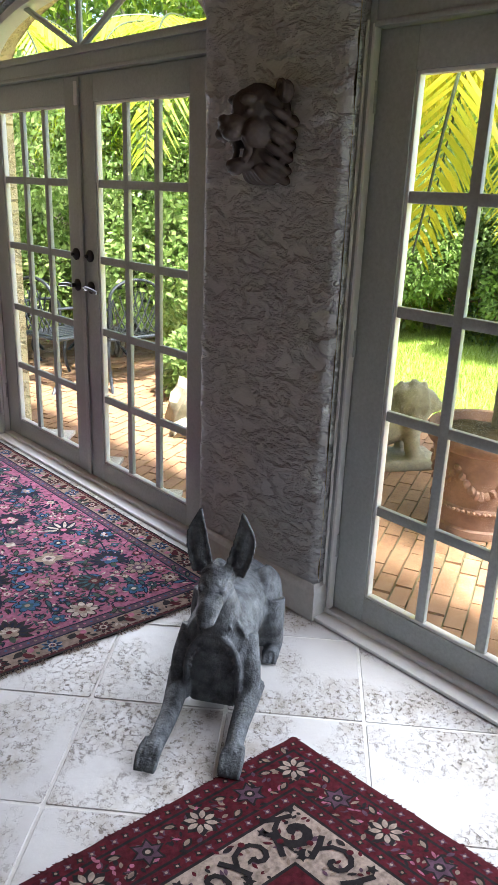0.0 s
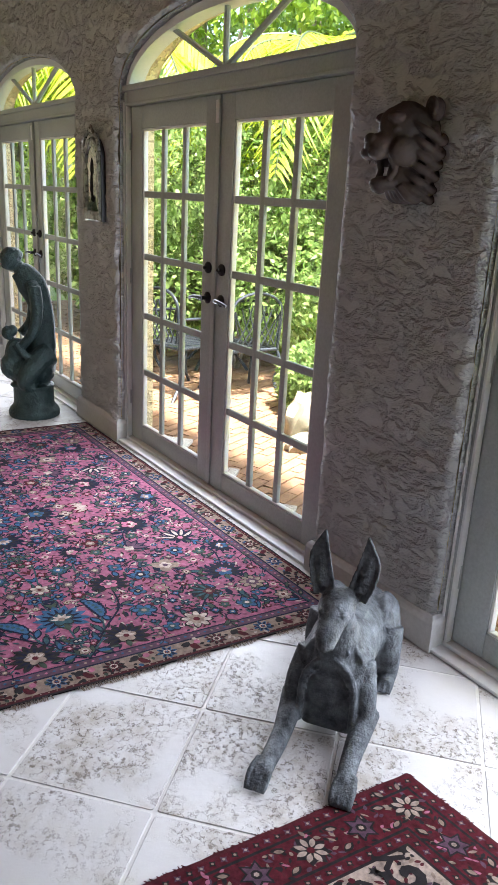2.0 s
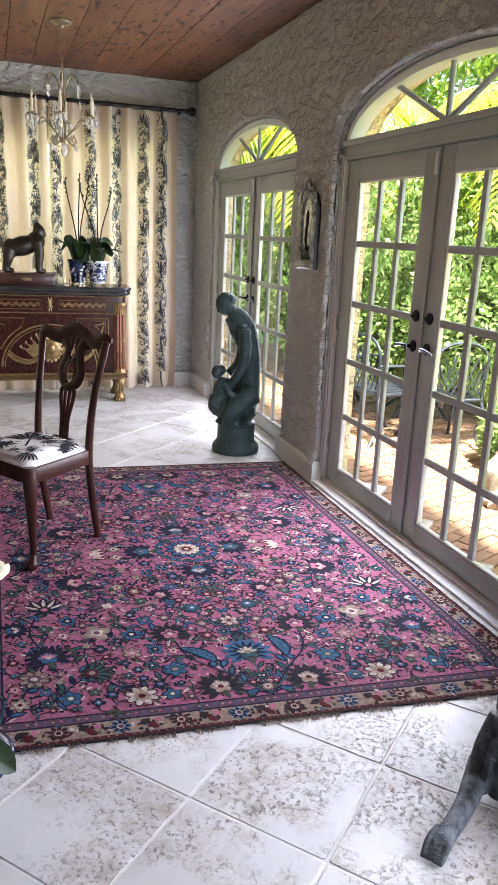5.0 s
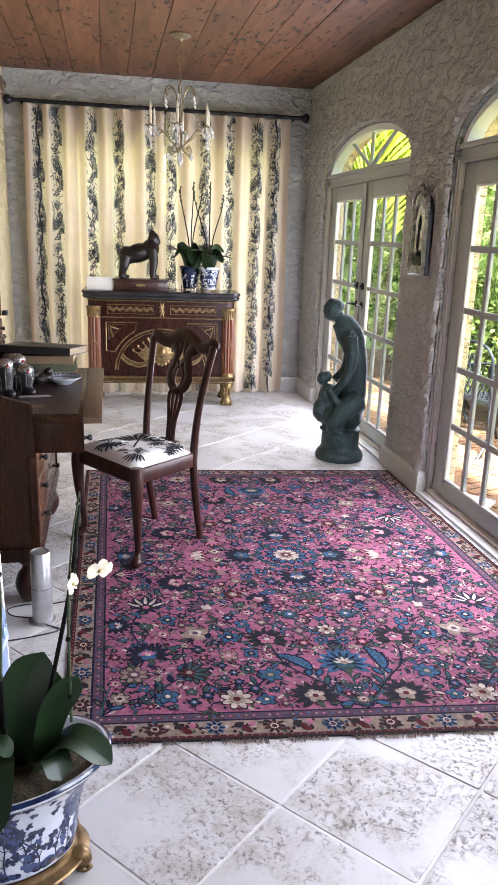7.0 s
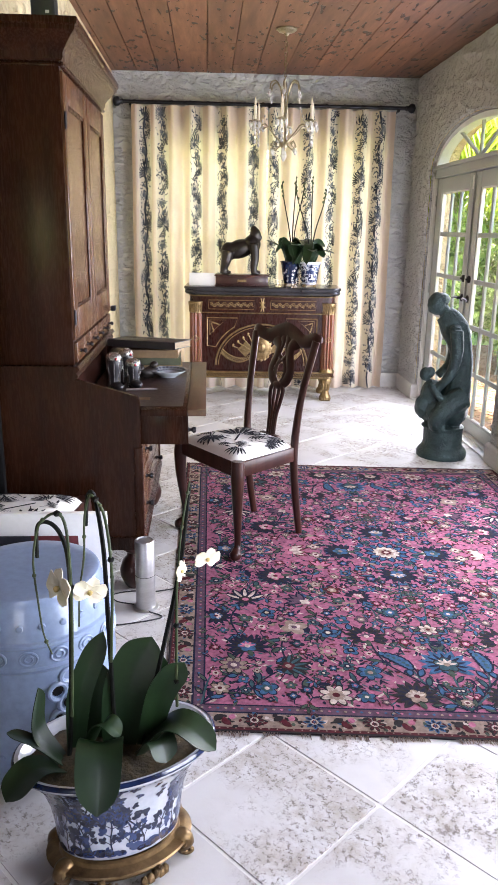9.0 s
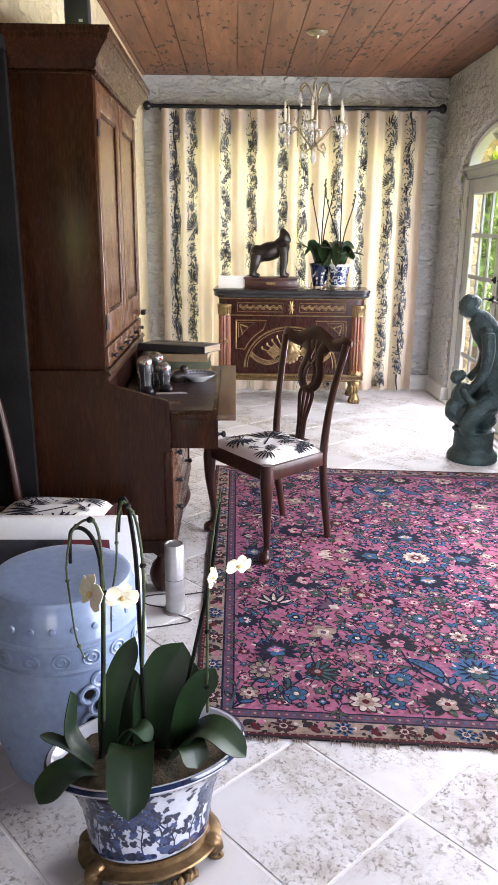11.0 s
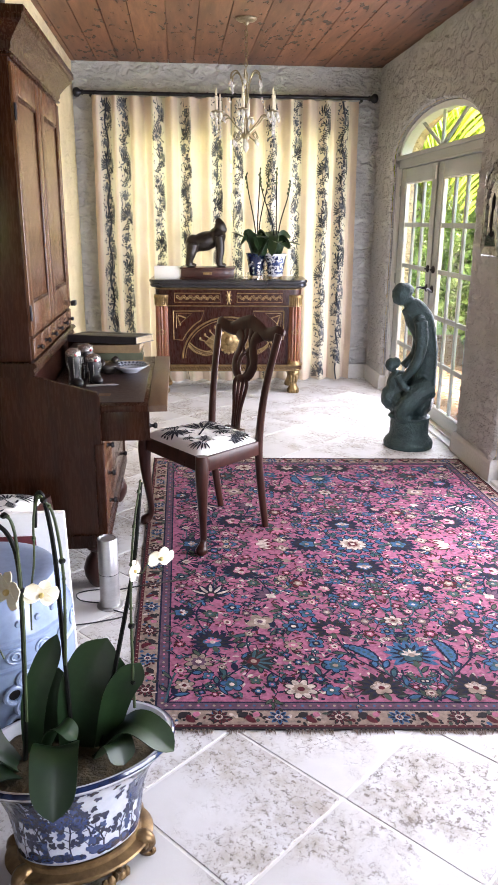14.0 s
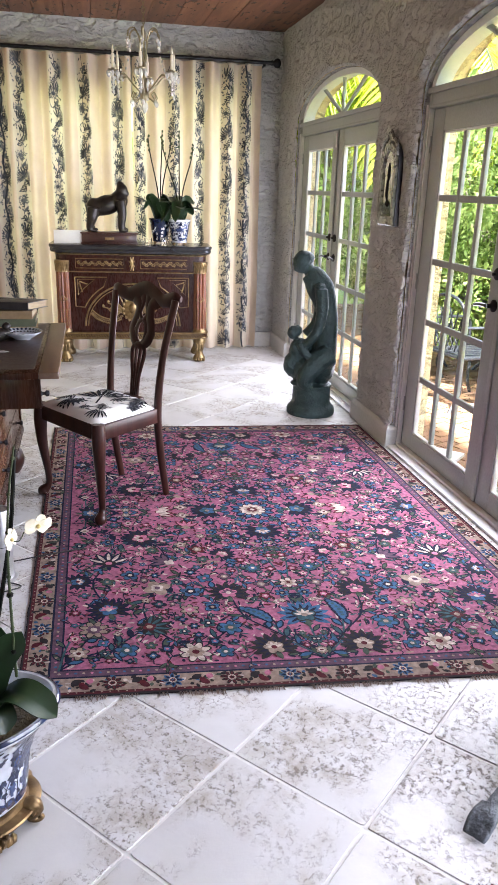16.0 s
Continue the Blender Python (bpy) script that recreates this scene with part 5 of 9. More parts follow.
C_PAGE = surface("aged_page_edge", (0.24, 0.18, 0.11), (0.36, 0.28, 0.18), 0.85, scale=8, grain=150, stretched=(1, 1, 12))
C_TAN = surface("tan_cloth_cover", (0.16, 0.10, 0.05), (0.24, 0.16, 0.09), 0.8, scale=12)
C_GREEN = surface("green_cloth_cover", (0.05, 0.06, 0.035), (0.09, 0.10, 0.06), 0.8, scale=12)
C_BLACK = surface("black_leather_cover", (0.010, 0.009, 0.010), (0.028, 0.025, 0.026), 0.4, scale=20)
C_OCHRE = surface("ochre_cloth_cover", (0.22, 0.15, 0.07), (0.32, 0.23, 0.12), 0.8, scale=12)
book("book", -0.375, 4.12, 0.827, 0.26, 0.23, 0.040, 94, C_OCHRE, "ochre cloth-bound book lying on the desk flap")
book("book", -0.380, 4.12, 0.868, 0.26, 0.23, 0.036, 91, C_GREEN, "green cloth-bound book in a stack on the desk")
book("book", -0.385, 4.12, 0.905, 0.26, 0.23, 0.040, 87, C_TAN, "tan cloth-bound book in a stack on the desk")
bk = book("notebook", -0.405, 4.10, 0.950, 0.36, 0.25, 0.036, 72, C_BLACK, "black leather notebook lying askew on the books", 4)
part("elastic_strap", boxed(0.035, 0.045, -0.181, 0.181, 0.036, 0.0375), M_BLACKPLASTIC, bk)
bk2 = book("notebook", -0.56, 4.16, 0.827, 0.20, 0.12, 0.09, 0, C_BLACK, "thick black leather notebook behind the stack")

M_BW = surface("white_porcelain", (0.50, 0.53, 0.59), (0.62, 0.65, 0.71), 0.15, scale=6, bump=0.0, coat=0.6)
M_COBALT = surface("cobalt_blue_glaze", (0.004, 0.009, 0.034), (0.014, 0.028, 0.085), 0.18, scale=30, bump=0.0, coat=0.6)

dish = empty("porcelain_dish", pose(-0.305, 3.92, 0.827), "small blue and white porcelain dish on the desk flap", "dish")
part("bowl", turned([(0, 0.0), (0.04, 0.0), (0.045, 0.006), (0.075, 0.022), (0.092, 0.034), (0.094, 0.037), (0.088, 0.035), (0.07, 0.023), (0.04, 0.010), (0, 0.008)], 32), M_BW, dish)
dm = Motifs()
for k in range(26):
    a = 2 * math.pi * k / 26
    dm.disc((0.080 * math.cos(a), 0.080 * math.sin(a)), 0.0065, 0, 1, 6)
    dm.leaf((0.06 * math.cos(a), 0.06 * math.sin(a)), 0.014, 0.004, a + 0.7, 0, 1)
dm.flower((0, 0), 0.034, 7, (0, 0, 0, 0))
part("painted_pattern", dm.mesh("painted_pattern", lambda x, y, h: (x, y, 0.0095 + h * 0.3 + max(0, (math.hypot(x, y) - 0.04)) * 0.52 + max(0, math.hypot(x, y) - 0.07) * 0.18), [M_COBALT], 0.0002, 0.0012), None, dish, "cobalt blue painted pattern")["kind"] = "stuff"

M_BEAD = surface("silver_beadwork", (0.08, 0.08, 0.08), (0.66, 0.65, 0.62), 0.28, 0.85, scale=70, grain=160, bump=0.7, depth=0.003)


def beaded_boot(x, y, h, label, turn):
    root = empty("beaded_boot", pose(x, y, 0.827, 0, 0, turn), label, "ornament", "beaded ornaments")
    bm = bmesh.new()
    pts = curve_pts([(0, 0, 0.0), (0, 0, h * 0.3), (0.004, 0, h * 0.6), (-0.002, 0, h * 0.85), (0, 0, h)], 16)
    tube(bm, pts, lerp_list([0.030, 0.026, 0.026, 0.036, 0.030, 0.012], len(pts)), 14)
    blob(bm, (0.030, 0, 0.018), (0.045, 0.026, 0.020), 0, 2)
    part("body", bm, M_BLACKPLASTIC, root)
    bd = bmesh.new()
    for a0 in (-1.2, -0.4, 0.4, 1.2, 2.4, -2.4):
        for k in range(int(h / 0.008)):
            z = 0.006 + k * 0.008
            r = lerp_list([0.030, 0.026, 0.026, 0.036, 0.030, 0.012], 40)[min(39, int(z / h * 39))] + 0.001
            bmesh.ops.create_icosphere(bd, subdivisions=1, radius=0.0036, matrix=Matrix.Translation((r * math.cos(a0), r * math.sin(a0), z)))
    blob(bd, (0, 0, h * 0.86), (0.037, 0.037, 0.028), 0.05, 2)
    part("beading", bd, M_BEAD, root, "silver beadwork")
    part("jewel", turned([(0, 0), (0.007, 0.002), (0.004, 0.008), (0, 0.009)], 8, m=Matrix.Translation((0.036, -0.004, h * 0.86)) @ Matrix.Rotation(radians(90), 4, 'Y')), surface("red_jewel", (0.30, 0.02, 0.03), (0.42, 0.04, 0.05), 0.15, scale=9, bump=0), root, "red jewel")


beaded_boot(-0.535, 3.63, 0.165, "tall black ornament covered in silver beads on the desk", -60)
beaded_boot(-0.455, 3.68, 0.125, "short black ornament with silver beads and a red jewel", -60)
beaded_boot(-0.50, 3.80, 0.155, "black ornament with a domed silver bead top on the desk", -40)
bm = bmesh.new()
blob(bm, (0, 0, 0.03), (0.05, 0.025, 0.030), 0.3, 2)
blob(bm, (0.03, 0, 0.065), (0.022, 0.018, 0.020), 0.2, 2)
blob(bm, (-0.035, 0.01, 0.04), (0.02, 0.02, 0.035), 0.2, 2)
thing("black_figurine", bm, M_BLACKBRONZE, "small black bronze figurine standing on the desk", "figurine", at=pose(-0.40, 3.88, 0.826, 0, 0, 30))
bm = bmesh.new()
tube(bm, [(-0.07, 0, 0.006), (0.05, 0, 0.006), (0.072, 0, 0.005)], [0.0055, 0.0055, 0.001], 8)
thing("silver_pen", bm, M_STEEL, "silver pen lying on the desk flap", "pen", at=pose(-0.41, 3.60, 0.826, 0, 0, 8))

# small speaker on the cabinet top
sp = empty("small_speaker", pose(-0.695, 3.31, 2.232), "small black speaker box standing on top of the secretary", "speaker")
part("body", boxed(-0.045, 0.045, -0.03, 0.03, 0.012, 0.13, bevel=0.014), M_BLACKPLASTIC, sp)
part("foot", boxed(-0.02, 0.03, -0.025, 0.025, 0.0, 0.013, bevel=0.004), M_BLACKPLASTIC, sp)
part("label_plate", boxed(0.008, 0.022, -0.0308, -0.0295, 0.03, 0.04), M_PAPER, sp, "small white marking")

# ---------- chairs ----------


def side_chair(m, label, group):
    root = empty("side_chair", m, label, "chair", group)
    fw, rw, fy, ry = 0.242, 0.193, -0.205, 0.186
    # cabriole front legs
    for s in (-1, 1):
        bm = bmesh.new()
        pts = curve_pts([(s * fw, fy, 0.485), (s * (fw + 0.004), fy - 0.004, 0.40), (s * (fw + 0.002), fy - 0.002, 0.28), (s * (fw - 0.012), fy + 0.012, 0.12), (s * (fw - 0.012), fy + 0.012, 0.05), (s * (fw + 0.004), fy - 0.010, 0.016), (s * (fw + 0.004), fy - 0.010, 0.0)], 30)
        tube(bm, pts, lerp_list([0.030, 0.033, 0.026, 0.017, 0.016, 0.030, 0.026], len(pts)), 10)
        part("front_leg", bm, M_DARKWOOD, root)
    # back legs run up into the stiles
    for s in (-1, 1):
        bm = bmesh.new()
        pts = curve_pts([(s * (rw - 0.004), ry + 0.055, 0.0), (s * rw, ry + 0.015, 0.25), (s * rw, ry, 0.46), (s * (rw + 0.012), ry + 0.025, 0.72), (s * (rw + 0.040), ry + 0.085, 1.005)], 28)
        tube(bm, pts, lerp_list([(0.017, 0.019), (0.020, 0.022), (0.022, 0.020), (0.021, 0.015), (0.024, 0.013)], len(pts)), 10, up=(0, 1, 0))
        part("back_leg", bm, M_DARKWOOD, root)
    # seat rails
    for a, b in (((-fw, fy), (fw, fy)), ((-rw, ry), (rw, ry)), ((-fw, fy), (-rw, ry)), ((fw, fy), (rw, ry))):
        d = Vector((b[0] - a[0], b[1] - a[1], 0))
        c = Vector(((a[0] + b[0]) / 2, (a[1] + b[1]) / 2, 0))
        part("seat_rail", boxed(-d.length / 2 + 0.012, d.length / 2 - 0.012, -0.013, 0.013, 0.405, 0.478, bevel=0.004), M_DARKWOOD, root, at=Matrix.Translation(c) @ Matrix.Rotation(math.atan2(d.y, d.x), 4, 'Z'))
    # drop-in seat
    bm = bmesh.new()
    n = 14
    rows = []
    for i in range(n + 1):
        v = i / n
        w = fw + (rw - fw) * v + 0.004
        rows.append([bm.verts.new(((2 * k / n - 1) * w, fy - 0.012 + (ry - fy + 0.012) * v, 0.474 + 0.048 * (max(0.0, 1 - abs(2 * k / n - 1) ** 5) * max(0.0, 1 - abs(2 * v - 1) ** 5)) ** 0.6)) for k in range(n + 1)])
    for i in range(n):
        for k in range(n):
            bm.faces.new((rows[i][k], rows[i][k + 1], rows[i + 1][k + 1], rows[i + 1][k]))
    seat = part("seat", bm, M_SEAT, root, "white upholstered seat printed with black foliage")
    mo = Motifs()
    rnd2 = random.Random(5)
    fronds(mo, (0.0, -0.02), 0.17, 2.3, 9)
    fronds(mo, (-0.10, -0.12), 0.12, -0.6, 8)
    fronds(mo, (0.11, 0.06), 0.11, 0.7, 8)
    fronds(mo, (-0.13, 0.08), 0.10, 2.0, 7)
    fronds(mo, (0.14, -0.12), 0.09, -1.0, 7)
    for q in range(9):
        fronds(mo, (rnd2.uniform(-0.17, 0.17), rnd2.uniform(-0.17, 0.13)), rnd2.uniform(0.05, 0.09), rnd2.random() * 6.28, 7)
    for _ in range(46):
        mo.leaf((rnd2.uniform(-0.19, 0.19), rnd2.uniform(-0.18, 0.15)), rnd2.uniform(0.015, 0.04), 0.005, rnd2.random() * 6.28, 0, 0)

    def on_seat(x, y, h):
        v = (y - fy + 0.012) / (ry - fy + 0.012)
        v = min(0.97, max(0.03, v))
        w = fw + (rw - fw) * v + 0.004
        u = min(0.96, max(-0.96, x / w))
        return (u * w, fy - 0.012 + (ry - fy + 0.012) * v, 0.4755 + 0.048 * ((1 - abs(u) ** 5) * (1 - abs(2 * v - 1) ** 5)) ** 0.6 + h)
    part("printed_foliage", mo.mesh("printed_foliage", on_seat, [M_INK]), None, seat, "black printed foliage")["kind"] = "stuff"
    # yoke-shaped crest
    bm = bmesh.new()
    pts = curve_pts([(-0.258, ry + 0.100, 1.012), (-0.225, ry + 0.092, 1.012), (-0.14, ry + 0.097, 0.992), (-0.06, ry + 0.105, 1.008), (0, ry + 0.108, 1.018), (0.06, ry + 0.105, 1.008), (0.14, ry + 0.097, 0.992), (0.225, ry + 0.092, 1.012), (0.258, ry + 0.100, 1.012)], 40)
    tube(bm, pts, lerp_list([(0.014, 0.011), (0.034, 0.014), (0.034, 0.014), (0.050, 0.015), (0.056, 0.015), (0.050, 0.015), (0.034, 0.014), (0.034, 0.014), (0.014, 0.011)], len(pts)), 10, up=(0, 1, 0))
    part("crest_rail", bm, M_DARKWOOD, root)
    # pierced vase splat: strips that part and meet
    bm = bmesh.new()

    def strip(ctrl, r):
        p = curve_pts([(x, ry + 0.004 + 0.100 * max(0, (z - 0.49) / 0.52) ** 1.3, z) for x, z in ctrl], 26)
        tube(bm, p, [(a * 1.25, b) for a, b in lerp_list(r, len(p))], 8, up=(0, 1, 0))
    for s in (-1, 1):
        strip([(s * 0.022, 0.49), (s * 0.026, 0.60), (s * 0.048, 0.72), (s * 0.030, 0.76)], [(0.009, 0.008), (0.008, 0.008), (0.010, 0.008), (0.012, 0.008)])
        strip([(s * 0.008, 0.49), (s * 0.009, 0.60), (s * 0.016, 0.72), (s * 0.016, 0.76)], [(0.006, 0.008), (0.006, 0.008), (0.007, 0.008), (0.010, 0.008)])
        strip([(s * 0.020, 0.75), (s * 0.060, 0.79), (s * 0.075, 0.84), (s * 0.052, 0.90), (s * 0.050, 0.95), (s * 0.085, 0.985)], [(0.016, 0.008), (0.022, 0.008), (0.020, 0.008), (0.020, 0.008), (0.022, 0.008), (0.03, 0.008)])
        strip([(s * 0.012, 0.76), (s * 0.034, 0.80), (s * 0.030, 0.86), (s * 0.006, 0.885)], [(0.014, 0.007), (0.010, 0.007), (0.010, 0.007), (0.010, 0.007)])
        strip([(s * 0.010, 0.885), (s * 0.030, 0.915), (s * 0.018, 0.965), (s * 0.03, 1.0)], [(0.012, 0.007), (0.012, 0.007), (0.014, 0.007), (0.03, 0.008)])
    blob(bm, (0, ry + 0.045, 0.755), (0.045, 0.010, 0.022), 0, 2)
    part("splat", bm, M_DARKWOOD, root, "pierced dark wooden splat")
    part("shoe_rail", boxed(-0.07, 0.07, ry - 0.014, ry + 0.016, 0.470, 0.505, bevel=0.006), M_DARKWOOD, root)
    return root


def fronds(mo, c, r, ang, n, mi=0, layer=1):
    """A fan of printed leaves."""
    for k in range(n):
        a = ang + (k - (n - 1) / 2) * 0.26
        mo.leaf((c[0] + 0.18 * r * math.cos(a), c[1] + 0.18 * r * math.sin(a)), r * (0.85 - 0.25 * abs(k - (n - 1) / 2) / n), r * 0.055, a, mi, layer)
    mo.vine([(c[0] - r * 0.5 * math.cos(ang), c[1] - r * 0.5 * math.sin(ang)), (c[0] + r * 0.2 * math.cos(ang), c[1] + r * 0.2 * math.sin(ang))], r * 0.06, mi, layer)


side_chair(pose(0.059, 3.888, 0.011, 0, 0, -55.2), "dark wooden side chair with a pierced splat standing on the rug", "side chairs")
side_chair(pose(-0.86, 2.93, 0.0, 0, 0, 80), "dark wooden side chair with a printed seat beside the desk", "side chairs")

# framed print leaning on the second chair
fp = empty("framed_print", pose(-0.74, 2.60, 0.0, 7, 0, 0), "white mounted black and red print leaning on a chair", "picture")
part("mount", boxed(-0.36, 0.305, 0.0, 0.02, 0.004, 0.665, bevel=0.003), M_PAPER, fp)
part("picture_black", boxed(-0.30, 0.06, -0.0025, -0.0005, 0.22, 0.585), surface("charcoal_print", (0.02, 0.022, 0.03), (0.07, 0.07, 0.085), 0.6, scale=14), fp, "charcoal printed area")
part("picture_red", boxed(0.06, 0.21, -0.0025, -0.0005, 0.22, 0.585), surface("maroon_print", (0.10, 0.015, 0.018), (0.18, 0.03, 0.03), 0.6, scale=14), fp, "maroon printed area")

# ---------- ceramic garden stool ----------


def garden_stool():
    root = empty("garden_stool", pose(-0.622, 2.257, 0.0, 0, 0, 20), "pale blue glazed ceramic garden stool with raised bands", "stool")
    H = 0.60
    prof = [(0, 0.0), (0.184, 0.0), (0.191, 0.012), (0.193, 0.03), (0.203, 0.07), (0.205, 0.085), (0.210, 0.09), (0.222, 0.18), (0.232, 0.28), (0.235, 0.34), (0.233, 0.402), (0.238, 0.407), (0.239, 0.414), (0.233, 0.420), (0.229, 0.472), (0.234, 0.477), (0.233, 0.485), (0.226, 0.490), (0.217, 0.53), (0.206, 0.565), (0.200, 0.582), (0.200, 0.590), (0.196, 0.598), (0.186, 0.602), (0.160, 0.600), (0, 0.598)]
    part("body", turned(prof, 48), M_BLUEGLAZE, root)
    for z, n, r, rr in ((0.528, 24, 0.2165, 0.011), (0.125, 26, 0.214, 0.010)):
        for k in range(n):
            a = 2 * math.pi * k / n
            part("stud", turned([(0, 0), (rr, 0), (rr * 0.8, rr * 0.5), (0, rr * 0.75)], 8, m=Matrix.Rotation(a, 4, 'Z') @ Matrix.Translation((r - 0.001, 0, z)) @ Matrix.Rotation(radians(90), 4, 'Y')), M_BLUEGLAZE, root)
    for k in range(18):
        a = 2 * math.pi * k / 18
        bm = bmesh.new()
        mm = Matrix.Rotation(a, 4, 'Z') @ Matrix.Translation((0.2315, 0, 0.446)) @ Matrix.Rotation(radians(90), 4, 'Y')
        for r0 in (0.023, 0.011):
            ring = [mm @ Vector((r0 * 0.85 * math.cos(t * math.pi / 8), r0 * math.sin(t * math.pi / 8), 0.0)) for t in range(17)]
            tube(bm, ring, 0.0035, 6, cap=False)
        part("coin_relief", bm, M_BLUEGLAZE, root, "raised coin ring")
    # side handles: interlaced scroll in relief; black discs paint the shade of its holes
    for a in (-76, 104):
        mm = Matrix.Rotation(radians(a), 4, 'Z') @ Matrix.Translation((0.2325, 0, 0.295)) @ Matrix.Rotation(radians(90), 4, 'Y')
        for cx, cy, r0 in ((0, 0, 0.030), (0.042, 0.030, 0.024), (0.042, -0.030, 0.024), (-0.042, 0.030, 0.024), (-0.042, -0.030, 0.024), (0.082, 0, 0.018), (-0.082, 0, 0.018)):
            bm = bmesh.new()
            tube(bm, [mm @ Vector((cx + r0 * math.cos(t * math.pi / 8), cy + r0 * math.sin(t * math.pi / 8), 0.002)) for t in range(17)], 0.0075, 7, cap=False)
            part("scroll_ring", bm, M_BLUEGLAZE, root, "pierced scroll ring")
        ho = bmesh.new()
        for cx, cy in ((0.0, 0.0), (0.046, 0.030), (0.046, -0.030), (-0.046, 0.030), (-0.046, -0.030)):
            bmesh.ops.create_circle(ho, cap_ends=True, segments=14, radius=0.016, matrix=mm @ Matrix.Translation((cx, cy, 0.0035)))
        part("scroll_hole", ho, M_BLACKSTONE, root, "black disc painting the shade inside a pierced hole")


garden_stool()

# ---------- orchid planter ----------
PC = Vector((-0.335, 1.842, -0.012))
pot_prof = [(0.142, 0.085), (0.149, 0.092), (0.153, 0.115), (0.157, 0.165), (0.165, 0.215), (0.181, 0.262), (0.204, 0.300), (0.224, 0.322), (0.240, 0.333), (0.246, 0.342), (0.243, 0.351), (0.230, 0.352)]
POT_SQ = 0.64
POT_TURN = radians(17)


def pot_r(z):
    for (r0, z0), (r1, z1) in zip(pot_prof, pot_prof[1:]):
        if z0 <= z <= z1:
            return r0 + (r1 - r0) * (z - z0) / max(1e-6, z1 - z0)
    return 0.2


def painted_pot(root, prof, squash, radius_at, z0, z1, seed, k_circ):
    """Cobalt painting laid on the glaze of a pot."""
    rnd = random.Random(seed)
    mo = Motifs()
    rm = (radius_at(z0) + radius_at(z1)) / 2
    circ = 2 * math.pi * rm
    n = max(6, int(circ / (0.040 * k_circ)))

    def trefoil(p, r, a, mi):
        for q in (-0.9, 0.0, 0.9):
            mo.leaf(p, r * (1.0 if q == 0 else 0.8), r * 0.27, a + q, mi, 2)
    for i in range(n):
        s = circ * (i + rnd.uniform(-0.2, 0.2)) / n
        p, a = (s, z0 + 0.015), math.pi / 2 + rnd.uniform(-0.5, 0.5)
        line = [p]
        while p[1] < z1 - 0.014 and len(line) < 16:
            p = (p[0] + 0.020 * k_circ * math.cos(a), p[1] + 0.020 * k_circ * math.sin(a))
            a += rnd.uniform(-0.45, 0.45) + 0.25 * (math.pi / 2 - a)
            line.append(p)
            for sg in (-1, 1):
                if rnd.random() < 0.85:
                    b = a + sg * rnd.uniform(0.7, 1.3)
                    e = (p[0] + 0.017 * k_circ * math.cos(b), p[1] + 0.017 * k_circ * math.sin(b))
                    mo.vine([p, e], 0.0018 * k_circ, 0, 1)
                    trefoil(e, rnd.uniform(0.014, 0.022) * k_circ, b + rnd.uniform(-0.5, 0.5), rnd.choice((0, 0, 0, 1)))
        mo.vine(line, 0.0036 * k_circ, 0, 1)
        q = line[len(line) // 2]
        mo.star(q, 0.021 * k_circ, 0.014 * k_circ, 8, 0, 3, rnd.random())
        mo.star(q, 0.015 * k_circ, 0.009 * k_circ, 8, 1, 4, rnd.random())
        mo.star(q, 0.008 * k_circ, 0.004 * k_circ, 6, 0, 5, rnd.random())
        for _ in range(4):
            mo.disc((s + rnd.uniform(-0.03, 0.03) * k_circ, z0 + rnd.uniform(0.0, 0.02)), rnd.uniform(0.010, 0.020) * k_circ, rnd.choice((0, 1)), 0, 9, 0.6)
    for _ in range(n * 9):
        trefoil((rnd.uniform(0, circ), rnd.uniform(z0 + 0.01, z1 - 0.01)), rnd.uniform(0.011, 0.018) * k_circ, rnd.random() * 6.28, rnd.choice((0, 0, 1)))
    for k in range(int(circ / (0.010 * k_circ))):
        mo.disc((0.010 * k_circ * k, z1 - 0.005 * k_circ), 0.0035 * k_circ, k % 2, 1, 6)

    def place(s, z, h):
        z = min(z1, max(z0, z))
        a = s / rm
        r = radius_at(z) + 0.0006 + h
        return (r * math.cos(a), r * math.sin(a) * squash, z)
    part("painted_pattern", mo.mesh("painted_pattern", place, [M_COBALT, surface("pale_cobalt", (0.020, 0.036, 0.10), (0.055, 0.085, 0.19), 0.18, bump=0, coat=0.5), M_BW], 0.0001, 0.0006), None, root, "cobalt blue painted flowers")["kind"] = "stuff"


pot = empty("porcelain_planter", Matrix.Translation(PC) @ Matrix.Rotation(POT_TURN, 4, 'Z'), "oval blue and white porcelain planter on a gilt stand", "planter")
part("bowl", turned([(0, 0.085)] + pot_prof + [(0.215, 0.335), (0.200, 0.30), (0, 0.295)], 56, ay=POT_SQ), M_BW, pot)
part("rim_band", turned([(0.2425, 0.339), (0.2472, 0.343), (0.2450, 0.3500), (0.240, 0.3535), (0.2405, 0.350), (0.242, 0.345), (0.239, 0.338)], 56, ay=POT_SQ, cap=False), M_COBALT, pot, "blue painted rim")
painted_pot(pot, pot_prof, POT_SQ, pot_r, 0.098, 0.330, 2, 1.25)
bm = turned([(0, 0.338), (0.05, 0.340), (0.10, 0.338), (0.15, 0.335), (0.195, 0.330), (0.216, 0.322)], 40, ay=POT_SQ)
for v in bm.verts:
    v.co.z += 0.012 * noise.noise(v.co * 40)
part("moss", bm, M_MOSS, pot, "brown moss and potting bark")

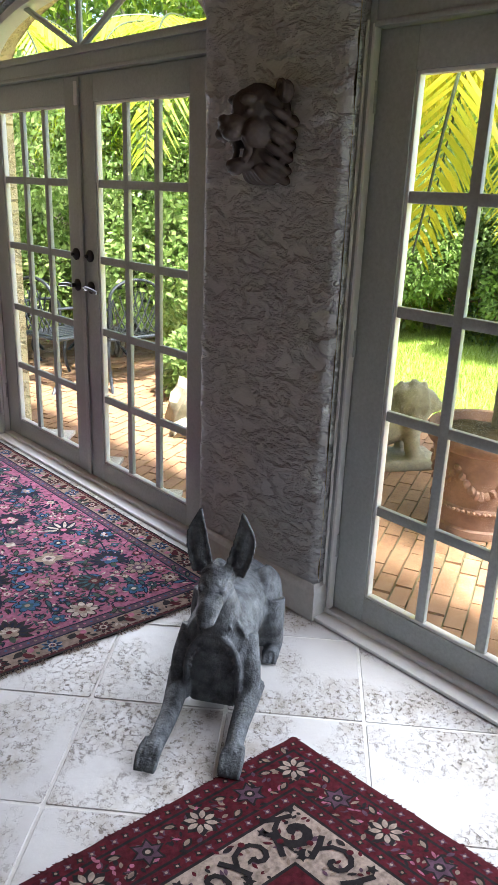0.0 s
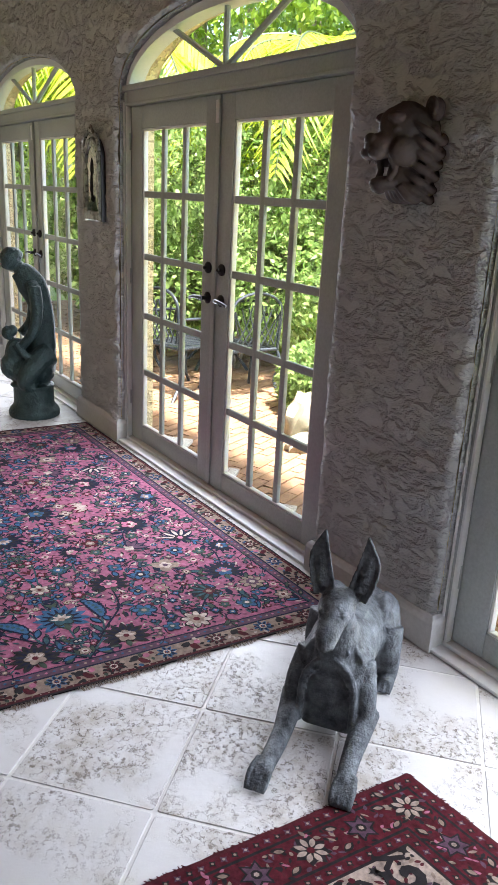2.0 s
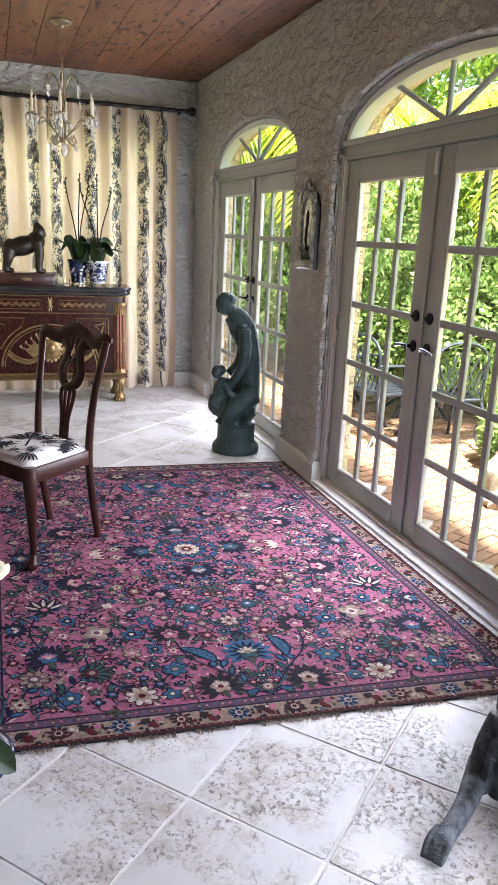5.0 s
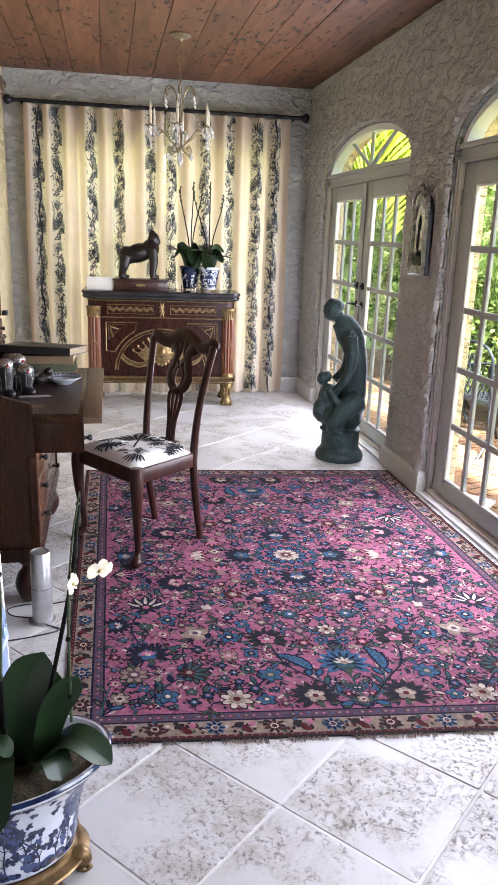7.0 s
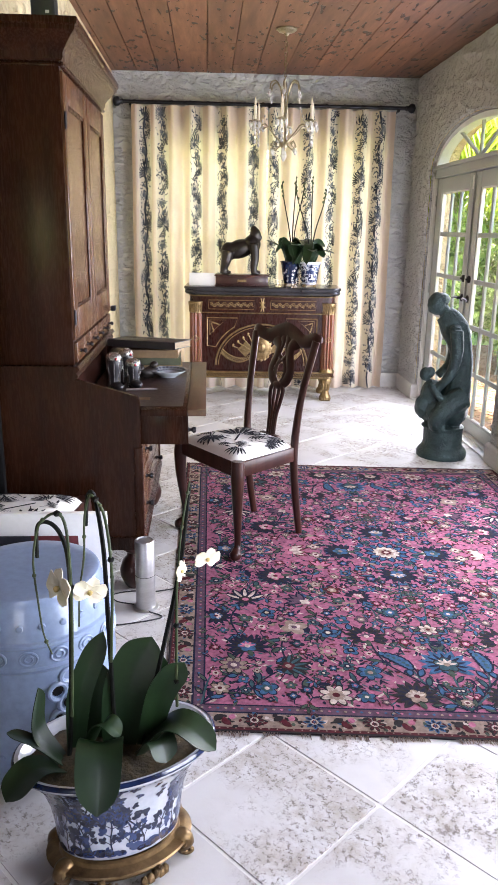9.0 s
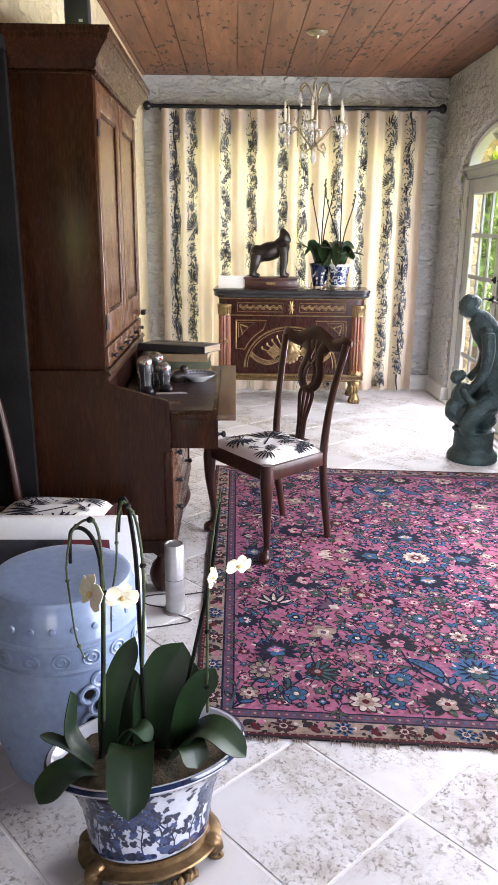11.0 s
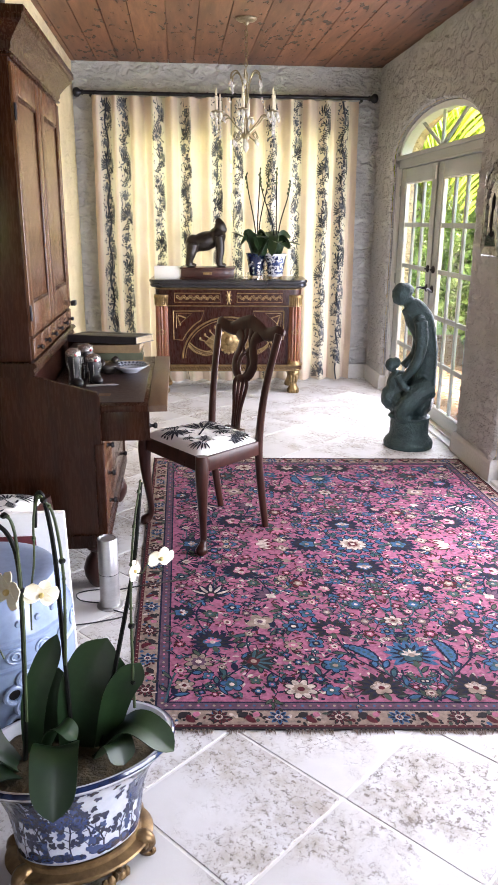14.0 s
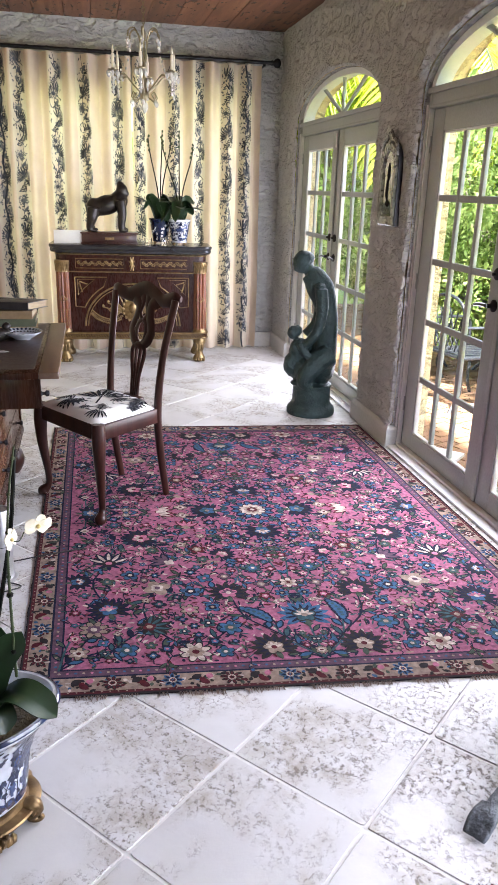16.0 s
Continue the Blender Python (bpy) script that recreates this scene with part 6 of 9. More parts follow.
M_STANDGILT = surface("dull_gilt", (0.060, 0.034, 0.016), (0.30, 0.19, 0.085), 0.40, 0.8, scale=18, grain=90, bump=0.3, depth=0.002)
stand = empty("gilt_stand", Matrix.Translation((PC.x, PC.y, 0.0)) @ Matrix.Rotation(POT_TURN, 4, 'Z') @ Matrix.Diagonal((1.02, 1.05, 0.76, 1)), "oval gilt bronze stand with scrolled feet under the planter", "stand")
part("collar", turned([(0.10, 0.062), (0.172, 0.062), (0.180, 0.068), (0.176, 0.074), (0.150, 0.082), (0.146, 0.096), (0.138, 0.100), (0.128, 0.084), (0.10, 0.084)], 48, ay=POT_SQ + 0.04), M_STANDGILT, stand)
part("apron", turned([(0.11, 0.040), (0.160, 0.040), (0.168, 0.050), (0.166, 0.062), (0.11, 0.062)], 48, ay=POT_SQ + 0.04), M_STANDGILT, stand)
for a in (25, 65, 115, 155, 205, 245, 295, 335):
    ca, sa = math.cos(radians(a)) * 0.92, math.sin(radians(a)) * 0.70
    if a in (25, 155, 205, 335):
        bm = bmesh.new()
        p = curve_pts([(ca * 0.140, sa * 0.140, 0.070), (ca * 0.172, sa * 0.172, 0.078), (ca * 0.186, sa * 0.186, 0.050), (ca * 0.170, sa * 0.170, 0.022), (ca * 0.186, sa * 0.186, 0.010), (ca * 0.198, sa * 0.198, 0.016), (ca * 0.192, sa * 0.192, 0.030)], 30)
        tube(bm, p, lerp_list([0.014, 0.020, 0.018, 0.014, 0.011, 0.008, 0.005], len(p)), 9)
        for q in (-1, 0, 1):
            blob(bm, (ca * 0.180 - q * 0.016 * sa, sa * 0.180 + q * 0.016 * ca, 0.060), (0.010, 0.010, 0.020), 0.2, 1)
        part("scroll_foot", bm, M_STANDGILT, stand, "scrolled gilt foot")
    else:
        bm = bmesh.new()
        p = [Vector((ca * (0.168 + 0.016 * math.cos(t * 0.8)), sa * (0.168 + 0.016 * math.cos(t * 0.8)) + 0.010 * math.sin(t * 0.8), 0.052 + 0.002 * t)) for t in range(9)]
        tube(bm, p, 0.006, 7)
        for q in range(5):
            b = radians(a) + (q - 2) * 0.10
            blob(bm, (math.cos(b) * 0.160 * 0.92, math.sin(b) * 0.172 * 0.70, 0.030 - 0.004 * abs(q - 2)), (0.012, 0.012, 0.022), 0.25, 1, seed=q)
        part("leaf_mount", bm, M_STANDGILT, stand)


def strap_leaf(bm, base, ctrl, width, seg=14, fold=0.22):
    """A thick strap leaf with a channel along its middle."""
    pts = curve_pts([base] + ctrl, seg)
    n = len(pts)
    prev = None
    up0 = None
    for i, p in enumerate(pts):
        t = i / (n - 1)
        d = (pts[min(i + 1, n - 1)] - pts[max(i - 1, 0)]).normalized()
        ref = Vector((0, 0, 1)) if abs(d.z) < 0.93 else Vector((0, -1, 0))
        if up0 is None:
            s = d.cross(ref).normalized()
        else:
            s = (up0 - d * up0.dot(d)).normalized()
        up0 = s
        nn = s.cross(d).normalized()
        if nn.z < 0 and abs(nn.z) > 0.2:
            nn = -nn
        w = width * (0.45 + 0.55 * math.sin(math.pi * min(1, t * 0.62 + 0.12))) * (1 - max(0, (t - 0.74) / 0.26) ** 3.2) + 0.001
        row = []
        for k, q in enumerate((-1, -0.6, -0.12, 0.12, 0.6, 1)):
            row.append(bm.verts.new(p + s * w * q + nn * fold * w * (abs(q) ** 1.3)))
        row2 = [bm.verts.new(v.co - nn * 0.0022) for v in row]
        cur = row + row2[::-1]
        if prev:
            for k in range(len(cur)):
                bm.faces.new((prev[k], prev[(k + 1) % len(cur)], cur[(k + 1) % len(cur)], cur[k]))
        else:
            bm.faces.new(cur)
        prev = cur
    bm.faces.new(prev)


def petal_flower(parent, c, size, turn, mat, name="blossom"):
    fl = None
    m = Matrix.Translation(c) @ Euler([radians(a) for a in turn]).to_matrix().to_4x4()
    for k, (a, ln, w) in enumerate(((90, 1.0, 0.55), (210, 1.0, 0.5), (330, 1.0, 0.5), (20, 1.05, 0.75), (160, 1.05, 0.75))):
        bm = bmesh.new()
        ca, sa = math.cos(radians(a)), math.sin(radians(a))
        strap_leaf(bm, (0, 0, 0), [(size * 0.5 * ca * ln, size * 0.5 * sa * ln, size * 0.10), (size * ca * ln, size * sa * ln, size * 0.02)], size * w * 0.62, 8, 0.2)
        bmesh.ops.transform(bm, matrix=m, verts=bm.verts)
        p = part("petal", bm, mat, fl or parent)
    bm = bmesh.new()
    blob(bm, m @ Vector((0, 0, size * 0.15)), (size * 0.16,) * 3, 0.2, 2)
    part("lip", bm, surface("yellow_lip", (0.55, 0.42, 0.14), (0.70, 0.56, 0.25), 0.5, scale=20) if "yellow_lip" not in bpy.data.materials else bpy.data.materials["yellow_lip"], fl or parent, "yellow flower lip")


def big_orchid():
    root = empty("orchid", Matrix.Translation(PC), "moth orchid with dark strap leaves and nearly bare stems", "plant")
    z = 0.325
    L = [  # base, middle, tip, half width
        ((0.004, 0.0, z), (0.031, 0.01, 0.500), (0.089, 0.03, 0.614), 0.050),
        ((-0.099, 0.0, z), (-0.080, 0.0, 0.490), (-0.024, 0.02, 0.636), 0.026),
        ((-0.055, 0.03, z), (-0.048, 0.04, 0.440), (-0.032, 0.05, 0.527), 0.028),
        ((0.070, 0.0, z), (0.112, -0.01, 0.490), (0.167, -0.01, 0.569), 0.030),
        ((0.060, -0.02, z + 0.02), (0.148, -0.05, 0.434), (0.240, -0.10, 0.395), 0.038),
        ((0.070, -0.04, z + 0.02), (0.108, -0.08, 0.412), (0.127, -0.11, 0.372), 0.030),
        ((-0.020, -0.04, z + 0.03), (-0.018, -0.13, 0.438), (-0.020, -0.205, 0.315), 0.046),
        ((-0.125, -0.04, z), (-0.181, -0.03, 0.407), (-0.175, -0.01, 0.508), 0.030),
        ((-0.115, -0.05, z), (-0.182, -0.06, 0.395), (-0.242, -0.06, 0.425), 0.019),
        ((-0.115, -0.06, z), (-0.174, -0.11, 0.362), (-0.224, -0.17, 0.330), 0.038),
        ((-0.065, -0.04, z + 0.03), (-0.017, -0.08, 0.462), (0.024, -0.10, 0.440), 0.024),
        ((0.040, 0.02, z), (0.076, 0.03, 0.441), (0.114, 0.05, 0.547), 0.032),
    ]
    for b, m1, t1, w in L:
        bm = bmesh.new()
        strap_leaf(bm, b, [m1, t1], w * 1.1, 20)
        part("leaf", bm, M_LEAF, root)
    S = [
        ([(-0.110, -0.03, z), (-0.101, -0.03, 0.424), (-0.086, -0.03, 0.702), (-0.085, -0.03, 0.846), (-0.100, -0.03, 0.909), (-0.124, -0.03, 0.934), (-0.147, -0.03, 0.924), (-0.152, -0.03, 0.851)],
         [(-0.095, -0.04, 0.45), (-0.082, -0.04, 0.715), (-0.081, -0.04, 0.886), (-0.090, -0.04, 0.948), (-0.108, -0.04, 0.958), (-0.127, -0.04, 0.948), (-0.144, -0.04, 0.925), (-0.159, -0.04, 0.845), (-0.154, -0.04, 0.746), (-0.147, -0.04, 0.668), (-0.131, -0.04, 0.616)]),
        ([(-0.002, 0.0, z), (-0.003, 0.0, 0.398), (-0.008, 0.0, 0.675), (-0.012, 0.0, 0.859), (-0.026, 0.0, 0.978), (-0.041, 0.0, 0.985), (-0.048, 0.0, 0.913)],
         [(-0.004, -0.01, 0.574), (0.006, -0.01, 0.792), (-0.004, -0.01, 0.934), (-0.024, -0.01, 0.979), (-0.036, -0.01, 0.986), (-0.049, -0.01, 0.934), (-0.054, -0.01, 0.843), (-0.068, -0.01, 0.757), (-0.073, -0.01, 0.668)]),
        ([(0.060, 0.0, z), (0.074, 0.0, 0.404), (0.122, 0.0, 0.627), (0.160, 0.0, 0.821), (0.182, 0.0, 1.01)],
         [(0.148, -0.01, 0.45), (0.148, -0.01, 0.563), (0.151, -0.01, 0.753), (0.162, -0.01, 0.897), (0.182, -0.01, 1.02)]),
    ]
    for st, fs in S:
        bm = bmesh.new()
        p = curve_pts(st, 36)
        tube(bm, p, lerp_list([0.0056, 0.0056, 0.0050, 0.0042], len(p)), 7)
        part("stake", bm, M_STAKE, root, "dark green support stake")
        bm = bmesh.new()
        p = curve_pts(fs, 36)
        tube(bm, p, lerp_list([0.0038, 0.0034, 0.0026, 0.002], len(p)), 7)
        for k in range(4, len(p), 6):
            blob(bm, p[k], (0.0055, 0.0055, 0.006), 0.1, 1)
        part("stem", bm, M_STEM, root, "green flower stem")
        for k in (len(p) // 3, len(p) // 2 + 2):
            cl = bmesh.new()
            blob(cl, p[k - 6], (0.009, 0.009, 0.008), 0.2, 1)
            part("clip", cl, M_STAKE, root, "black plant clip")
    for c, s, turn in (((-0.102, -0.06, 0.791), 0.046, (80, 0, -50)), ((-0.042, -0.03, 0.767), 0.038, (100, 20, 20)), ((0.220, -0.02, 0.840), 0.031, (110, 10, 30)), ((0.161, -0.02, 0.809), 0.026, (85, 0, 70))):
        petal_flower(root, Vector(c), s, turn, M_PETAL)
    # thin twig to the drooping blossom
    bm = bmesh.new()
    tube(bm, curve_pts([(0.160, -0.01, 0.80), (0.180, -0.02, 0.805), (0.194, -0.02, 0.83), (0.218, -0.02, 0.845)], 10), 0.0014, 5)
    part("twig", bm, M_STEM, root)


big_orchid()

# ---------- cylinder lamp and its cable ----------
cl = empty("uplight", pose(-0.372, 3.115, 0.0), "brushed aluminium cylinder uplight on the tiles beside the desk", "lamp")
part("base", turned([(0, 0), (0.054, 0), (0.056, 0.003), (0.052, 0.006), (0, 0.007)], 28), M_STEEL, cl)
part("cylinder", turned([(0.036, 0.006), (0.041, 0.008), (0.041, 0.302), (0.039, 0.306), (0.034, 0.306), (0.033, 0.300), (0, 0.300)], 32), M_STEEL, cl)
part("seam", turned([(0.0405, 0.150), (0.0414, 0.1505), (0.0414, 0.1525), (0.0405, 0.153)], 32), M_BLACKPLASTIC, cl)
part("lens", turned([(0, 0.3005), (0.031, 0.3005), (0.031, 0.303), (0.010, 0.3045), (0, 0.3045)], 20), M_STEEL, cl, "pale frosted lamp lens")
bm = bmesh.new()
tube(bm, curve_pts([(-0.42, 3.13, 0.004), (-0.50, 3.16, 0.004), (-0.52, 3.22, 0.004), (-0.44, 3.25, 0.004), (-0.36, 3.24, 0.004), (-0.22, 3.26, 0.014), (-0.05, 3.30, 0.014)], 40), 0.0028, 6)
tube(bm, curve_pts([(-0.36, 3.07, 0.004), (-0.30, 3.02, 0.004), (-0.40, 2.98, 0.004), (-0.50, 2.96, 0.004), (-0.62, 2.95, 0.004)], 30), 0.0028, 6)
blob(bm, (-0.555, 2.95, 0.022), (0.022, 0.016, 0.022), 0.1, 2)
thing("lamp_cable", bm, M_BLACKPLASTIC, "black cable lying in loops on the stone floor", "cable")

# ---------- curtains ----------
ROD_Y, ROD_Z = 7.545, 2.615
rod = empty("curtain_rod", Matrix.Identity(4), "black iron curtain rod with ball finials across the wall", "curtain rod")
bm = bmesh.new()
tube(bm, [(-0.865, ROD_Y, ROD_Z), (1.705, ROD_Y, ROD_Z)], 0.016, 12)
part("pole", bm, M_IRON, rod)
for x, s in ((-0.865, -1), (1.705, 1)):
    part("finial", turned([(0, 0), (0.020, 0), (0.026, 0.008), (0.018, 0.016), (0.020, 0.022), (0.038, 0.040), (0.042, 0.058), (0.036, 0.076), (0.018, 0.088), (0, 0.091)], 18, m=Matrix.Translation((x, ROD_Y, ROD_Z)) @ Matrix.Rotation(radians(90 * s), 4, 'Y')), M_IRON, rod)
for x in (-0.80, 0.45, 1.64):
    bm = bmesh.new()
    tube(bm, [(x, ROD_Y, ROD_Z - 0.028), (x, BY + 0.01, ROD_Z - 0.028)], 0.009, 8)
    tube(bm, [(x, ROD_Y, ROD_Z - 0.032), (x, ROD_Y, ROD_Z)], 0.013, 8)
    part("bracket", bm, M_IRON, rod)

BANDS = (-0.675, -0.52, -0.215, 0.025, 0.31, 0.51, 0.815, 1.045, 1.30, 1.47)


def curtain(x0, x1, seed, flare):
    root = empty("curtain", Matrix.Identity(4), "cream linen curtain with white bands printed in navy foliage", "curtain", "curtains")

    def at(x, z, off=0.0):
        u = (x - x0) / (x1 - x0)
        low = (2.585 - z) / 2.57
        xx = x + flare * low * (u - 0.5) + 0.012 * low * noise.noise(Vector((x * 4, z * 1.3, seed)))
        ph = 2 * math.pi * (x - x0) / 0.165 + 0.5 * low * noise.noise(Vector((x * 3, z, seed + 4)))
        dep = 0.050 + 0.012 * low
        y = 7.515 - dep * math.sin(ph) - 0.010 * math.sin(2 * ph + 1) * low
        return Vector((xx, y - off, z))
    n = int((x1 - x0) / 0.011)
    rows = 40
    bm = bmesh.new()
    grid = [[bm.verts.new(at(x0 + (x1 - x0) * i / n, 0.020 + 2.565 * k / rows)) for k in range(rows + 1)] for i in range(n + 1)]
    for i in range(n):
        xm = x0 + (x1 - x0) * (i + 0.5) / n
        mi = 1 if any(abs(xm - b) < 0.060 for b in BANDS) else 0
        for k in range(rows):
            bm.faces.new((grid[i][k], grid[i + 1][k], grid[i + 1][k + 1], grid[i][k + 1])).material_index = mi
    cloth = part("cloth", bm, [M_CURTAIN, M_CURTAIN_WHITE], root)
    mo = Motifs()
    for bi, b in enumerate(BANDS):
        if not (x0 + 0.02 < b < x1 - 0.02):
            continue
        rnd = random.Random(bi * 7 + 1)
        first = len(mo.polys)
        z = 0.05 + rnd.random() * 0.3
        mo.vine([(b + 0.012 * math.sin(q * 0.9 + bi), 0.03 + q * 0.05) for q in range(52)], 0.0035 if bi not in (0, 9) else 0.014, 0, 0)
        k = 0
        while z < 2.52:
            s = 1 if (k + bi) % 2 else -1
            kind = (k + bi) % 4
            if kind == 0:
                fronds(mo, (b - s * 0.024, z), 0.098, math.pi / 2 + s * 0.5, 9, (k // 4) % 2, 1)
            elif kind == 1:
                for q in range(9):
                    mo.disc((b + s * 0.03 + 0.012 * ((q % 3) - 1), z + 0.014 * (q // 3) + rnd.uniform(-0.003, 0.003)), 0.0065, 0, 1, 7)
                mo.leaf((b - s * 0.01, z + 0.01), 0.07, 0.012, math.pi / 2 - s * 0.6, 1, 0)
            elif kind == 2:
                mo.flower((b + s * 0.015, z + 0.02), 0.042, 9, (1, 2, 1, 0), rnd.random(), 1)
            else:
                for q in range(7):
                    mo.leaf((b - s * 0.02 + s * 0.008 * q, z + 0.014 * q), 0.020, 0.006, 0.9 * s + 1.57, 0, 1)
                    mo.leaf((b - s * 0.02 + s * 0.008 * q, z + 0.014 * q), 0.020, 0.006, 1.57 - 1.4 * s, 0, 1)
                fronds(mo, (b + s * 0.02, z + 0.06), 0.075, math.pi / 2 - s * 1.1, 6, 0, 1)
            if k % 5 == 0:
                fronds(mo, (b - s * 0.018, z + 0.01), 0.115, math.pi / 2 - s * 0.9, 9, 0, 1)
            for q in range(13):
                mo.leaf((b + rnd.uniform(-0.058, 0.055), z + rnd.uniform(0, 0.11)), rnd.uniform(0.014, 0.036), rnd.uniform(0.004, 0.007), rnd.random() * 6.28, rnd.choice((0, 1, 1)), 1)
            z += 0.095
            k += 1
        # the print stays inside its white stripe
        for q in range(first, len(mo.polys)):
            pts, mi, layer = mo.polys[q]
            mo.polys[q] = ([(b + 0.060 * math.tanh((x - b) / 0.060), h) for x, h in pts], mi, layer)
    part("printed_foliage", mo.mesh("printed_foliage", lambda x, z, h: at(min(x1, max(x0, x)), min(2.58, max(0.021, z)), 0.0012 + h), [M_CURTAIN_PRINT, cloth_print_grey, M_CURTAIN_WHITE], 0.0002, 0.0006), None, cloth, "navy printed foliage")["kind"] = "stuff"
    for i in range(int((x1 - x0) / 0.165) + 1):
        x = x0 + 0.03 + i * 0.165
        if x < x1:
            bm = bmesh.new()
            tube(bm, [(x + 0.020 * math.cos(a * math.pi / 8), ROD_Y, ROD_Z - 0.006 + 0.024 * math.sin(a * math.pi / 8)) for a in range(17)], 0.003, 6, cap=False)
            tube(bm, [(x, ROD_Y, ROD_Z - 0.030), (x, 7.52, ROD_Z - 0.055)], 0.002, 5)
            part("curtain_ring", bm, M_IRON, root)


cloth_print_grey = cloth_material("grey_print", (0.10, 0.11, 0.13), (0.19, 0.20, 0.22), 0.2)
curtain(-0.790, 0.435, 1, 0.04)
curtain(0.452, 1.610, 2, 0.03)

# ---------- commode ----------
M_COMMODE = surface("plum_mahogany", (0.013, 0.0038, 0.0028), (0.045, 0.0115, 0.0075), 0.28, scale=4, grain=30, stretched=(5, 5, 0.8), bump=0.04, depth=0.001, coat=0.05, spec=0.25)
M_COLUMN = surface("red_brown_column", (0.12, 0.032, 0.011), (0.22, 0.065, 0.024), 0.36, scale=5, grain=40, stretched=(5, 5, 0.6), bump=0.04, coat=0.05)


def commode():
    root = empty("commode", pose(0.398, 7.225, 0.0, 0, 0, -3.4), "dark mahogany commode with gilt mounts and a black marble top", "commode")
    hw, d = 0.665, 0.215
    # body with rounded front corners
    def outline(o, r=0.09):
        pts = [(-hw - o, d)]
        for k in range(7):
            a = math.pi + math.pi / 2 * k / 6
            pts.append((-hw - o + r + r * math.cos(a), -d - o + r + r * math.sin(a)))
        for k in range(7):
            a = 1.5 * math.pi + math.pi / 2 * k / 6
            pts.append((hw + o - r + r * math.cos(a), -d - o + r + r * math.sin(a)))
        pts.append((hw + o, d))
        return pts

    def stack(levels):
        bm = bmesh.new()
        rings = [[bm.verts.new((x, y, z)) for x, y in outline(o)] for o, z in levels]
        for a, b in zip(rings, rings[1:]):
            for k in range(len(a)):
                bm.faces.new((a[k], a[(k + 1) % len(a)], b[(k + 1) % len(a)], b[k]))
        bm.faces.new(rings[0])
        bm.faces.new(rings[-1])
        return bm
    part("body", stack([(-0.02, 0.27), (-0.02, 0.80)]), M_COMMODE, root)
    part("frieze", stack([(-0.004, 0.80), (-0.004, 0.955)]), M_COMMODE, root)
    part("marble_top", stack([(0.010, 0.962), (0.030, 0.968), (0.040, 0.985), (0.034, 1.0), (0.040, 1.008), (0.046, 1.020), (0.042, 1.033), (0.030, 1.036)]), M_MARBLE, root, "black marble top with a moulded edge")
    part("base_plinth", stack([(0.0, 0.205), (0.012, 0.215), (0.012, 0.255), (0.0, 0.272)]), M_COMMODE, root)
    # gilt strings and rope mouldings
    for z, o, r in ((0.803, 0.0, 0.006), (0.953, 0.0, 0.006), (0.262, 0.012, 0.010), (0.218, 0.012, 0.007)):
        bm = bmesh.new()
        tube(bm, [(x, y, z) for x, y in outline(o)], r, 7)
        part("gilt_moulding", bm, M_GILT, root)
    bm = bmesh.new()
    for k in range(90):
        x = -hw + 0.02 + (2 * hw - 0.04) * k / 89
        tube(bm, [(x - 0.006, -d - 0.014, 0.226), (x + 0.006, -d - 0.014, 0.250)], 0.0035, 5)
    part("rope_band", bm, M_GILT, root, "gilt rope band")["kind"] = "stuff"
    # fluted corner columns
    for s in (-1, 1):
        bm = bmesh.new()
        n = 48
        cx, cy = s * (hw - 0.062), -d + 0.020
        prev = None
        for z, k in ((0.285, 1.0), (0.80, 0.94)):
            ring = [bm.verts.new((cx + (0.054 + 0.005 * math.cos(a * math.pi * 2 / n * 12)) * k * math.cos(2 * math.pi * a / n), cy + (0.054 + 0.005 * math.cos(a * math.pi * 2 / n * 12)) * k * math.sin(2 * math.pi * a / n), z)) for a in range(n)]
            if prev:
                for a in range(n):
                    bm.faces.new((prev[a], prev[(a + 1) % n], ring[(a + 1) % n], ring[a]))
            prev = ring
        col = part("column", bm, M_COLUMN, root, "fluted red-brown corner column")
        part("capital", turned([(0.050, 0.80), (0.060, 0.803), (0.058, 0.815), (0.056, 0.86), (0.066, 0.885), (0.068, 0.90), (0.050, 0.902)], 20, cx=cx, cy=cy + 0.006), M_GILT, col, "gilt leaf capital")
        part("column_base", turned([(0.050, 0.272), (0.066, 0.275), (0.064, 0.29), (0.056, 0.30), (0.054, 0.31), (0.05, 0.31)], 20, cx=cx, cy=cy), M_GILT, col, "gilt column base")
        for t in range(11):
            aa = math.pi + math.pi * (t + 0.5) / 11
            bm = bmesh.new()
            x, y = cx + 0.058 * math.cos(aa), cy + 0.006 + 0.058 * math.sin(aa)
            tube(bm, [(x, y, 0.81), (x, y, 0.86), (cx + 0.066 * math.cos(aa), cy + 0.006 + 0.066 * math.sin(aa), 0.888)], [0.005, 0.006, 0.003], 5)
            part("gilt_leaf", bm, M_GILT, col)
        for t in range(5):
            bm = bmesh.new()
            aa = -math.pi / 2 + (t - 2) * 0.42
            for q in range(7):
                blob(bm, (cx + 0.0595 * math.cos(aa), cy + 0.0595 * math.sin(aa), 0.34 + q * 0.022), (0.004, 0.004, 0.008), 0, 1)
            part("gilt_husk", bm, M_GILT, col)
        bm = bmesh.new()
        for q in (-1, 1):
            tube(bm, [(cx + 0.058 * math.cos(-math.pi / 2 + q * 0.7), cy + 0.058 * math.sin(-math.pi / 2 + q * 0.7), 0.565), (cx, cy - 0.0605, 0.60)], 0.004, 5)
            tube(bm, [(cx + 0.058 * math.cos(-math.pi / 2 + q * 0.7), cy + 0.058 * math.sin(-math.pi / 2 + q * 0.7), 0.575), (cx, cy - 0.0605, 0.55)], 0.004, 5)
        part("gilt_ribbon", bm, M_GILT, col)
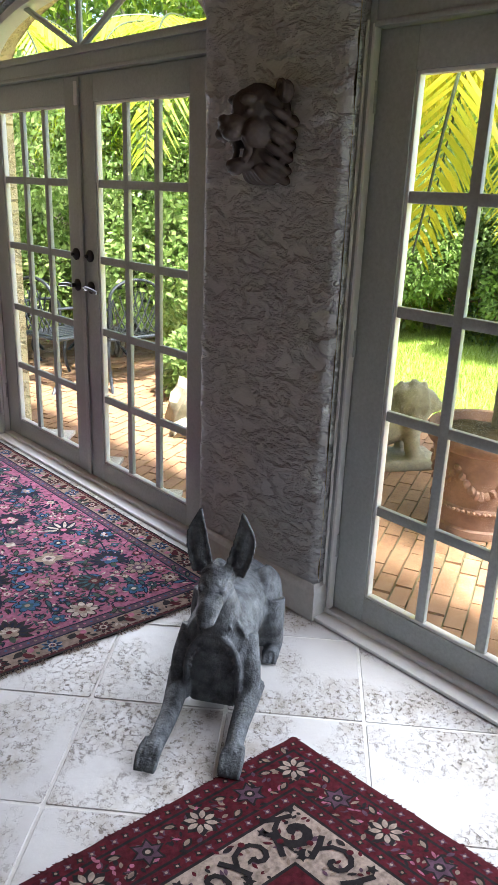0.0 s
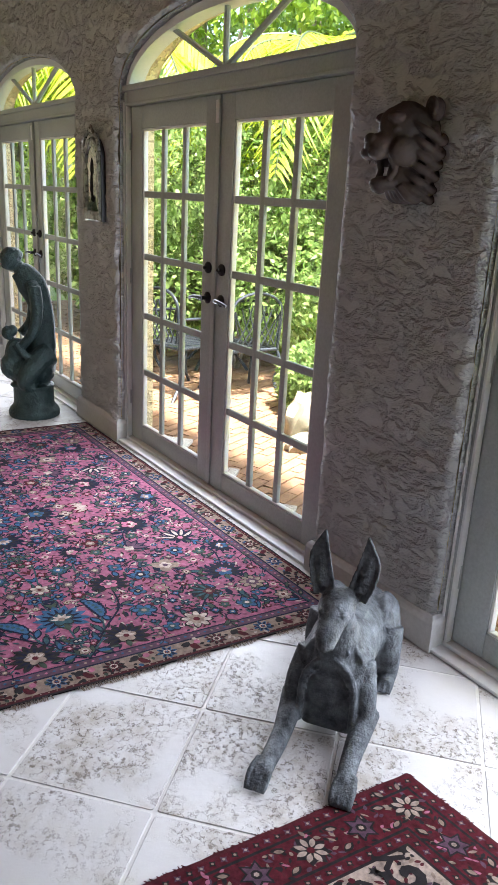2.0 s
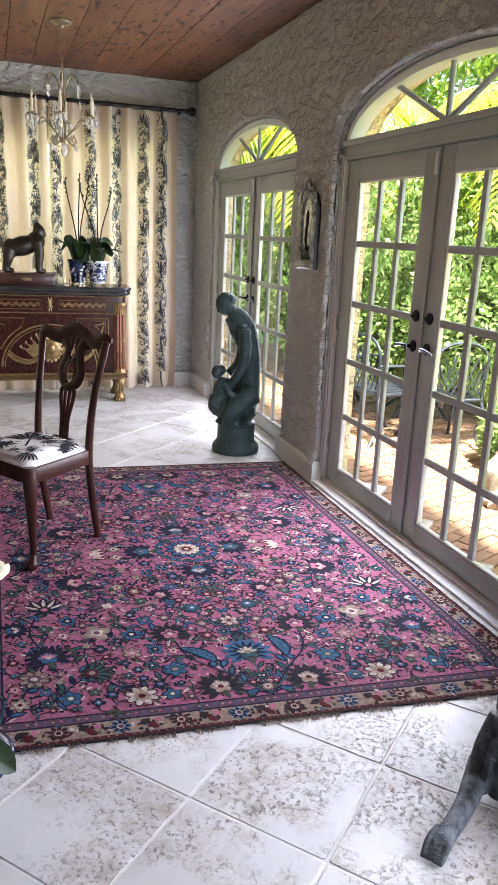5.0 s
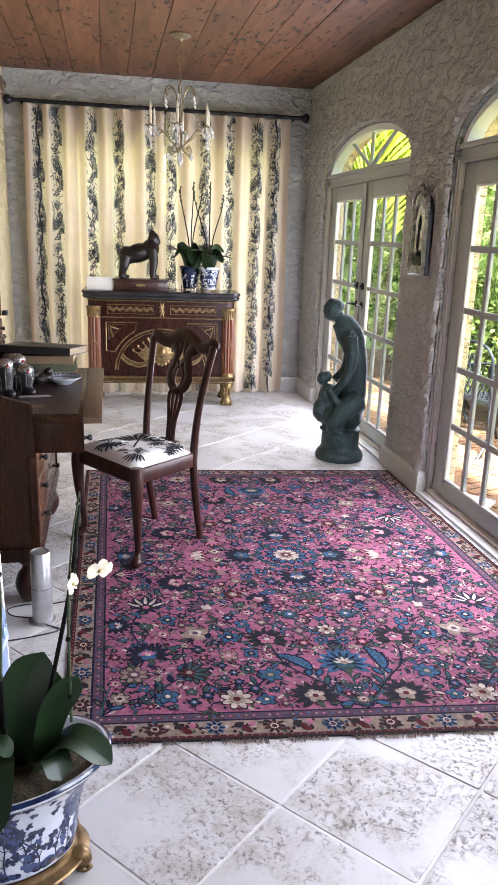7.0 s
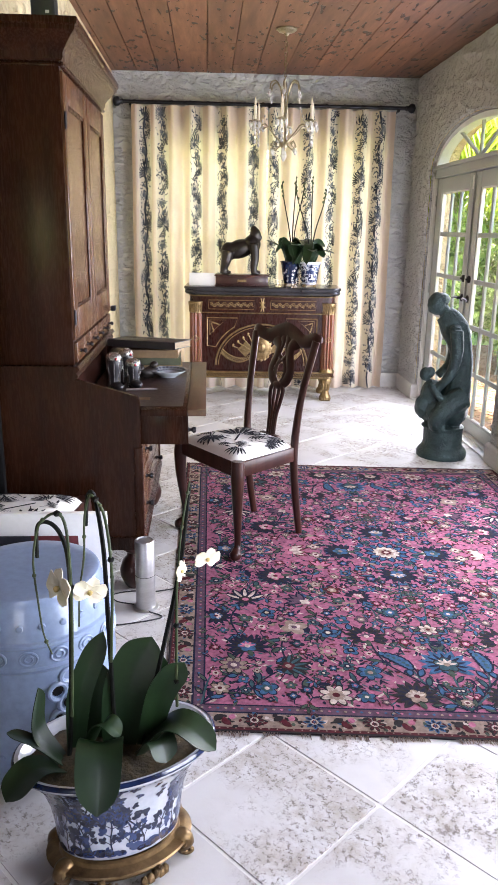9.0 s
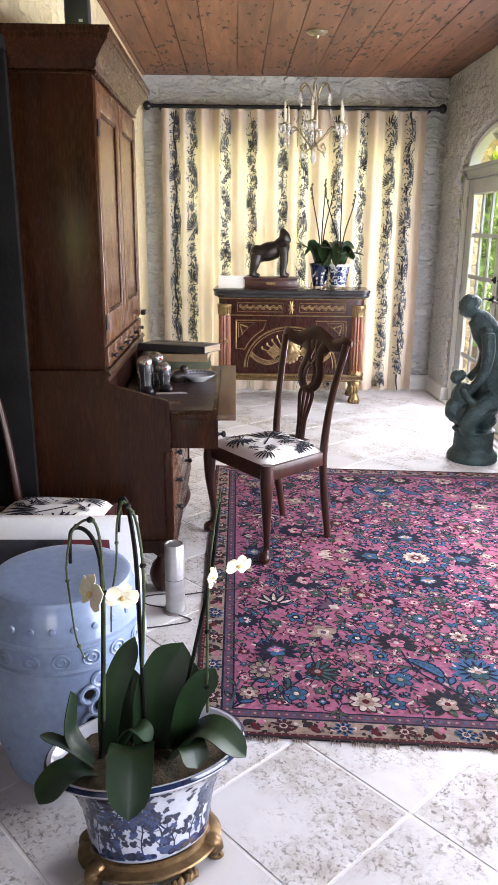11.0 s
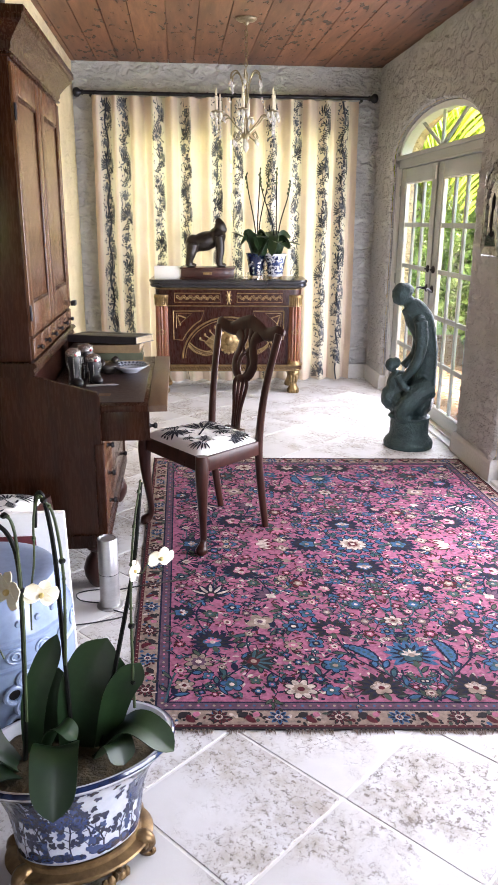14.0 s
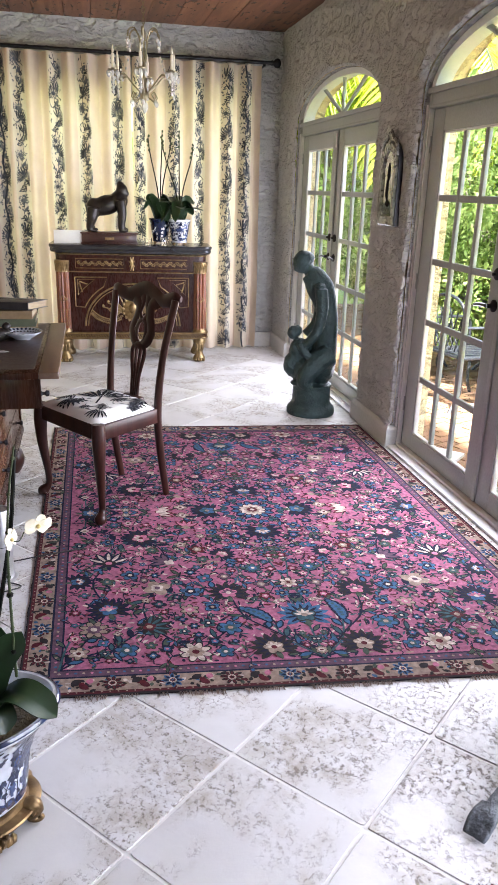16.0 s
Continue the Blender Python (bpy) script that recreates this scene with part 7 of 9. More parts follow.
        # lion paw feet in front, plain behind
        for yy, sc in ((-d + 0.045, 1.0), (d - 0.06, 0.9)):
            part("foot", turned([(0, 0), (0.052, 0.0), (0.058, 0.012), (0.054, 0.035), (0.040, 0.060), (0.030, 0.095), (0.040, 0.135), (0.055, 0.170), (0.058, 0.190), (0.050, 0.207), (0, 0.207)], 20, cx=cx, cy=yy), M_GILT, root, "cast gilt bronze foot")
            if sc == 1.0:
                bm = bmesh.new()
                for t in range(4):
                    blob(bm, (cx - 0.036 + t * 0.024, yy - 0.050, 0.018), (0.013, 0.022, 0.018), 0.1, 2)
                part("paw", bm, M_GILT, root, "gilt lion paw")
                bm = bmesh.new()
                for t in range(3):
                    blob(bm, (cx - 0.025 + t * 0.025, yy - 0.040, 0.14), (0.014, 0.012, 0.045), 0.2, 2)
                part("acanthus_leaf", bm, M_GILT, root, "gilt leaf on the foot")
    fy = -d + 0.004     # frieze face
    # frieze tablets of gilt flowers
    for x0, x1 in ((-0.485, -0.075), (0.075, 0.485)):
        bm = bmesh.new()
        tube(bm, [(x0, fy, 0.835), (x1, fy, 0.835), (x1, fy, 0.915), (x0, fy, 0.915), (x0, fy, 0.835)], 0.004, 5)
        n = 13
        for k in range(n):
            x = x0 + 0.025 + (x1 - x0 - 0.05) * k / (n - 1)
            z = 0.875 + 0.008 * (-1) ** k
            for a in range(5):
                blob(bm, (x + 0.011 * math.cos(a * 1.256), fy - 0.002, z + 0.011 * math.sin(a * 1.256)), (0.0065, 0.004, 0.0065), 0, 1)
            tube(bm, [(x, fy, z), (x + 0.016, fy - 0.001, 0.875 - 0.018 * (-1) ** k), (x + 0.028, fy, 0.875)], 0.0028, 5)
        part("gilt_frieze_mount", bm, M_GILT, root, "gilt flower garland mount")
    bm = bmesh.new()
    for a in range(8):
        an = math.pi / 4 * a + math.pi / 8
        tube(bm, [(0, fy - 0.003, 0.876), (0.035 * math.cos(an) * (1.0 if abs(math.cos(an)) < 0.7 else 0.8), fy - 0.002, 0.876 + 0.065 * math.sin(an))], [0.008, 0.005], 6)
    blob(bm, (0, fy - 0.004, 0.876), (0.014, 0.008, 0.014), 0, 2)
    part("gilt_bow", bm, M_GILT, root, "gilt crossed bow mount")
    py = -d + 0.018
    # door panel: arch, spandrels, trophy
    bm = bmesh.new()
    arch = [(0.42 * math.cos(math.pi * k / 32), py, 0.325 + 0.375 * math.sin(math.pi * k / 32)) for k in range(33)]
    tube(bm, arch, 0.0085, 7)
    tube(bm, [(0.395 * math.cos(math.pi * k / 32), py, 0.325 + 0.350 * math.sin(math.pi * k / 32)) for k in range(33)], 0.004, 6)
    part("gilt_arch", bm, M_GILT, root, "gilt arch moulding on the front")
    for s in (-1, 1):
        bm = bmesh.new()
        tri = [(s * 0.50, py, 0.755), (s * 0.22, py, 0.755)] + [(s * (0.455 * math.cos(math.pi * k / 32)), py, 0.335 + 0.405 * math.sin(math.pi * k / 32)) for k in range(10, 3, -1)] + [(s * 0.50, py, 0.50), (s * 0.50, py, 0.755)]
        tube(bm, tri, 0.006, 6)
        tri2 = [(s * 0.475, py, 0.735), (s * 0.33, py, 0.735), (s * 0.42, py, 0.66), (s * 0.475, py, 0.60), (s * 0.475, py, 0.735)]
        tube(bm, tri2, 0.003, 5)
        for k in range(6):
            blob(bm, (s * (0.455 - 0.012 * k), py, 0.715 - 0.004 * k), (0.008, 0.004, 0.008), 0.2, 1)
            blob(bm, (s * (0.460 - 0.004 * k), py, 0.70 - 0.014 * k), (0.008, 0.004, 0.008), 0.2, 1)
        part("gilt_spandrel", bm, M_GILT, root, "gilt corner spandrel")
        # laurel spray
        bm = bmesh.new()
        st = curve_pts([(s * 0.10, py, 0.40), (s * 0.20, py - 0.003, 0.37), (s * 0.30, py, 0.40), (s * 0.36, py, 0.45)], 20)
        tube(bm, st, 0.0035, 5)
        for k, p in enumerate(st):
            for q in (-1, 1):
                blob(bm, (p.x + 0.012 * q * 0.4, p.y - 0.002, p.z + 0.016 * q), (0.007, 0.004, 0.013), 0, 1, m=Matrix.Rotation(0.7 * q * s, 3, 'Y'))
        part("gilt_spray", bm, M_GILT, root, "gilt laurel spray")
        bm = bmesh.new()
        for k in range(4):
            tube(bm, [(s * 0.03, py - 0.004, 0.42), (s * (0.12 + 0.045 * k), py - 0.002, 0.60 - 0.035 * k)], [0.004, 0.0055], 6)
            blob(bm, (s * (0.125 + 0.045 * k), py - 0.003, 0.61 - 0.035 * k), (0.012, 0.006, 0.018), 0.1, 1)
        bmesh.ops.create_circle(bm, cap_ends=True, segments=4, radius=0.07, matrix=Matrix.Translation((s * 0.15, py - 0.002, 0.47)) @ Matrix.Rotation(radians(90), 4, 'X'))
        part("gilt_trophy", bm, M_GILT, root, "gilt military trophy mount")
    bm = bmesh.new()
    blob(bm, (0.0, py - 0.006, 0.48), (0.085, 0.020, 0.11), 0.15, 3)
    for k in range(16):
        a = 2 * math.pi * k / 16
        blob(bm, (0.082 * math.cos(a), py - 0.008, 0.48 + 0.105 * math.sin(a)), (0.018, 0.012, 0.018), 0.2, 1)
    blob(bm, (0, py - 0.026, 0.49), (0.038, 0.020, 0.050), 0.1, 2)
    part("gilt_mask", bm, M_GILT, root, "gilt shield with a raised boss")


commode()
TOPZ = 1.037

# gorilla bronze on its plinth
bm = bmesh.new()
box(bm, -0.245, 0.245, -0.105, 0.105, 0.0, 0.012, 0.004)
box(bm, -0.235, 0.235, -0.095, 0.095, 0.012, 0.085, 0.004)
box(bm, -0.248, 0.248, -0.108, 0.108, 0.085, 0.100, 0.005)
gp = empty("statue_plinth", pose(0.205, 7.16, TOPZ, 0, 0, -3), "reddish wooden plinth on the black marble top", "plinth")
part("block", bm, surface("plinth_wood", (0.022, 0.006, 0.005), (0.055, 0.014, 0.011), 0.35, scale=6, coat=0.3), gp)
part("name_plate", boxed(-0.04, 0.04, -0.0975, -0.0945, 0.036, 0.058, bevel=0.001), M_GILT, gp, "small brass plate")
bm = bmesh.new()
blob(bm, (-0.02, 0, 0.225), (0.14, 0.085, 0.085), 0.05, 3, m=Matrix.Rotation(radians(-16), 3, 'Y'))
blob(bm, (-0.125, 0, 0.20), (0.075, 0.08, 0.085), 0.05, 3)
blob(bm, (0.085, 0, 0.265), (0.080, 0.085, 0.085), 0.05, 3)
blob(bm, (0.115, 0, 0.345), (0.052, 0.048, 0.066), 0.05, 3)
blob(bm, (0.100, 0, 0.395), (0.032, 0.028, 0.036), 0.0, 2)
blob(bm, (0.152, 0, 0.325), (0.026, 0.030, 0.028), 0.0, 2)
for s in (-1, 1):
    tube(bm, curve_pts([(0.10, s * 0.070, 0.27), (0.115, s * 0.085, 0.16), (0.105, s * 0.080, 0.06), (0.115, s * 0.080, 0.012)], 16), lerp_list([0.046, 0.040, 0.034, 0.030, 0.030], 17), 12)
    blob(bm, (0.135, s * 0.080, 0.018), (0.035, 0.024, 0.018), 0.1, 2)
    tube(bm, curve_pts([(-0.13, s * 0.060, 0.20), (-0.145, s * 0.075, 0.12), (-0.165, s * 0.070, 0.05), (-0.160, s * 0.070, 0.012)], 16), lerp_list([0.055, 0.048, 0.036, 0.030, 0.030], 17), 12)
    blob(bm, (-0.138, s * 0.070, 0.016), (0.042, 0.024, 0.016), 0.1, 2)
g = thing("gorilla_statue", bm, M_BLACKBRONZE, "black bronze ape statue standing on a plinth", "statue", at=pose(0.205, 7.16, TOPZ + 0.098, 0, 0, -3))
blend(g, 0.007, 6)

# white card, tumblers
cd = empty("white_card", pose(-0.155, 7.10, TOPZ, -6, 0, -2), "plain white card propped on the marble top", "card")
part("sheet", boxed(-0.118, 0.118, -0.002, 0.002, 0.0, 0.112, bevel=0.001), M_PAPER, cd)
part("back_stay", boxed(-0.04, 0.04, 0.003, 0.035, 0.0, 0.004), M_PAPER, cd)


def tumbler(x, y, h=0.075, r=0.032):
    tagged(part("glass_tumbler", turned([(0, 0.0), (r * 0.85, 0.0), (r, h), (r - 0.003, h), (r * 0.8, 0.010), (0, 0.010)], 24), M_CRYSTAL, at=pose(x, y, TOPZ)), "small clear glass tumbler on the marble top", "glass", "tumblers")


tumbler(0.535, 7.06, 0.060, 0.034)
tumbler(0.665, 6.99)


def small_orchid(x, y, seed, label_pot, dark):
    rnd = random.Random(seed)
    prof = [(0.052, 0.018), (0.060, 0.020), (0.066, 0.06), (0.076, 0.12), (0.088, 0.178), (0.094, 0.184), (0.094, 0.190), (0.086, 0.190)]

    def r_at(z):
        return 0.060 + (0.088 - 0.060) * max(0, (z - 0.02)) / 0.158 - 0.002 * math.sin((z - 0.02) / 0.158 * 3.14)
    root = empty("porcelain_flowerpot", pose(x, y, TOPZ) @ Matrix.Diagonal((1.08, 1.08, 1.16, 1)), label_pot, "flowerpot", "flowerpots")
    part("bowl", turned([(0, 0.018)] + prof + [(0.080, 0.17), (0, 0.168)], 36), M_COBALT if dark else M_BW, root)
    if not dark:
        painted_pot(root, prof, 1.0, r_at, 0.035, 0.172, seed, 0.8)
    else:
        mo = Motifs()
        for k in range(60):
            mo.flower((rnd.uniform(0, 0.46), rnd.uniform(0.035, 0.165)), rnd.uniform(0.006, 0.011), 5, (0, 0, 0, 0), rnd.random(), 1)

        def pl(s, z, h):
            a = s / 0.0735
            r = r_at(z) + 0.001 + h
            return (r * math.cos(a), r * math.sin(a), z)
        part("painted_pattern", mo.mesh("painted_pattern", pl, [M_BW], 0.0001, 0.0006), None, root, "white painted flowers")["kind"] = "stuff"
    for k in range(4):
        a = math.pi / 4 + k * math.pi / 2
        bm = bmesh.new()
        tube(bm, [(0.05 * math.cos(a), 0.05 * math.sin(a), 0.022), (0.062 * math.cos(a), 0.062 * math.sin(a), 0.012), (0.066 * math.cos(a), 0.066 * math.sin(a), 0.0)], [0.008, 0.006, 0.007], 7)
        part("gilt_foot", bm, M_GILT, root)
    part("moss", turned([(0, 0.178), (0.05, 0.180), (0.082, 0.172)], 20), M_MOSS, root)
    pl2 = empty("orchid", pose(x, y, TOPZ) @ Matrix.Diagonal((1.08, 1.08, 1.16, 1)), "orchid with dark green leaves and budded stems in a porcelain pot", "plant", "small orchids")
    for k in range(11):
        a = rnd.random() * 6.28 if k > 3 else (-2.6, -0.5, -1.6, -1.1)[k]
        ln = rnd.uniform(0.15, 0.22)
        bm = bmesh.new()
        strap_leaf(bm, (0.02 * math.cos(a), 0.02 * math.sin(a), 0.178), [(0.45 * ln * math.cos(a), 0.45 * ln * math.sin(a), 0.178 + rnd.uniform(0.09, 0.17)), (ln * math.cos(a), ln * math.sin(a), 0.178 + rnd.uniform(-0.04, 0.20))], 0.038, 12)
        part("leaf", bm, M_LEAF, pl2)
    for k in range(3):
        lean = rnd.uniform(-0.12, 0.12)
        h = rnd.uniform(0.52, 0.64)
        bm = bmesh.new()
        p = curve_pts([(0.01, 0, 0.178), (lean * 0.3, 0, 0.178 + h * 0.4), (lean, 0, 0.178 + h * 0.8), (lean * 1.2, 0.0, 0.178 + h)], 24)
        tube(bm, p, lerp_list([0.006, 0.005, 0.0035], len(p)), 6)
        part("stem", bm, M_STAKE, pl2)
        for q in (0.72, 0.80, 0.88, 0.95, 1.0):
            b = bmesh.new()
            c = p[min(len(p) - 1, int(q * (len(p) - 1)))]
            blob(b, (c.x + rnd.uniform(-0.008, 0.008), c.y, c.z), (0.011 * (1.5 - q * 0.7), 0.011 * (1.5 - q * 0.7), 0.013 * (1.5 - q * 0.7)), 0.2, 1)
            part("bud", b, M_STEM, pl2, "green flower bud")


small_orchid(0.655, 7.20, 4, "dark blue porcelain pot with white flowers on gilt feet", True)
small_orchid(0.815, 7.10, 9, "blue and white porcelain pot on gilt feet on the marble top", False)

# ---------- chandelier ----------
M_AGED = surface("aged_silver_gilt", (0.16, 0.13, 0.075), (0.38, 0.33, 0.22), 0.38, 0.85, scale=20, bump=0.2)
M_CANDLE = surface("ivory_candle_sleeve", (0.66, 0.60, 0.46), (0.76, 0.70, 0.56), 0.5, scale=10)


def chandelier():
    root = empty("chandelier", pose(0.445, 6.04, 0.0), "small aged metal chandelier with candle sleeves and crystal drops", "chandelier")
    part("canopy", turned([(0, CZ), (0.075, CZ), (0.075, CZ - 0.008), (0.060, CZ - 0.020), (0.022, CZ - 0.030), (0.012, CZ - 0.045), (0, CZ - 0.045)], 26), M_AGED, root)
    z = CZ - 0.045
    k = 0
    while z > 2.57:
        bm = bmesh.new()
        ring = [Vector(((0.010 * math.cos(t)) if k % 2 else 0, 0 if k % 2 else 0.010 * math.cos(t), z - 0.020 + 0.021 * math.sin(t))) for t in [q * math.pi / 7 for q in range(15)]]
        tube(bm, ring, 0.0028, 5, cap=False)
        part("chain_link", bm, M_AGED, root)
        z -= 0.032
        k += 1
    part("stem", turned([(0, 2.09), (0.010, 2.095), (0.030, 2.115), (0.034, 2.135), (0.020, 2.16), (0.010, 2.18), (0.008, 2.30), (0.014, 2.32), (0.008, 2.34), (0.007, 2.50), (0.014, 2.52), (0.006, 2.55), (0, 2.565)], 16), M_AGED, root)

    def drop(p, s, parent=root):
        bm = bmesh.new()
        lathe(bm, [(0, 0), (s * 0.5, -s * 0.3), (s * 0.7, -s * 1.1), (s * 0.42, -s * 1.8), (0, -s * 2.3)], 6, cx=p[0], cy=p[1])
        for v in bm.verts:
            v.co.z += p[2]
        part("crystal_drop", bm, M_DROP, parent, smooth=False)
    for i in range(6):
        a = math.pi / 3 * i + 0.35
        ca, sa = math.cos(a), math.sin(a)
        bm = bmesh.new()
        p = curve_pts([(0.020 * ca, 0.020 * sa, 2.14), (0.09 * ca, 0.09 * sa, 2.20), (0.15 * ca, 0.15 * sa, 2.255), (0.205 * ca, 0.205 * sa, 2.235), (0.230 * ca, 0.230 * sa, 2.262)], 24)
        tube(bm, p, 0.0055, 7)
        arm = part("arm", bm, M_AGED, root)
        bm = bmesh.new()
        tube(bm, [(c * ca, c * sa, 2.12 + d) for c, d in ((0.03, 0), (0.075, -0.03), (0.10, 0.0), (0.085, 0.030), (0.060, 0.015), (0.072, -0.002))], 0.0045, 6)
        part("lower_scroll", bm, M_AGED, arm)
        bm = bmesh.new()
        p = curve_pts([(0.012 * ca, 0.012 * sa, 2.34), (0.03 * ca, 0.03 * sa, 2.48), (0.07 * ca, 0.07 * sa, 2.545), (0.11 * ca, 0.11 * sa, 2.53), (0.118 * ca, 0.118 * sa, 2.49)], 20)
        tube(bm, p, 0.0060, 6)
        part("upper_scroll", bm, M_AGED, arm)
        part("bobeche", turned([(0, 2.262), (0.012, 2.263), (0.036, 2.272), (0.038, 2.276), (0.012, 2.270), (0.012, 2.285), (0, 2.285)], 16, cx=0.230 * ca, cy=0.230 * sa), M_AGED, arm)
        part("candle_sleeve", turned([(0, 2.283), (0.0105, 2.283), (0.0105, 2.375), (0, 2.377)], 12, cx=0.230 * ca, cy=0.230 * sa), M_CANDLE, arm, "ivory candle sleeve")
        part("bulb", turned([(0, 2.377), (0.006, 2.380), (0.009, 2.395), (0.004, 2.420), (0, 2.432)], 10, cx=0.230 * ca, cy=0.230 * sa), M_CANDLE, arm, "unlit flame-shaped bulb")
        for k in range(6):
            b = a + k * math.pi / 3
            drop((0.230 * ca + 0.036 * math.cos(b), 0.230 * sa + 0.036 * math.sin(b), 2.270), 0.020, arm)
        for k in range(4):
            drop((0.230 * ca, 0.230 * sa, 2.24 - 0.03 * k), 0.014, arm)
        drop((0.118 * ca, 0.118 * sa, 2.485), 0.020, arm)
        drop((0.118 * ca, 0.118 * sa, 2.440), 0.014, arm)
        drop((0.095 * ca, 0.095 * sa, 2.10), 0.020, arm)
        for k in range(5):
            t = (k + 1) / 6
            drop(((0.118 + 0.112 * t) * ca, (0.118 + 0.112 * t) * sa, 2.44 - 0.62 * t * (1 - t) * 0.5 - 0.15 * t), 0.010, arm)
    drop((0, 0, 2.09), 0.035)


chandelier()

# ---------- wall mirror on the middle pier ----------


def wall_mirror():
    root = empty("wall_mirror", pose(WX - 0.012, 4.75, 1.594), "small venetian wall mirror with an arched crest and dark silver frame", "mirror")

    def plate(pts, x0, x1):
        bm = bmesh.new()
        a = [bm.verts.new((x0, y, z)) for y, z in pts]
        b = [bm.verts.new((x1, y, z)) for y, z in pts]
        bm.faces.new(a)
        bm.faces.new(b)
        for k in range(len(pts)):
            bm.faces.new((a[k], a[(k + 1) % len(pts)], b[(k + 1) % len(pts)], b[k]))
        return bm
    out = [(-0.125, -0.25), (0.125, -0.25), (0.125, 0.10)] + [(0.125 * math.cos(math.pi * k / 12), 0.10 + 0.13 * math.sin(math.pi * k / 12)) for k in range(1, 12)] + [(-0.125, 0.10)]
    part("backboard", plate(out, 0.010, -0.018), M_BLACKPLASTIC, root, "dark mirror backboard")
    inn = [(y * 0.62, z * 0.76 + 0.0) for y, z in out]
    part("mirror_plate", plate(inn, -0.019, -0.023), M_MIRROR, root, "aged mirror glass")
    for i in range(len(out)):
        p, q = Vector(out[i]), Vector(out[(i + 1) % len(out)])
        pi, qi = Vector(inn[i]), Vector(inn[(i + 1) % len(inn)])
        c = (p + q + pi + qi) / 4
        f = bmesh.new()
        a = [f.verts.new((-0.022, *v)) for v in (p, q, qi, pi)]
        b = [f.verts.new((-0.034, *(c + (v - c) * 0.72))) for v in (p, q, qi, pi)]
        f.faces.new(b)
        for k in range(4):
            f.faces.new((a[k], a[(k + 1) % 4], b[(k + 1) % 4], b[k]))
        part("bevelled_strip", f, M_SILVER, root, "bevelled silvered glass strip")
    bm = bmesh.new()
    for s in (-1, 1):
        tube(bm, curve_pts([(-0.028, s * 0.115, 0.15), (-0.030, s * 0.10, 0.215), (-0.030, s * 0.05, 0.245), (-0.030, s * 0.012, 0.275)], 14), 0.011, 7)
        blob(bm, (-0.028, s * 0.118, 0.13), (0.010, 0.014, 0.018), 0.2, 2)
        blob(bm, (-0.028, s * 0.075, 0.235), (0.010, 0.016, 0.016), 0.2, 2)
    blob(bm, (-0.028, 0, 0.268), (0.012, 0.022, 0.030), 0.2, 2)
    part("crest", bm, M_SILVER, root, "scrolled silver crest")
    bm = bmesh.new()
    tube(bm, [(-0.0245, 0.0, -0.13), (-0.0245, 0.0, 0.11)], 0.003, 5)
    blob(bm, (-0.0245, 0.0, 0.06), (0.003, 0.022, 0.05), 0.3, 2)
    blob(bm, (-0.0245, 0.01, -0.04), (0.003, 0.020, 0.07), 0.3, 2)
    blob(bm, (-0.0245, -0.01, -0.12), (0.003, 0.032, 0.02), 0.3, 2)
    part("etched_ornament", bm, M_BLACKSTONE, root, "dark etched ornament")


wall_mirror()

# ---------- sculpted figures ----------


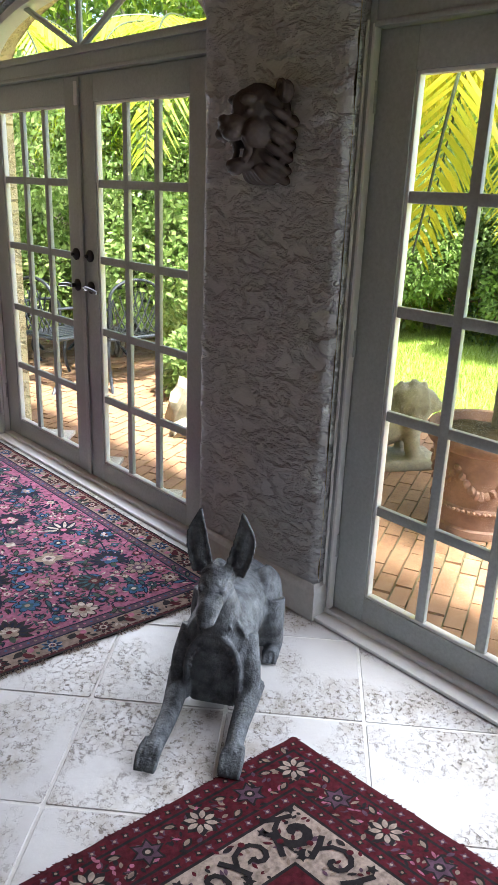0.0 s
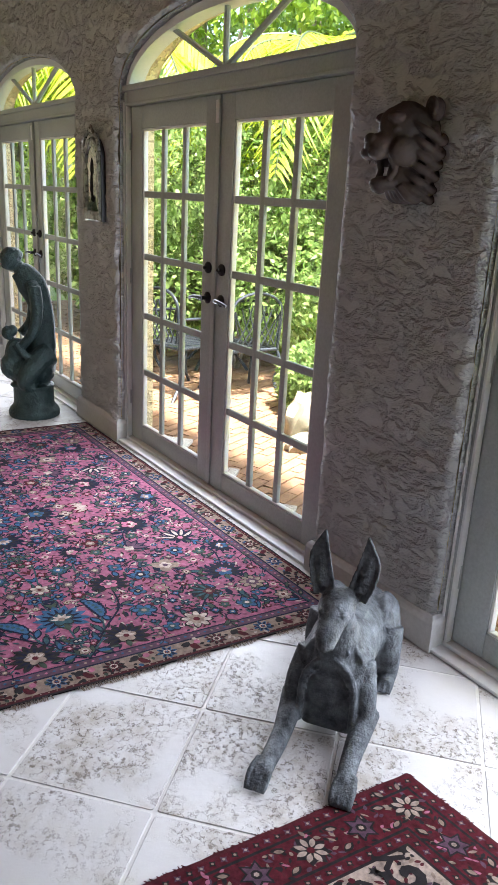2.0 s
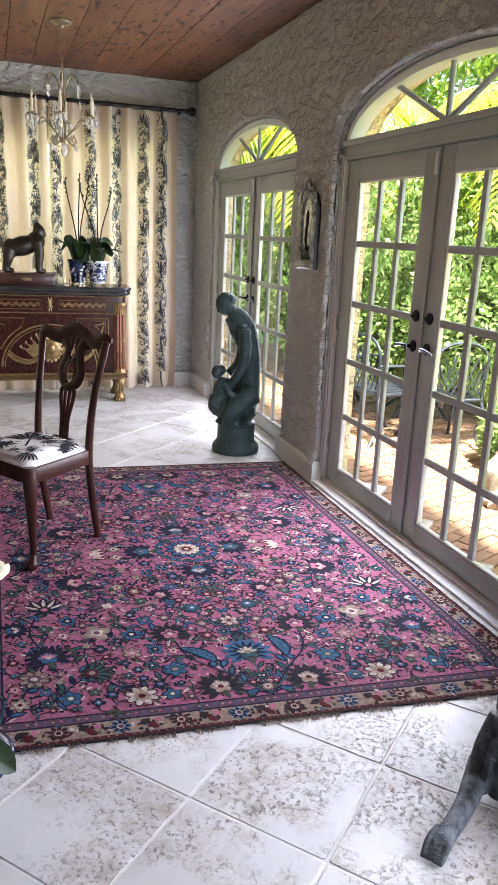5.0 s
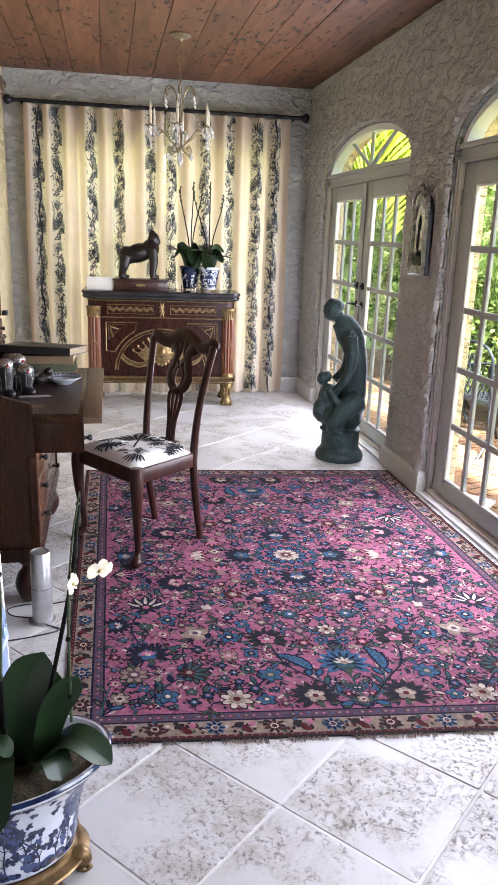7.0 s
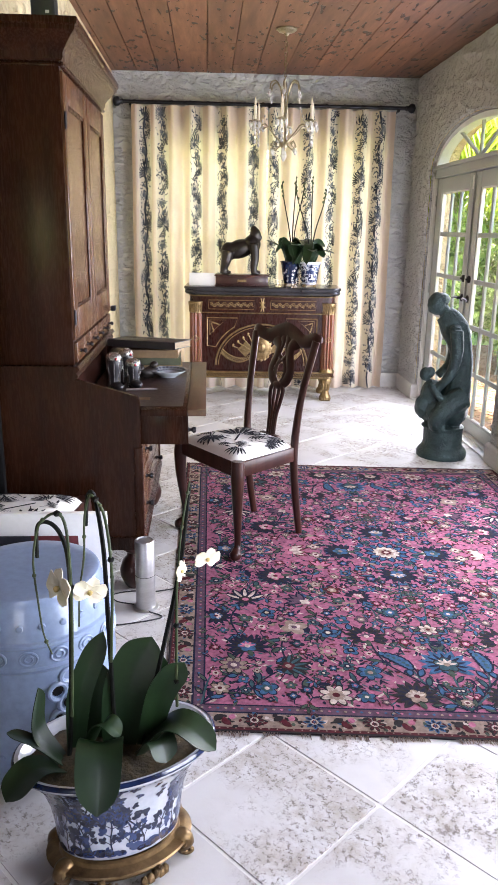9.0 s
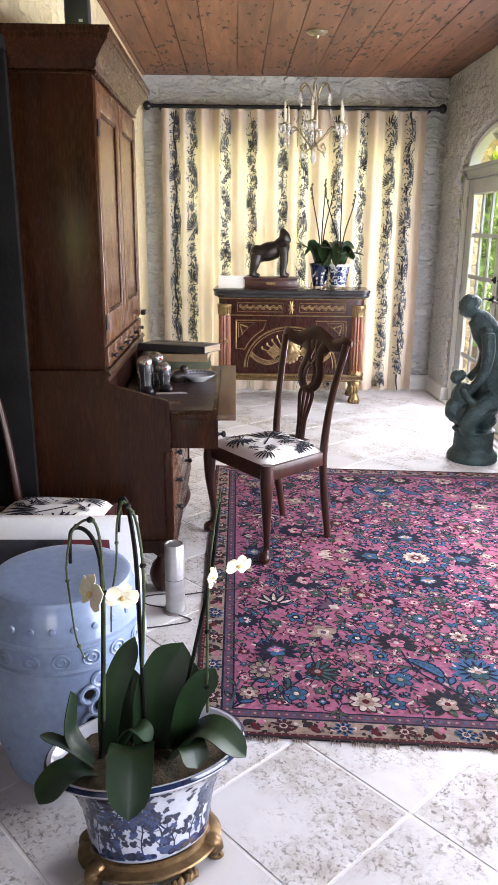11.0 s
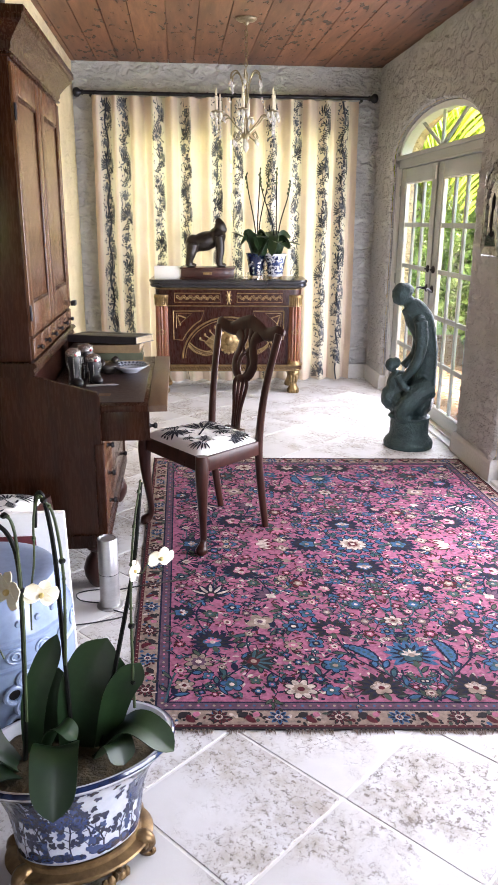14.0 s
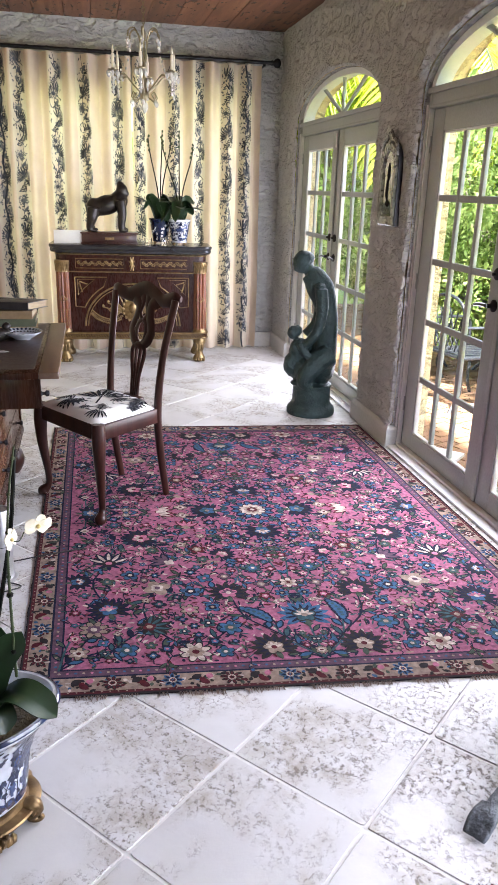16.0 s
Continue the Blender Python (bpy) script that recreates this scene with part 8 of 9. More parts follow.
def bronze_figure():
    """Stooping figure over a smaller one, on a round socle."""
    bm = bmesh.new()
    lathe(bm, [(0, 0), (0.172, 0.0), (0.174, 0.035), (0.166, 0.052), (0.142, 0.080), (0.136, 0.10), (0.136, 0.205), (0.142, 0.212), (0.142, 0.222), (0, 0.225)], 40)
    # folded legs and haunches
    blob(bm, (0.055, 0.015, 0.345), (0.105, 0.115, 0.140), 0.12, 3, seed=2)
    blob(bm, (-0.045, -0.02, 0.320), (0.115, 0.105, 0.115), 0.12, 3, seed=4)
    tube(bm, curve_pts([(0.11, -0.04, 0.44), (0.02, -0.10, 0.38), (-0.05, -0.11, 0.27), (-0.02, -0.09, 0.22)], 20), lerp_list([0.085, 0.072, 0.055, 0.05], 21), 14)
    tube(bm, curve_pts([(0.08, 0.06, 0.42), (-0.04, 0.09, 0.46), (-0.13, 0.06, 0.40), (-0.13, 0.05, 0.26)], 20), lerp_list([0.080, 0.066, 0.052, 0.045], 21), 14)
    blob(bm, (-0.10, -0.07, 0.235), (0.055, 0.04, 0.025), 0.1, 2)
    # torso rising in a curve and stooping forward
    tube(bm, curve_pts([(0.075, 0.02, 0.42), (0.085, 0.02, 0.55), (0.080, 0.015, 0.70), (0.045, 0.01, 0.84), (-0.010, 0.0, 0.945), (-0.060, 0.0, 1.00)], 30), lerp_list([(0.090, 0.090), (0.068, 0.076), (0.062, 0.076), (0.070, 0.096), (0.054, 0.074), (0.036, 0.040)], 36)[:31], 18)
    blob(bm, (-0.112, -0.005, 1.068), (0.064, 0.056, 0.078), 0.06, 3)
    blob(bm, (-0.090, 0.0, 1.095), (0.060, 0.056, 0.048), 0.12, 3)
    blob(bm, (-0.148, -0.005, 1.022), (0.022, 0.022, 0.020), 0.0, 2)
    blob(bm, (-0.160, -0.005, 1.085), (0.018, 0.036, 0.014), 0.0, 2)
    blob(bm, (-0.055, 0.0, 1.005), (0.038, 0.042, 0.055), 0.05, 3)
    blob(bm, (0.02, 0.0, 0.905), (0.052, 0.108, 0.045), 0.06, 3)
    blob(bm, (-0.160, -0.005, 1.055), (0.020, 0.014, 0.020), 0.0, 2)
    # arms
    tube(bm, curve_pts([(0.03, -0.095, 0.90), (0.045, -0.115, 0.76), (0.02, -0.115, 0.62), (-0.045, -0.095, 0.52), (-0.09, -0.08, 0.47)], 24), lerp_list([0.046, 0.042, 0.036, 0.030, 0.026], 25), 12)
    tube(bm, curve_pts([(0.02, 0.090, 0.90), (0.025, 0.105, 0.76), (0.0, 0.095, 0.64), (-0.07, 0.065, 0.56)], 24), lerp_list([0.046, 0.040, 0.034, 0.030], 25), 12)
    # the smaller figure held in front
    blob(bm, (-0.105, -0.03, 0.455), (0.068, 0.065, 0.100), 0.15, 3, seed=7)
    blob(bm, (-0.150, -0.03, 0.355), (0.060, 0.065, 0.085), 0.15, 3, seed=8)
    blob(bm, (-0.150, -0.03, 0.585), (0.042, 0.038, 0.048), 0.12, 3)
    blob(bm, (-0.120, -0.03, 0.60), (0.035, 0.035, 0.040), 0.2, 2)
    tube(bm, curve_pts([(-0.10, -0.09, 0.52), (-0.05, -0.11, 0.45), (0.01, -0.11, 0.42)], 12), 0.024, 10)
    ob = thing("bronze_statue", bm, M_VERDIGRIS, "dark green patinated bronze figure group on a round base", "statue", at=pose(1.557, 5.265, 0.0, 0, 0, -18.4))
    blend(ob, 0.0065, 1)


bronze_figure()


def jackal():
    bm = bmesh.new()
    # body, rump and neck
    tube(bm, curve_pts([(-0.47, 0, 0.12), (-0.42, 0, 0.165), (-0.28, 0, 0.200), (-0.12, 0, 0.225), (0.0, 0, 0.215)], 24), lerp_list([(0.06, 0.08), (0.095, 0.115), (0.105, 0.12), (0.105, 0.12), (0.100, 0.12)], 25), 18)
    tube(bm, curve_pts([(-0.045, 0, 0.235), (-0.030, 0, 0.31), (0.000, 0, 0.385), (0.020, 0, 0.435)], 18), lerp_list([(0.088, 0.095), (0.068, 0.075), (0.052, 0.056), (0.045, 0.047)], 19), 16)
    blob(bm, (-0.010, 0, 0.160), (0.062, 0.100, 0.145), 0.03, 3)
    box(bm, -0.06, 0.040, -0.080, 0.080, 0.02, 0.165, 0.02)
    # head and long muzzle
    blob(bm, (0.028, 0, 0.432), (0.060, 0.053, 0.050), 0.04, 3)
    blob(bm, (0.005, 0, 0.452), (0.048, 0.052, 0.036), 0.02, 3)
    tube(bm, curve_pts([(0.035, 0, 0.434), (0.086, 0, 0.418), (0.126, 0, 0.396), (0.150, 0, 0.378)], 14), lerp_list([(0.047, 0.042), (0.038, 0.033), (0.030, 0.026), (0.022, 0.020)], 15), 14)
    blob(bm, (0.156, 0, 0.382), (0.014, 0.018, 0.012), 0, 2)
    for s in (-1, 1):
        fx0 = 0.0 if s > 0 else 0.035
        blob(bm, (0.066, s * 0.031, 0.447), (0.026, 0.012, 0.009), 0, 2)
        # shoulders, forelegs and paws
        blob(bm, (-0.05, s * 0.075, 0.165), (0.085, 0.042, 0.125), 0.05, 3)
        tube(bm, curve_pts([(-0.01, s * 0.108, 0.090), (0.05, s * 0.110, 0.066), (0.13, s * 0.106, 0.046), (0.21 + fx0, s * 0.108, 0.036), (0.245 + fx0, s * 0.112, 0.030)], 24), lerp_list([0.046, 0.035, 0.029, 0.026, 0.028], 25), 14)
        fx = 0.0 if s > 0 else 0.035
        for k in range(4):
            y = s * 0.114 + (k - 1.5) * 0.0165
            tube(bm, curve_pts([(0.215 + fx, y * 0.6 + s * 0.114 * 0.4, 0.044), (0.255 + fx, y, 0.040), (0.288 + fx, y, 0.022), (0.300 + fx, y, 0.008)], 12), lerp_list([0.014, 0.0105, 0.0095, 0.006], 13), 9)
        tube(bm, curve_pts([(-0.035, s * 0.090, 0.250), (0.000, s * 0.102, 0.170), (0.015, s * 0.108, 0.095), (0.030, s * 0.110, 0.060)], 16), lerp_list([0.030, 0.036, 0.036, 0.034], 17)[:16], 12)
        # haunch and hind foot
        blob(bm, (-0.34, s * 0.085, 0.160), (0.105, 0.060, 0.150), 0.05, 3)
        tube(bm, curve_pts([(-0.30, s * 0.115, 0.22), (-0.275, s * 0.125, 0.13), (-0.320, s * 0.125, 0.045), (-0.29, s * 0.125, 0.030), (-0.25, s * 0.125, 0.024)], 20), lerp_list([0.045, 0.038, 0.032, 0.030, 0.026], 21), 12)
        for k in range(3):
            y = s * 0.125 + (k - 1) * 0.018
            tube(bm, [(-0.27, y, 0.030), (-0.245, y, 0.022), (-0.230, y, 0.008)], [0.013, 0.011, 0.007], 8)
    # bib: a raised rim arching over the breast
    tube(bm, [(0.046, 0.080, 0.045)] + [(0.050 - 0.014 * math.sin(math.pi * k / 20), 0.080 * math.cos(math.pi * k / 20), 0.155 + 0.115 * math.sin(math.pi * k / 20)) for k in range(21)] + [(0.046, -0.080, 0.045)], 0.011, 8)
    for k in range(15):
        a = math.pi * (k + 0.5) / 15
        blob(bm, (0.056 - 0.012 * math.sin(a), 0.066 * math.cos(a), 0.155 + 0.098 * math.sin(a)), (0.006, 0.006, 0.006), 0, 1)
    for k in range(5):
        tube(bm, [(0.028 - 0.012 * k, 0.050 * math.cos(q * math.pi / 6) + 0.0, 0.300 + 0.022 * k - 0.018 * math.sin(q * math.pi / 6)) for q in range(7)], 0.005, 6)
    ob = thing("jackal_statue", bm, M_BRONZE_GREY, "grey patinated bronze jackal statue lying on the stone tiles", "statue", at=pose(1.246, 1.675, 0.0, 0, 0, -145.2))
    # tall hollow ears, kept thin after the skin is melted
    for s in (-1, 1):
        pts = curve_pts([(-0.002, s * 0.044, 0.452), (-0.014, s * 0.062, 0.515), (-0.022, s * 0.072, 0.575), (-0.026, s * 0.062, 0.650)], 20)
        prev = None
        n = len(pts)
        for i, p in enumerate(pts):
            t = i / (n - 1)
            w = 0.037 * (math.sin(math.pi * min(1.0, 0.30 + 0.62 * t)) ** 0.7) * (1 - max(0, (t - 0.6) / 0.4) ** 2 * 0.88) + 0.002
            cur = []
            for q in range(9):
                a = -1.25 + 2.5 * q / 8
                cur.append(Vector((p.x - w * 0.8 * (math.cos(a) - 0.5), p.y + w * math.sin(a), p.z)))
            inner = [c + Vector((0.011, 0, 0)) * (1 if 0 < k < 8 else 0.4) for k, c in enumerate(cur)]
            ring = cur + inner[::-1]
            if prev is None:
                eb = bmesh.new()
                rows = []
            rows.append([eb.verts.new(c) for c in ring])
            prev = ring
        for a, b in zip(rows, rows[1:]):
            for k in range(len(a)):
                eb.faces.new((a[k], a[(k + 1) % len(a)], b[(k + 1) % len(a)], b[k]))
        eb.faces.new(rows[0])
        eb.faces.new(rows[-1])
        for k in range(3, n - 2):
            p = pts[k]
            tube(eb, [(p.x + 0.004, p.y - 0.012, p.z), (p.x + 0.006, p.y, p.z), (p.x + 0.004, p.y + 0.014, p.z)], 0.0032, 5)
        me_tmp = bpy.data.meshes.new("ear_tmp")
        bmesh.ops.recalc_face_normals(eb, faces=eb.faces)
        eb.to_mesh(me_tmp)
        eb.free()
        b3 = bmesh.new()
        b3.from_mesh(ob.data)
        b3.from_mesh(me_tmp)
        b3.to_mesh(ob.data)
        b3.free()
    blend(ob, 0.0048, 1)


jackal()


def lion_mask():
    bm = bmesh.new()
    # local: out from the wall along -x
    blob(bm, (-0.02, 0, 0.0), (0.05, 0.105, 0.135), 0.1, 3)
    blob(bm, (-0.085, 0, 0.065), (0.095, 0.088, 0.092), 0.04, 3)
    blob(bm, (-0.140, 0, 0.075), (0.050, 0.042, 0.060), 0.05, 3)
    blob(bm, (-0.178, 0, 0.006), (0.060, 0.058, 0.044), 0.05, 3)
    blob(bm, (-0.222, 0, 0.024), (0.020, 0.034, 0.022), 0.0, 2)
    for s in (-1, 1):
        blob(bm, (-0.150, s * 0.042, 0.098), (0.036, 0.030, 0.022), 0.05, 2)
        blob(bm, (-0.152, s * 0.050, 0.060), (0.018, 0.016, 0.012), 0.0, 2)
        blob(bm, (-0.205, s * 0.026, -0.018), (0.036, 0.030, 0.026), 0.05, 2)
        blob(bm, (-0.120, s * 0.062, -0.010), (0.060, 0.036, 0.052), 0.06, 3)
        tube(bm, curve_pts([(-0.165, s * 0.045, -0.030), (-0.145, s * 0.050, -0.070), (-0.160, s * 0.038, -0.105)], 8), 0.012, 8)
        tube(bm, [(-0.206, s * 0.022, -0.030), (-0.206, s * 0.022, -0.058)], [0.008, 0.002], 6)
        # cupped ears
        blob(bm, (-0.035, s * 0.095, 0.128), (0.028, 0.032, 0.040), 0.05, 2)
        tube(bm, [(-0.058, s * (0.095 + 0.026 * math.cos(q * math.pi / 5)), 0.130 + 0.034 * math.sin(q * math.pi / 5)) for q in range(-1, 7)], 0.008, 6)
        # locks of the mane sweeping back and curling
        for k in range(6):
            z = 0.065 - 0.040 * k + 0.014 * noise.noise(Vector((k * 1.7, s, 0)))
            w = 0.106 - 0.008 * k
            for d in (0.0, 0.035):
                z -= 0.020 * (d > 0)
                tube(bm, curve_pts([(-0.105 + d, s * (w - 0.028), z + 0.018), (-0.080 + d, s * (w + 0.004), z - 0.004), (-0.045 + d, s * (w + 0.010), z - 0.022), (-0.030 + d, s * (w - 0.002), z - 0.006), (-0.046 + d, s * (w - 0.004), z + 0.004)], 14), lerp_list([0.010, 0.016, 0.013, 0.008, 0.005], 17)[:15], 8)
    blob(bm, (-0.150, 0, -0.118), (0.058, 0.042, 0.026), 0.06, 3)
    blob(bm, (-0.172, 0, -0.128), (0.032, 0.032, 0.028), 0.08, 2)
    blob(bm, (-0.070, 0, -0.085), (0.070, 0.066, 0.075), 0.06, 3)
    for k in range(5):
        y = (k - 2) * 0.030
        tube(bm, curve_pts([(-0.120, y * 0.7, -0.125), (-0.090, y, -0.160), (-0.055, y * 1.1, -0.172), (-0.045, y * 1.1, -0.150)], 10), lerp_list([0.012, 0.017, 0.013, 0.007], 11), 8)
    ob = thing("lion_mask", bm, M_LION, "brown terracotta lion head mask mounted on the plaster wall", "wall sculpture", at=pose(WX + 0.012, 2.112, 1.700, 0, 0, -14) @ Matrix.Diagonal((0.94, 0.88, 0.90, 1)))
    blend(ob, 0.0035, 1)


lion_mask()

# ---------- garden ----------
GZ = -0.10
M_GRASS_SOIL = surface("lawn_ground", (0.18, 0.27, 0.05), (0.30, 0.42, 0.09), 0.95, scale=1.5, grain=40, bump=0.4)
M_BRICK = surface("patio_brick", (0.215, 0.112, 0.060), (0.345, 0.215, 0.125), 0.85, scale=9, grain=60, bump=0.4)
M_JOINT = surface("mossy_joint", (0.08, 0.075, 0.04), (0.18, 0.16, 0.09), 0.95, scale=14, bump=0.5)


def leaf_material(name, low, high, rough=0.45):
    m, n, l, b = nodes(name)
    ge = n.new("ShaderNodeNewGeometry")
    r = ramp(n, l, ge.outputs["Random Per Island"], [(0.0, low), (0.6, [(p + q) / 2 for p, q in zip(low, high)]), (1.0, high)])
    l.new(r.outputs[0], b.inputs["Base Color"])
    b.inputs["Roughness"].default_value = rough
    tl = n.new("ShaderNodeBsdfTranslucent")
    l.new(r.outputs[0], tl.inputs[0])
    mx = n.new("ShaderNodeMixShader")
    mx.inputs[0].default_value = 0.52
    l.new(b.outputs[0], mx.inputs[1])
    l.new(tl.outputs[0], mx.inputs[2])
    l.new(mx.outputs[0], n["Material Output"].inputs[0])
    return m


M_HEDGE = leaf_material("hedge_leaf", (0.15, 0.26, 0.07), (0.40, 0.55, 0.20))
M_DARKLEAF = leaf_material("shade_leaf", (0.08, 0.15, 0.05), (0.24, 0.36, 0.13))
M_LIME = leaf_material("lime_leaf", (0.15, 0.26, 0.03), (0.38, 0.50, 0.08))
M_PALM = leaf_material("palm_leaflet", (0.28, 0.42, 0.03), (0.62, 0.66, 0.07))
M_PALM_GOLD = leaf_material("golden_palm_leaflet", (0.36, 0.42, 0.03), (0.74, 0.62, 0.07))
M_GRASS = leaf_material("grass_blade", (0.22, 0.33, 0.06), (0.44, 0.55, 0.13))
M_BLOOM = leaf_material("pink_bloom", (0.45, 0.16, 0.14), (0.65, 0.40, 0.32))
M_BARK = surface("grey_palm_trunk", (0.16, 0.15, 0.12), (0.32, 0.30, 0.25), 0.85, scale=6, bump=0.5, stretched=(1, 1, 4))
M_TERRA = surface("terracotta", (0.15, 0.085, 0.062), (0.32, 0.20, 0.15), 0.8, scale=7, bump=0.35)
M_STONE = surface("weathered_cast_stone", (0.15, 0.14, 0.095), (0.38, 0.35, 0.26), 0.9, scale=7, grain=50, bump=0.5)
M_GARDEN_IRON = surface("blue_grey_cast_aluminium", (0.025, 0.032, 0.042), (0.06, 0.075, 0.095), 0.45, 0.6, scale=10)

gb = bmesh.new()
for x0, x1, y0, y1 in ((WT + 0.0, 400, -400, 400), (-400, WT, BY + 0.3, 400), (-400, WT, -400, -4.45), (-400, -4.45, -4.45, BY + 0.3)):
    gb.faces.new([gb.verts.new((x, y, GZ)) for x, y in ((x0, y0), (x1, y0), (x1, y1), (x0, y1))])
tagged(part("ground", gb, M_GRASS_SOIL, smooth=False), "green lawn ground reaching to the horizon", "ground", kind="structure")


def quads(name, mats, verts, faces, parent=None, idx=None):
    me = bpy.data.meshes.new(name)
    me.from_pydata(verts, [], faces)
    for m in (mats if isinstance(mats, (list, tuple)) else [mats]):
        me.materials.append(m)
    if idx is not None:
        me.polygons.foreach_set("material_index", idx)
    me.update()
    ob = new(name, me)
    if parent:
        ob.parent = parent
    return ob


def leaf_cloud(rs, centers, radii, n, size, shell=0.75, droop=0.2):
    """Leaf blades scattered in lumpy clumps: arrays of vertices and faces."""
    k = rs.randint(0, len(centers), n)
    d = rs.normal(size=(n, 3))
    d /= np.linalg.norm(d, axis=1)[:, None]
    r = shell + (1 - shell) * rs.rand(n) ** 0.6
    p = np.array(centers)[k] + d * np.array(radii)[k] * r[:, None]
    out = d + rs.normal(size=(n, 3)) * 0.7
    out[:, 2] -= droop
    out /= np.linalg.norm(out, axis=1)[:, None]
    side = np.cross(out, rs.normal(size=(n, 3)))
    side /= np.linalg.norm(side, axis=1)[:, None]
    ln = size * rs.uniform(0.6, 1.4, n)[:, None]
    w = ln * 0.24
    v = np.stack([p, p + out * ln * 0.5 + side * w, p + out * ln, p + out * ln * 0.5 - side * w], 1).reshape(-1, 3)
    f = np.arange(n * 4).reshape(-1, 4)
    return v, f


def bush(x, y, h, r, n, size, mat, label, seed, lumps=9, name="garden_shrub", category="shrub", bloom=0):
    rs = np.random.RandomState(seed)
    root = empty(name, pose(x, y, GZ), label, category, category + "s")
    cs, rr = [], []
    for _ in range(lumps):
        a, q = rs.rand() * 6.28, rs.rand() ** 0.5 * r * 0.62
        z = h * rs.uniform(0.25, 0.78)
        cs.append((q * math.cos(a), q * math.sin(a), z))
        s = rs.uniform(0.30, 0.48) * r
        rr.append((s, s, min(s * 1.2, h * 0.35)))
    v, f = leaf_cloud(rs, cs, rr, n, size)
    v[:, 2] = np.maximum(v[:, 2], 0.01)
    ob = quads("foliage", [mat, M_BLOOM], v.tolist(), f.tolist(), root, [1 if rs.rand() < bloom else 0 for _ in range(len(f))])
    ob["kind"] = "stuff"
    bm = bmesh.new()
    for k in range(6):
        a = rs.rand() * 6.28
        c = cs[k % len(cs)]
        tube(bm, curve_pts([(0.05 * math.cos(a), 0.05 * math.sin(a), -0.02), (c[0] * 0.4, c[1] * 0.4, c[2] * 0.5), c], 8), lerp_list([0.03, 0.02, 0.008], 9), 6)
    part("branch", bm, M_BARK, root)
    return root


# hedge and trees closing the garden, ring by ring about the terrace
for i, az in enumerate(range(8, 90, 7)):
    a = radians(az)
    d = 9.0 + 0.9 * math.sin(i * 2.3)
    if az > 55:
        d = 7.4 + 0.5 * math.sin(i * 1.7)
    if d * math.cos(a) < 3.6:
        continue
    bush(d * math.cos(a), 0.3 + d * math.sin(a), 2.5 + 0.5 * math.sin(i * 1.3), 1.25, 32000, 0.064, M_HEDGE if i % 3 else M_DARKLEAF, "tall clipped green hedge shrub at the edge of the lawn", 20 + i, 14, "hedge_shrub", "hedge")


def tree(x, y, h, r, seed, mat, label):
    rs = np.random.RandomState(seed)
    root = empty("tree", pose(x, y, GZ), label, "tree", "trees")
    bm = bmesh.new()
    tube(bm, curve_pts([(0, 0, -0.1), (0.08, 0.05, h * 0.25), (0.0, 0.1, h * 0.5), (0.1, 0, h * 0.8)], 16), lerp_list([0.20, 0.16, 0.12, 0.05], 19)[:18], 10)
    cs, rr = [], []
    for k in range(20):
        a, q = rs.rand() * 6.28, rs.rand() ** 0.5 * r
        z = h * rs.uniform(0.32, 1.0)
        c = (q * math.cos(a), q * math.sin(a), z)
        cs.append(c)
        s = rs.uniform(0.30, 0.45) * r
        rr.append((s, s, s * 0.8))
        if k < 9:
            tube(bm, curve_pts([(0.03, 0.05, h * 0.3), (c[0] * 0.5, c[1] * 0.5, (h * 0.3 + c[2]) / 2), c], 8), lerp_list([0.07, 0.04, 0.012], 9), 6)
    part("trunk", bm, M_BARK, root)
    v, f = leaf_cloud(rs, cs, rr, 13000, 0.14)
    quads("crown", mat, v.tolist(), f.tolist(), root)["kind"] = "stuff"


for i, az in enumerate(range(4, 92, 8)):
    a = radians(az)
    d = 12.6 + 0.9 * math.cos(i * 1.9)
    if d * math.cos(a) < 2.6:
        continue
    tree(d * math.cos(a), 0.3 + d * math.sin(a), 6.0 + 1.2 * math.sin(i * 2.1), 2.1, 60 + i, M_HEDGE if i % 2 else M_LIME, "leafy green garden tree behind the hedge")

# lower planting
bush(4.75, 6.0, 0.85, 0.60, 3600, 0.09, M_LIME, "low lime green garden shrub by the terrace", 101, 8)
bush(4.2, 7.3, 1.0, 0.60, 3200, 0.09, M_LIME, "low lime green shrub with pink blooms", 102, 8, bloom=0.12)
bush(3.55, 4.62, 0.62, 0.36, 3400, 0.055, M_HEDGE, "small dense green shrub on the brick terrace", 103, 7)
bush(8.0, 5.4, 0.7, 0.7, 2600, 0.09, M_LIME, "low flowering border shrub along the lawn", 104, 8, bloom=0.10)
bush(8.6, 4.2, 0.8, 0.8, 2600, 0.09, M_LIME, "low flowering border shrub along the lawn", 105, 8, bloom=0.08)
bush(7.0, 6.6, 0.9, 0.7, 2600, 0.09, M_LIME, "low flowering border shrub along the lawn", 106, 8, bloom=0.06)
bush(3.3, 8.6, 1.7, 0.75, 5200, 0.10, M_HEDGE, "dark green narrow-leaved shrub beside the terrace", 107, 11)
bush(3.9, 9.4, 2.2, 0.9, 4200, 0.12, M_DARKLEAF, "dark green narrow-leaved shrub beside the terrace", 108, 11)
bush(2.95, 10.6, 2.0, 0.8, 3600, 0.12, M_HEDGE, "green shrub beside the terrace wall", 109, 11)


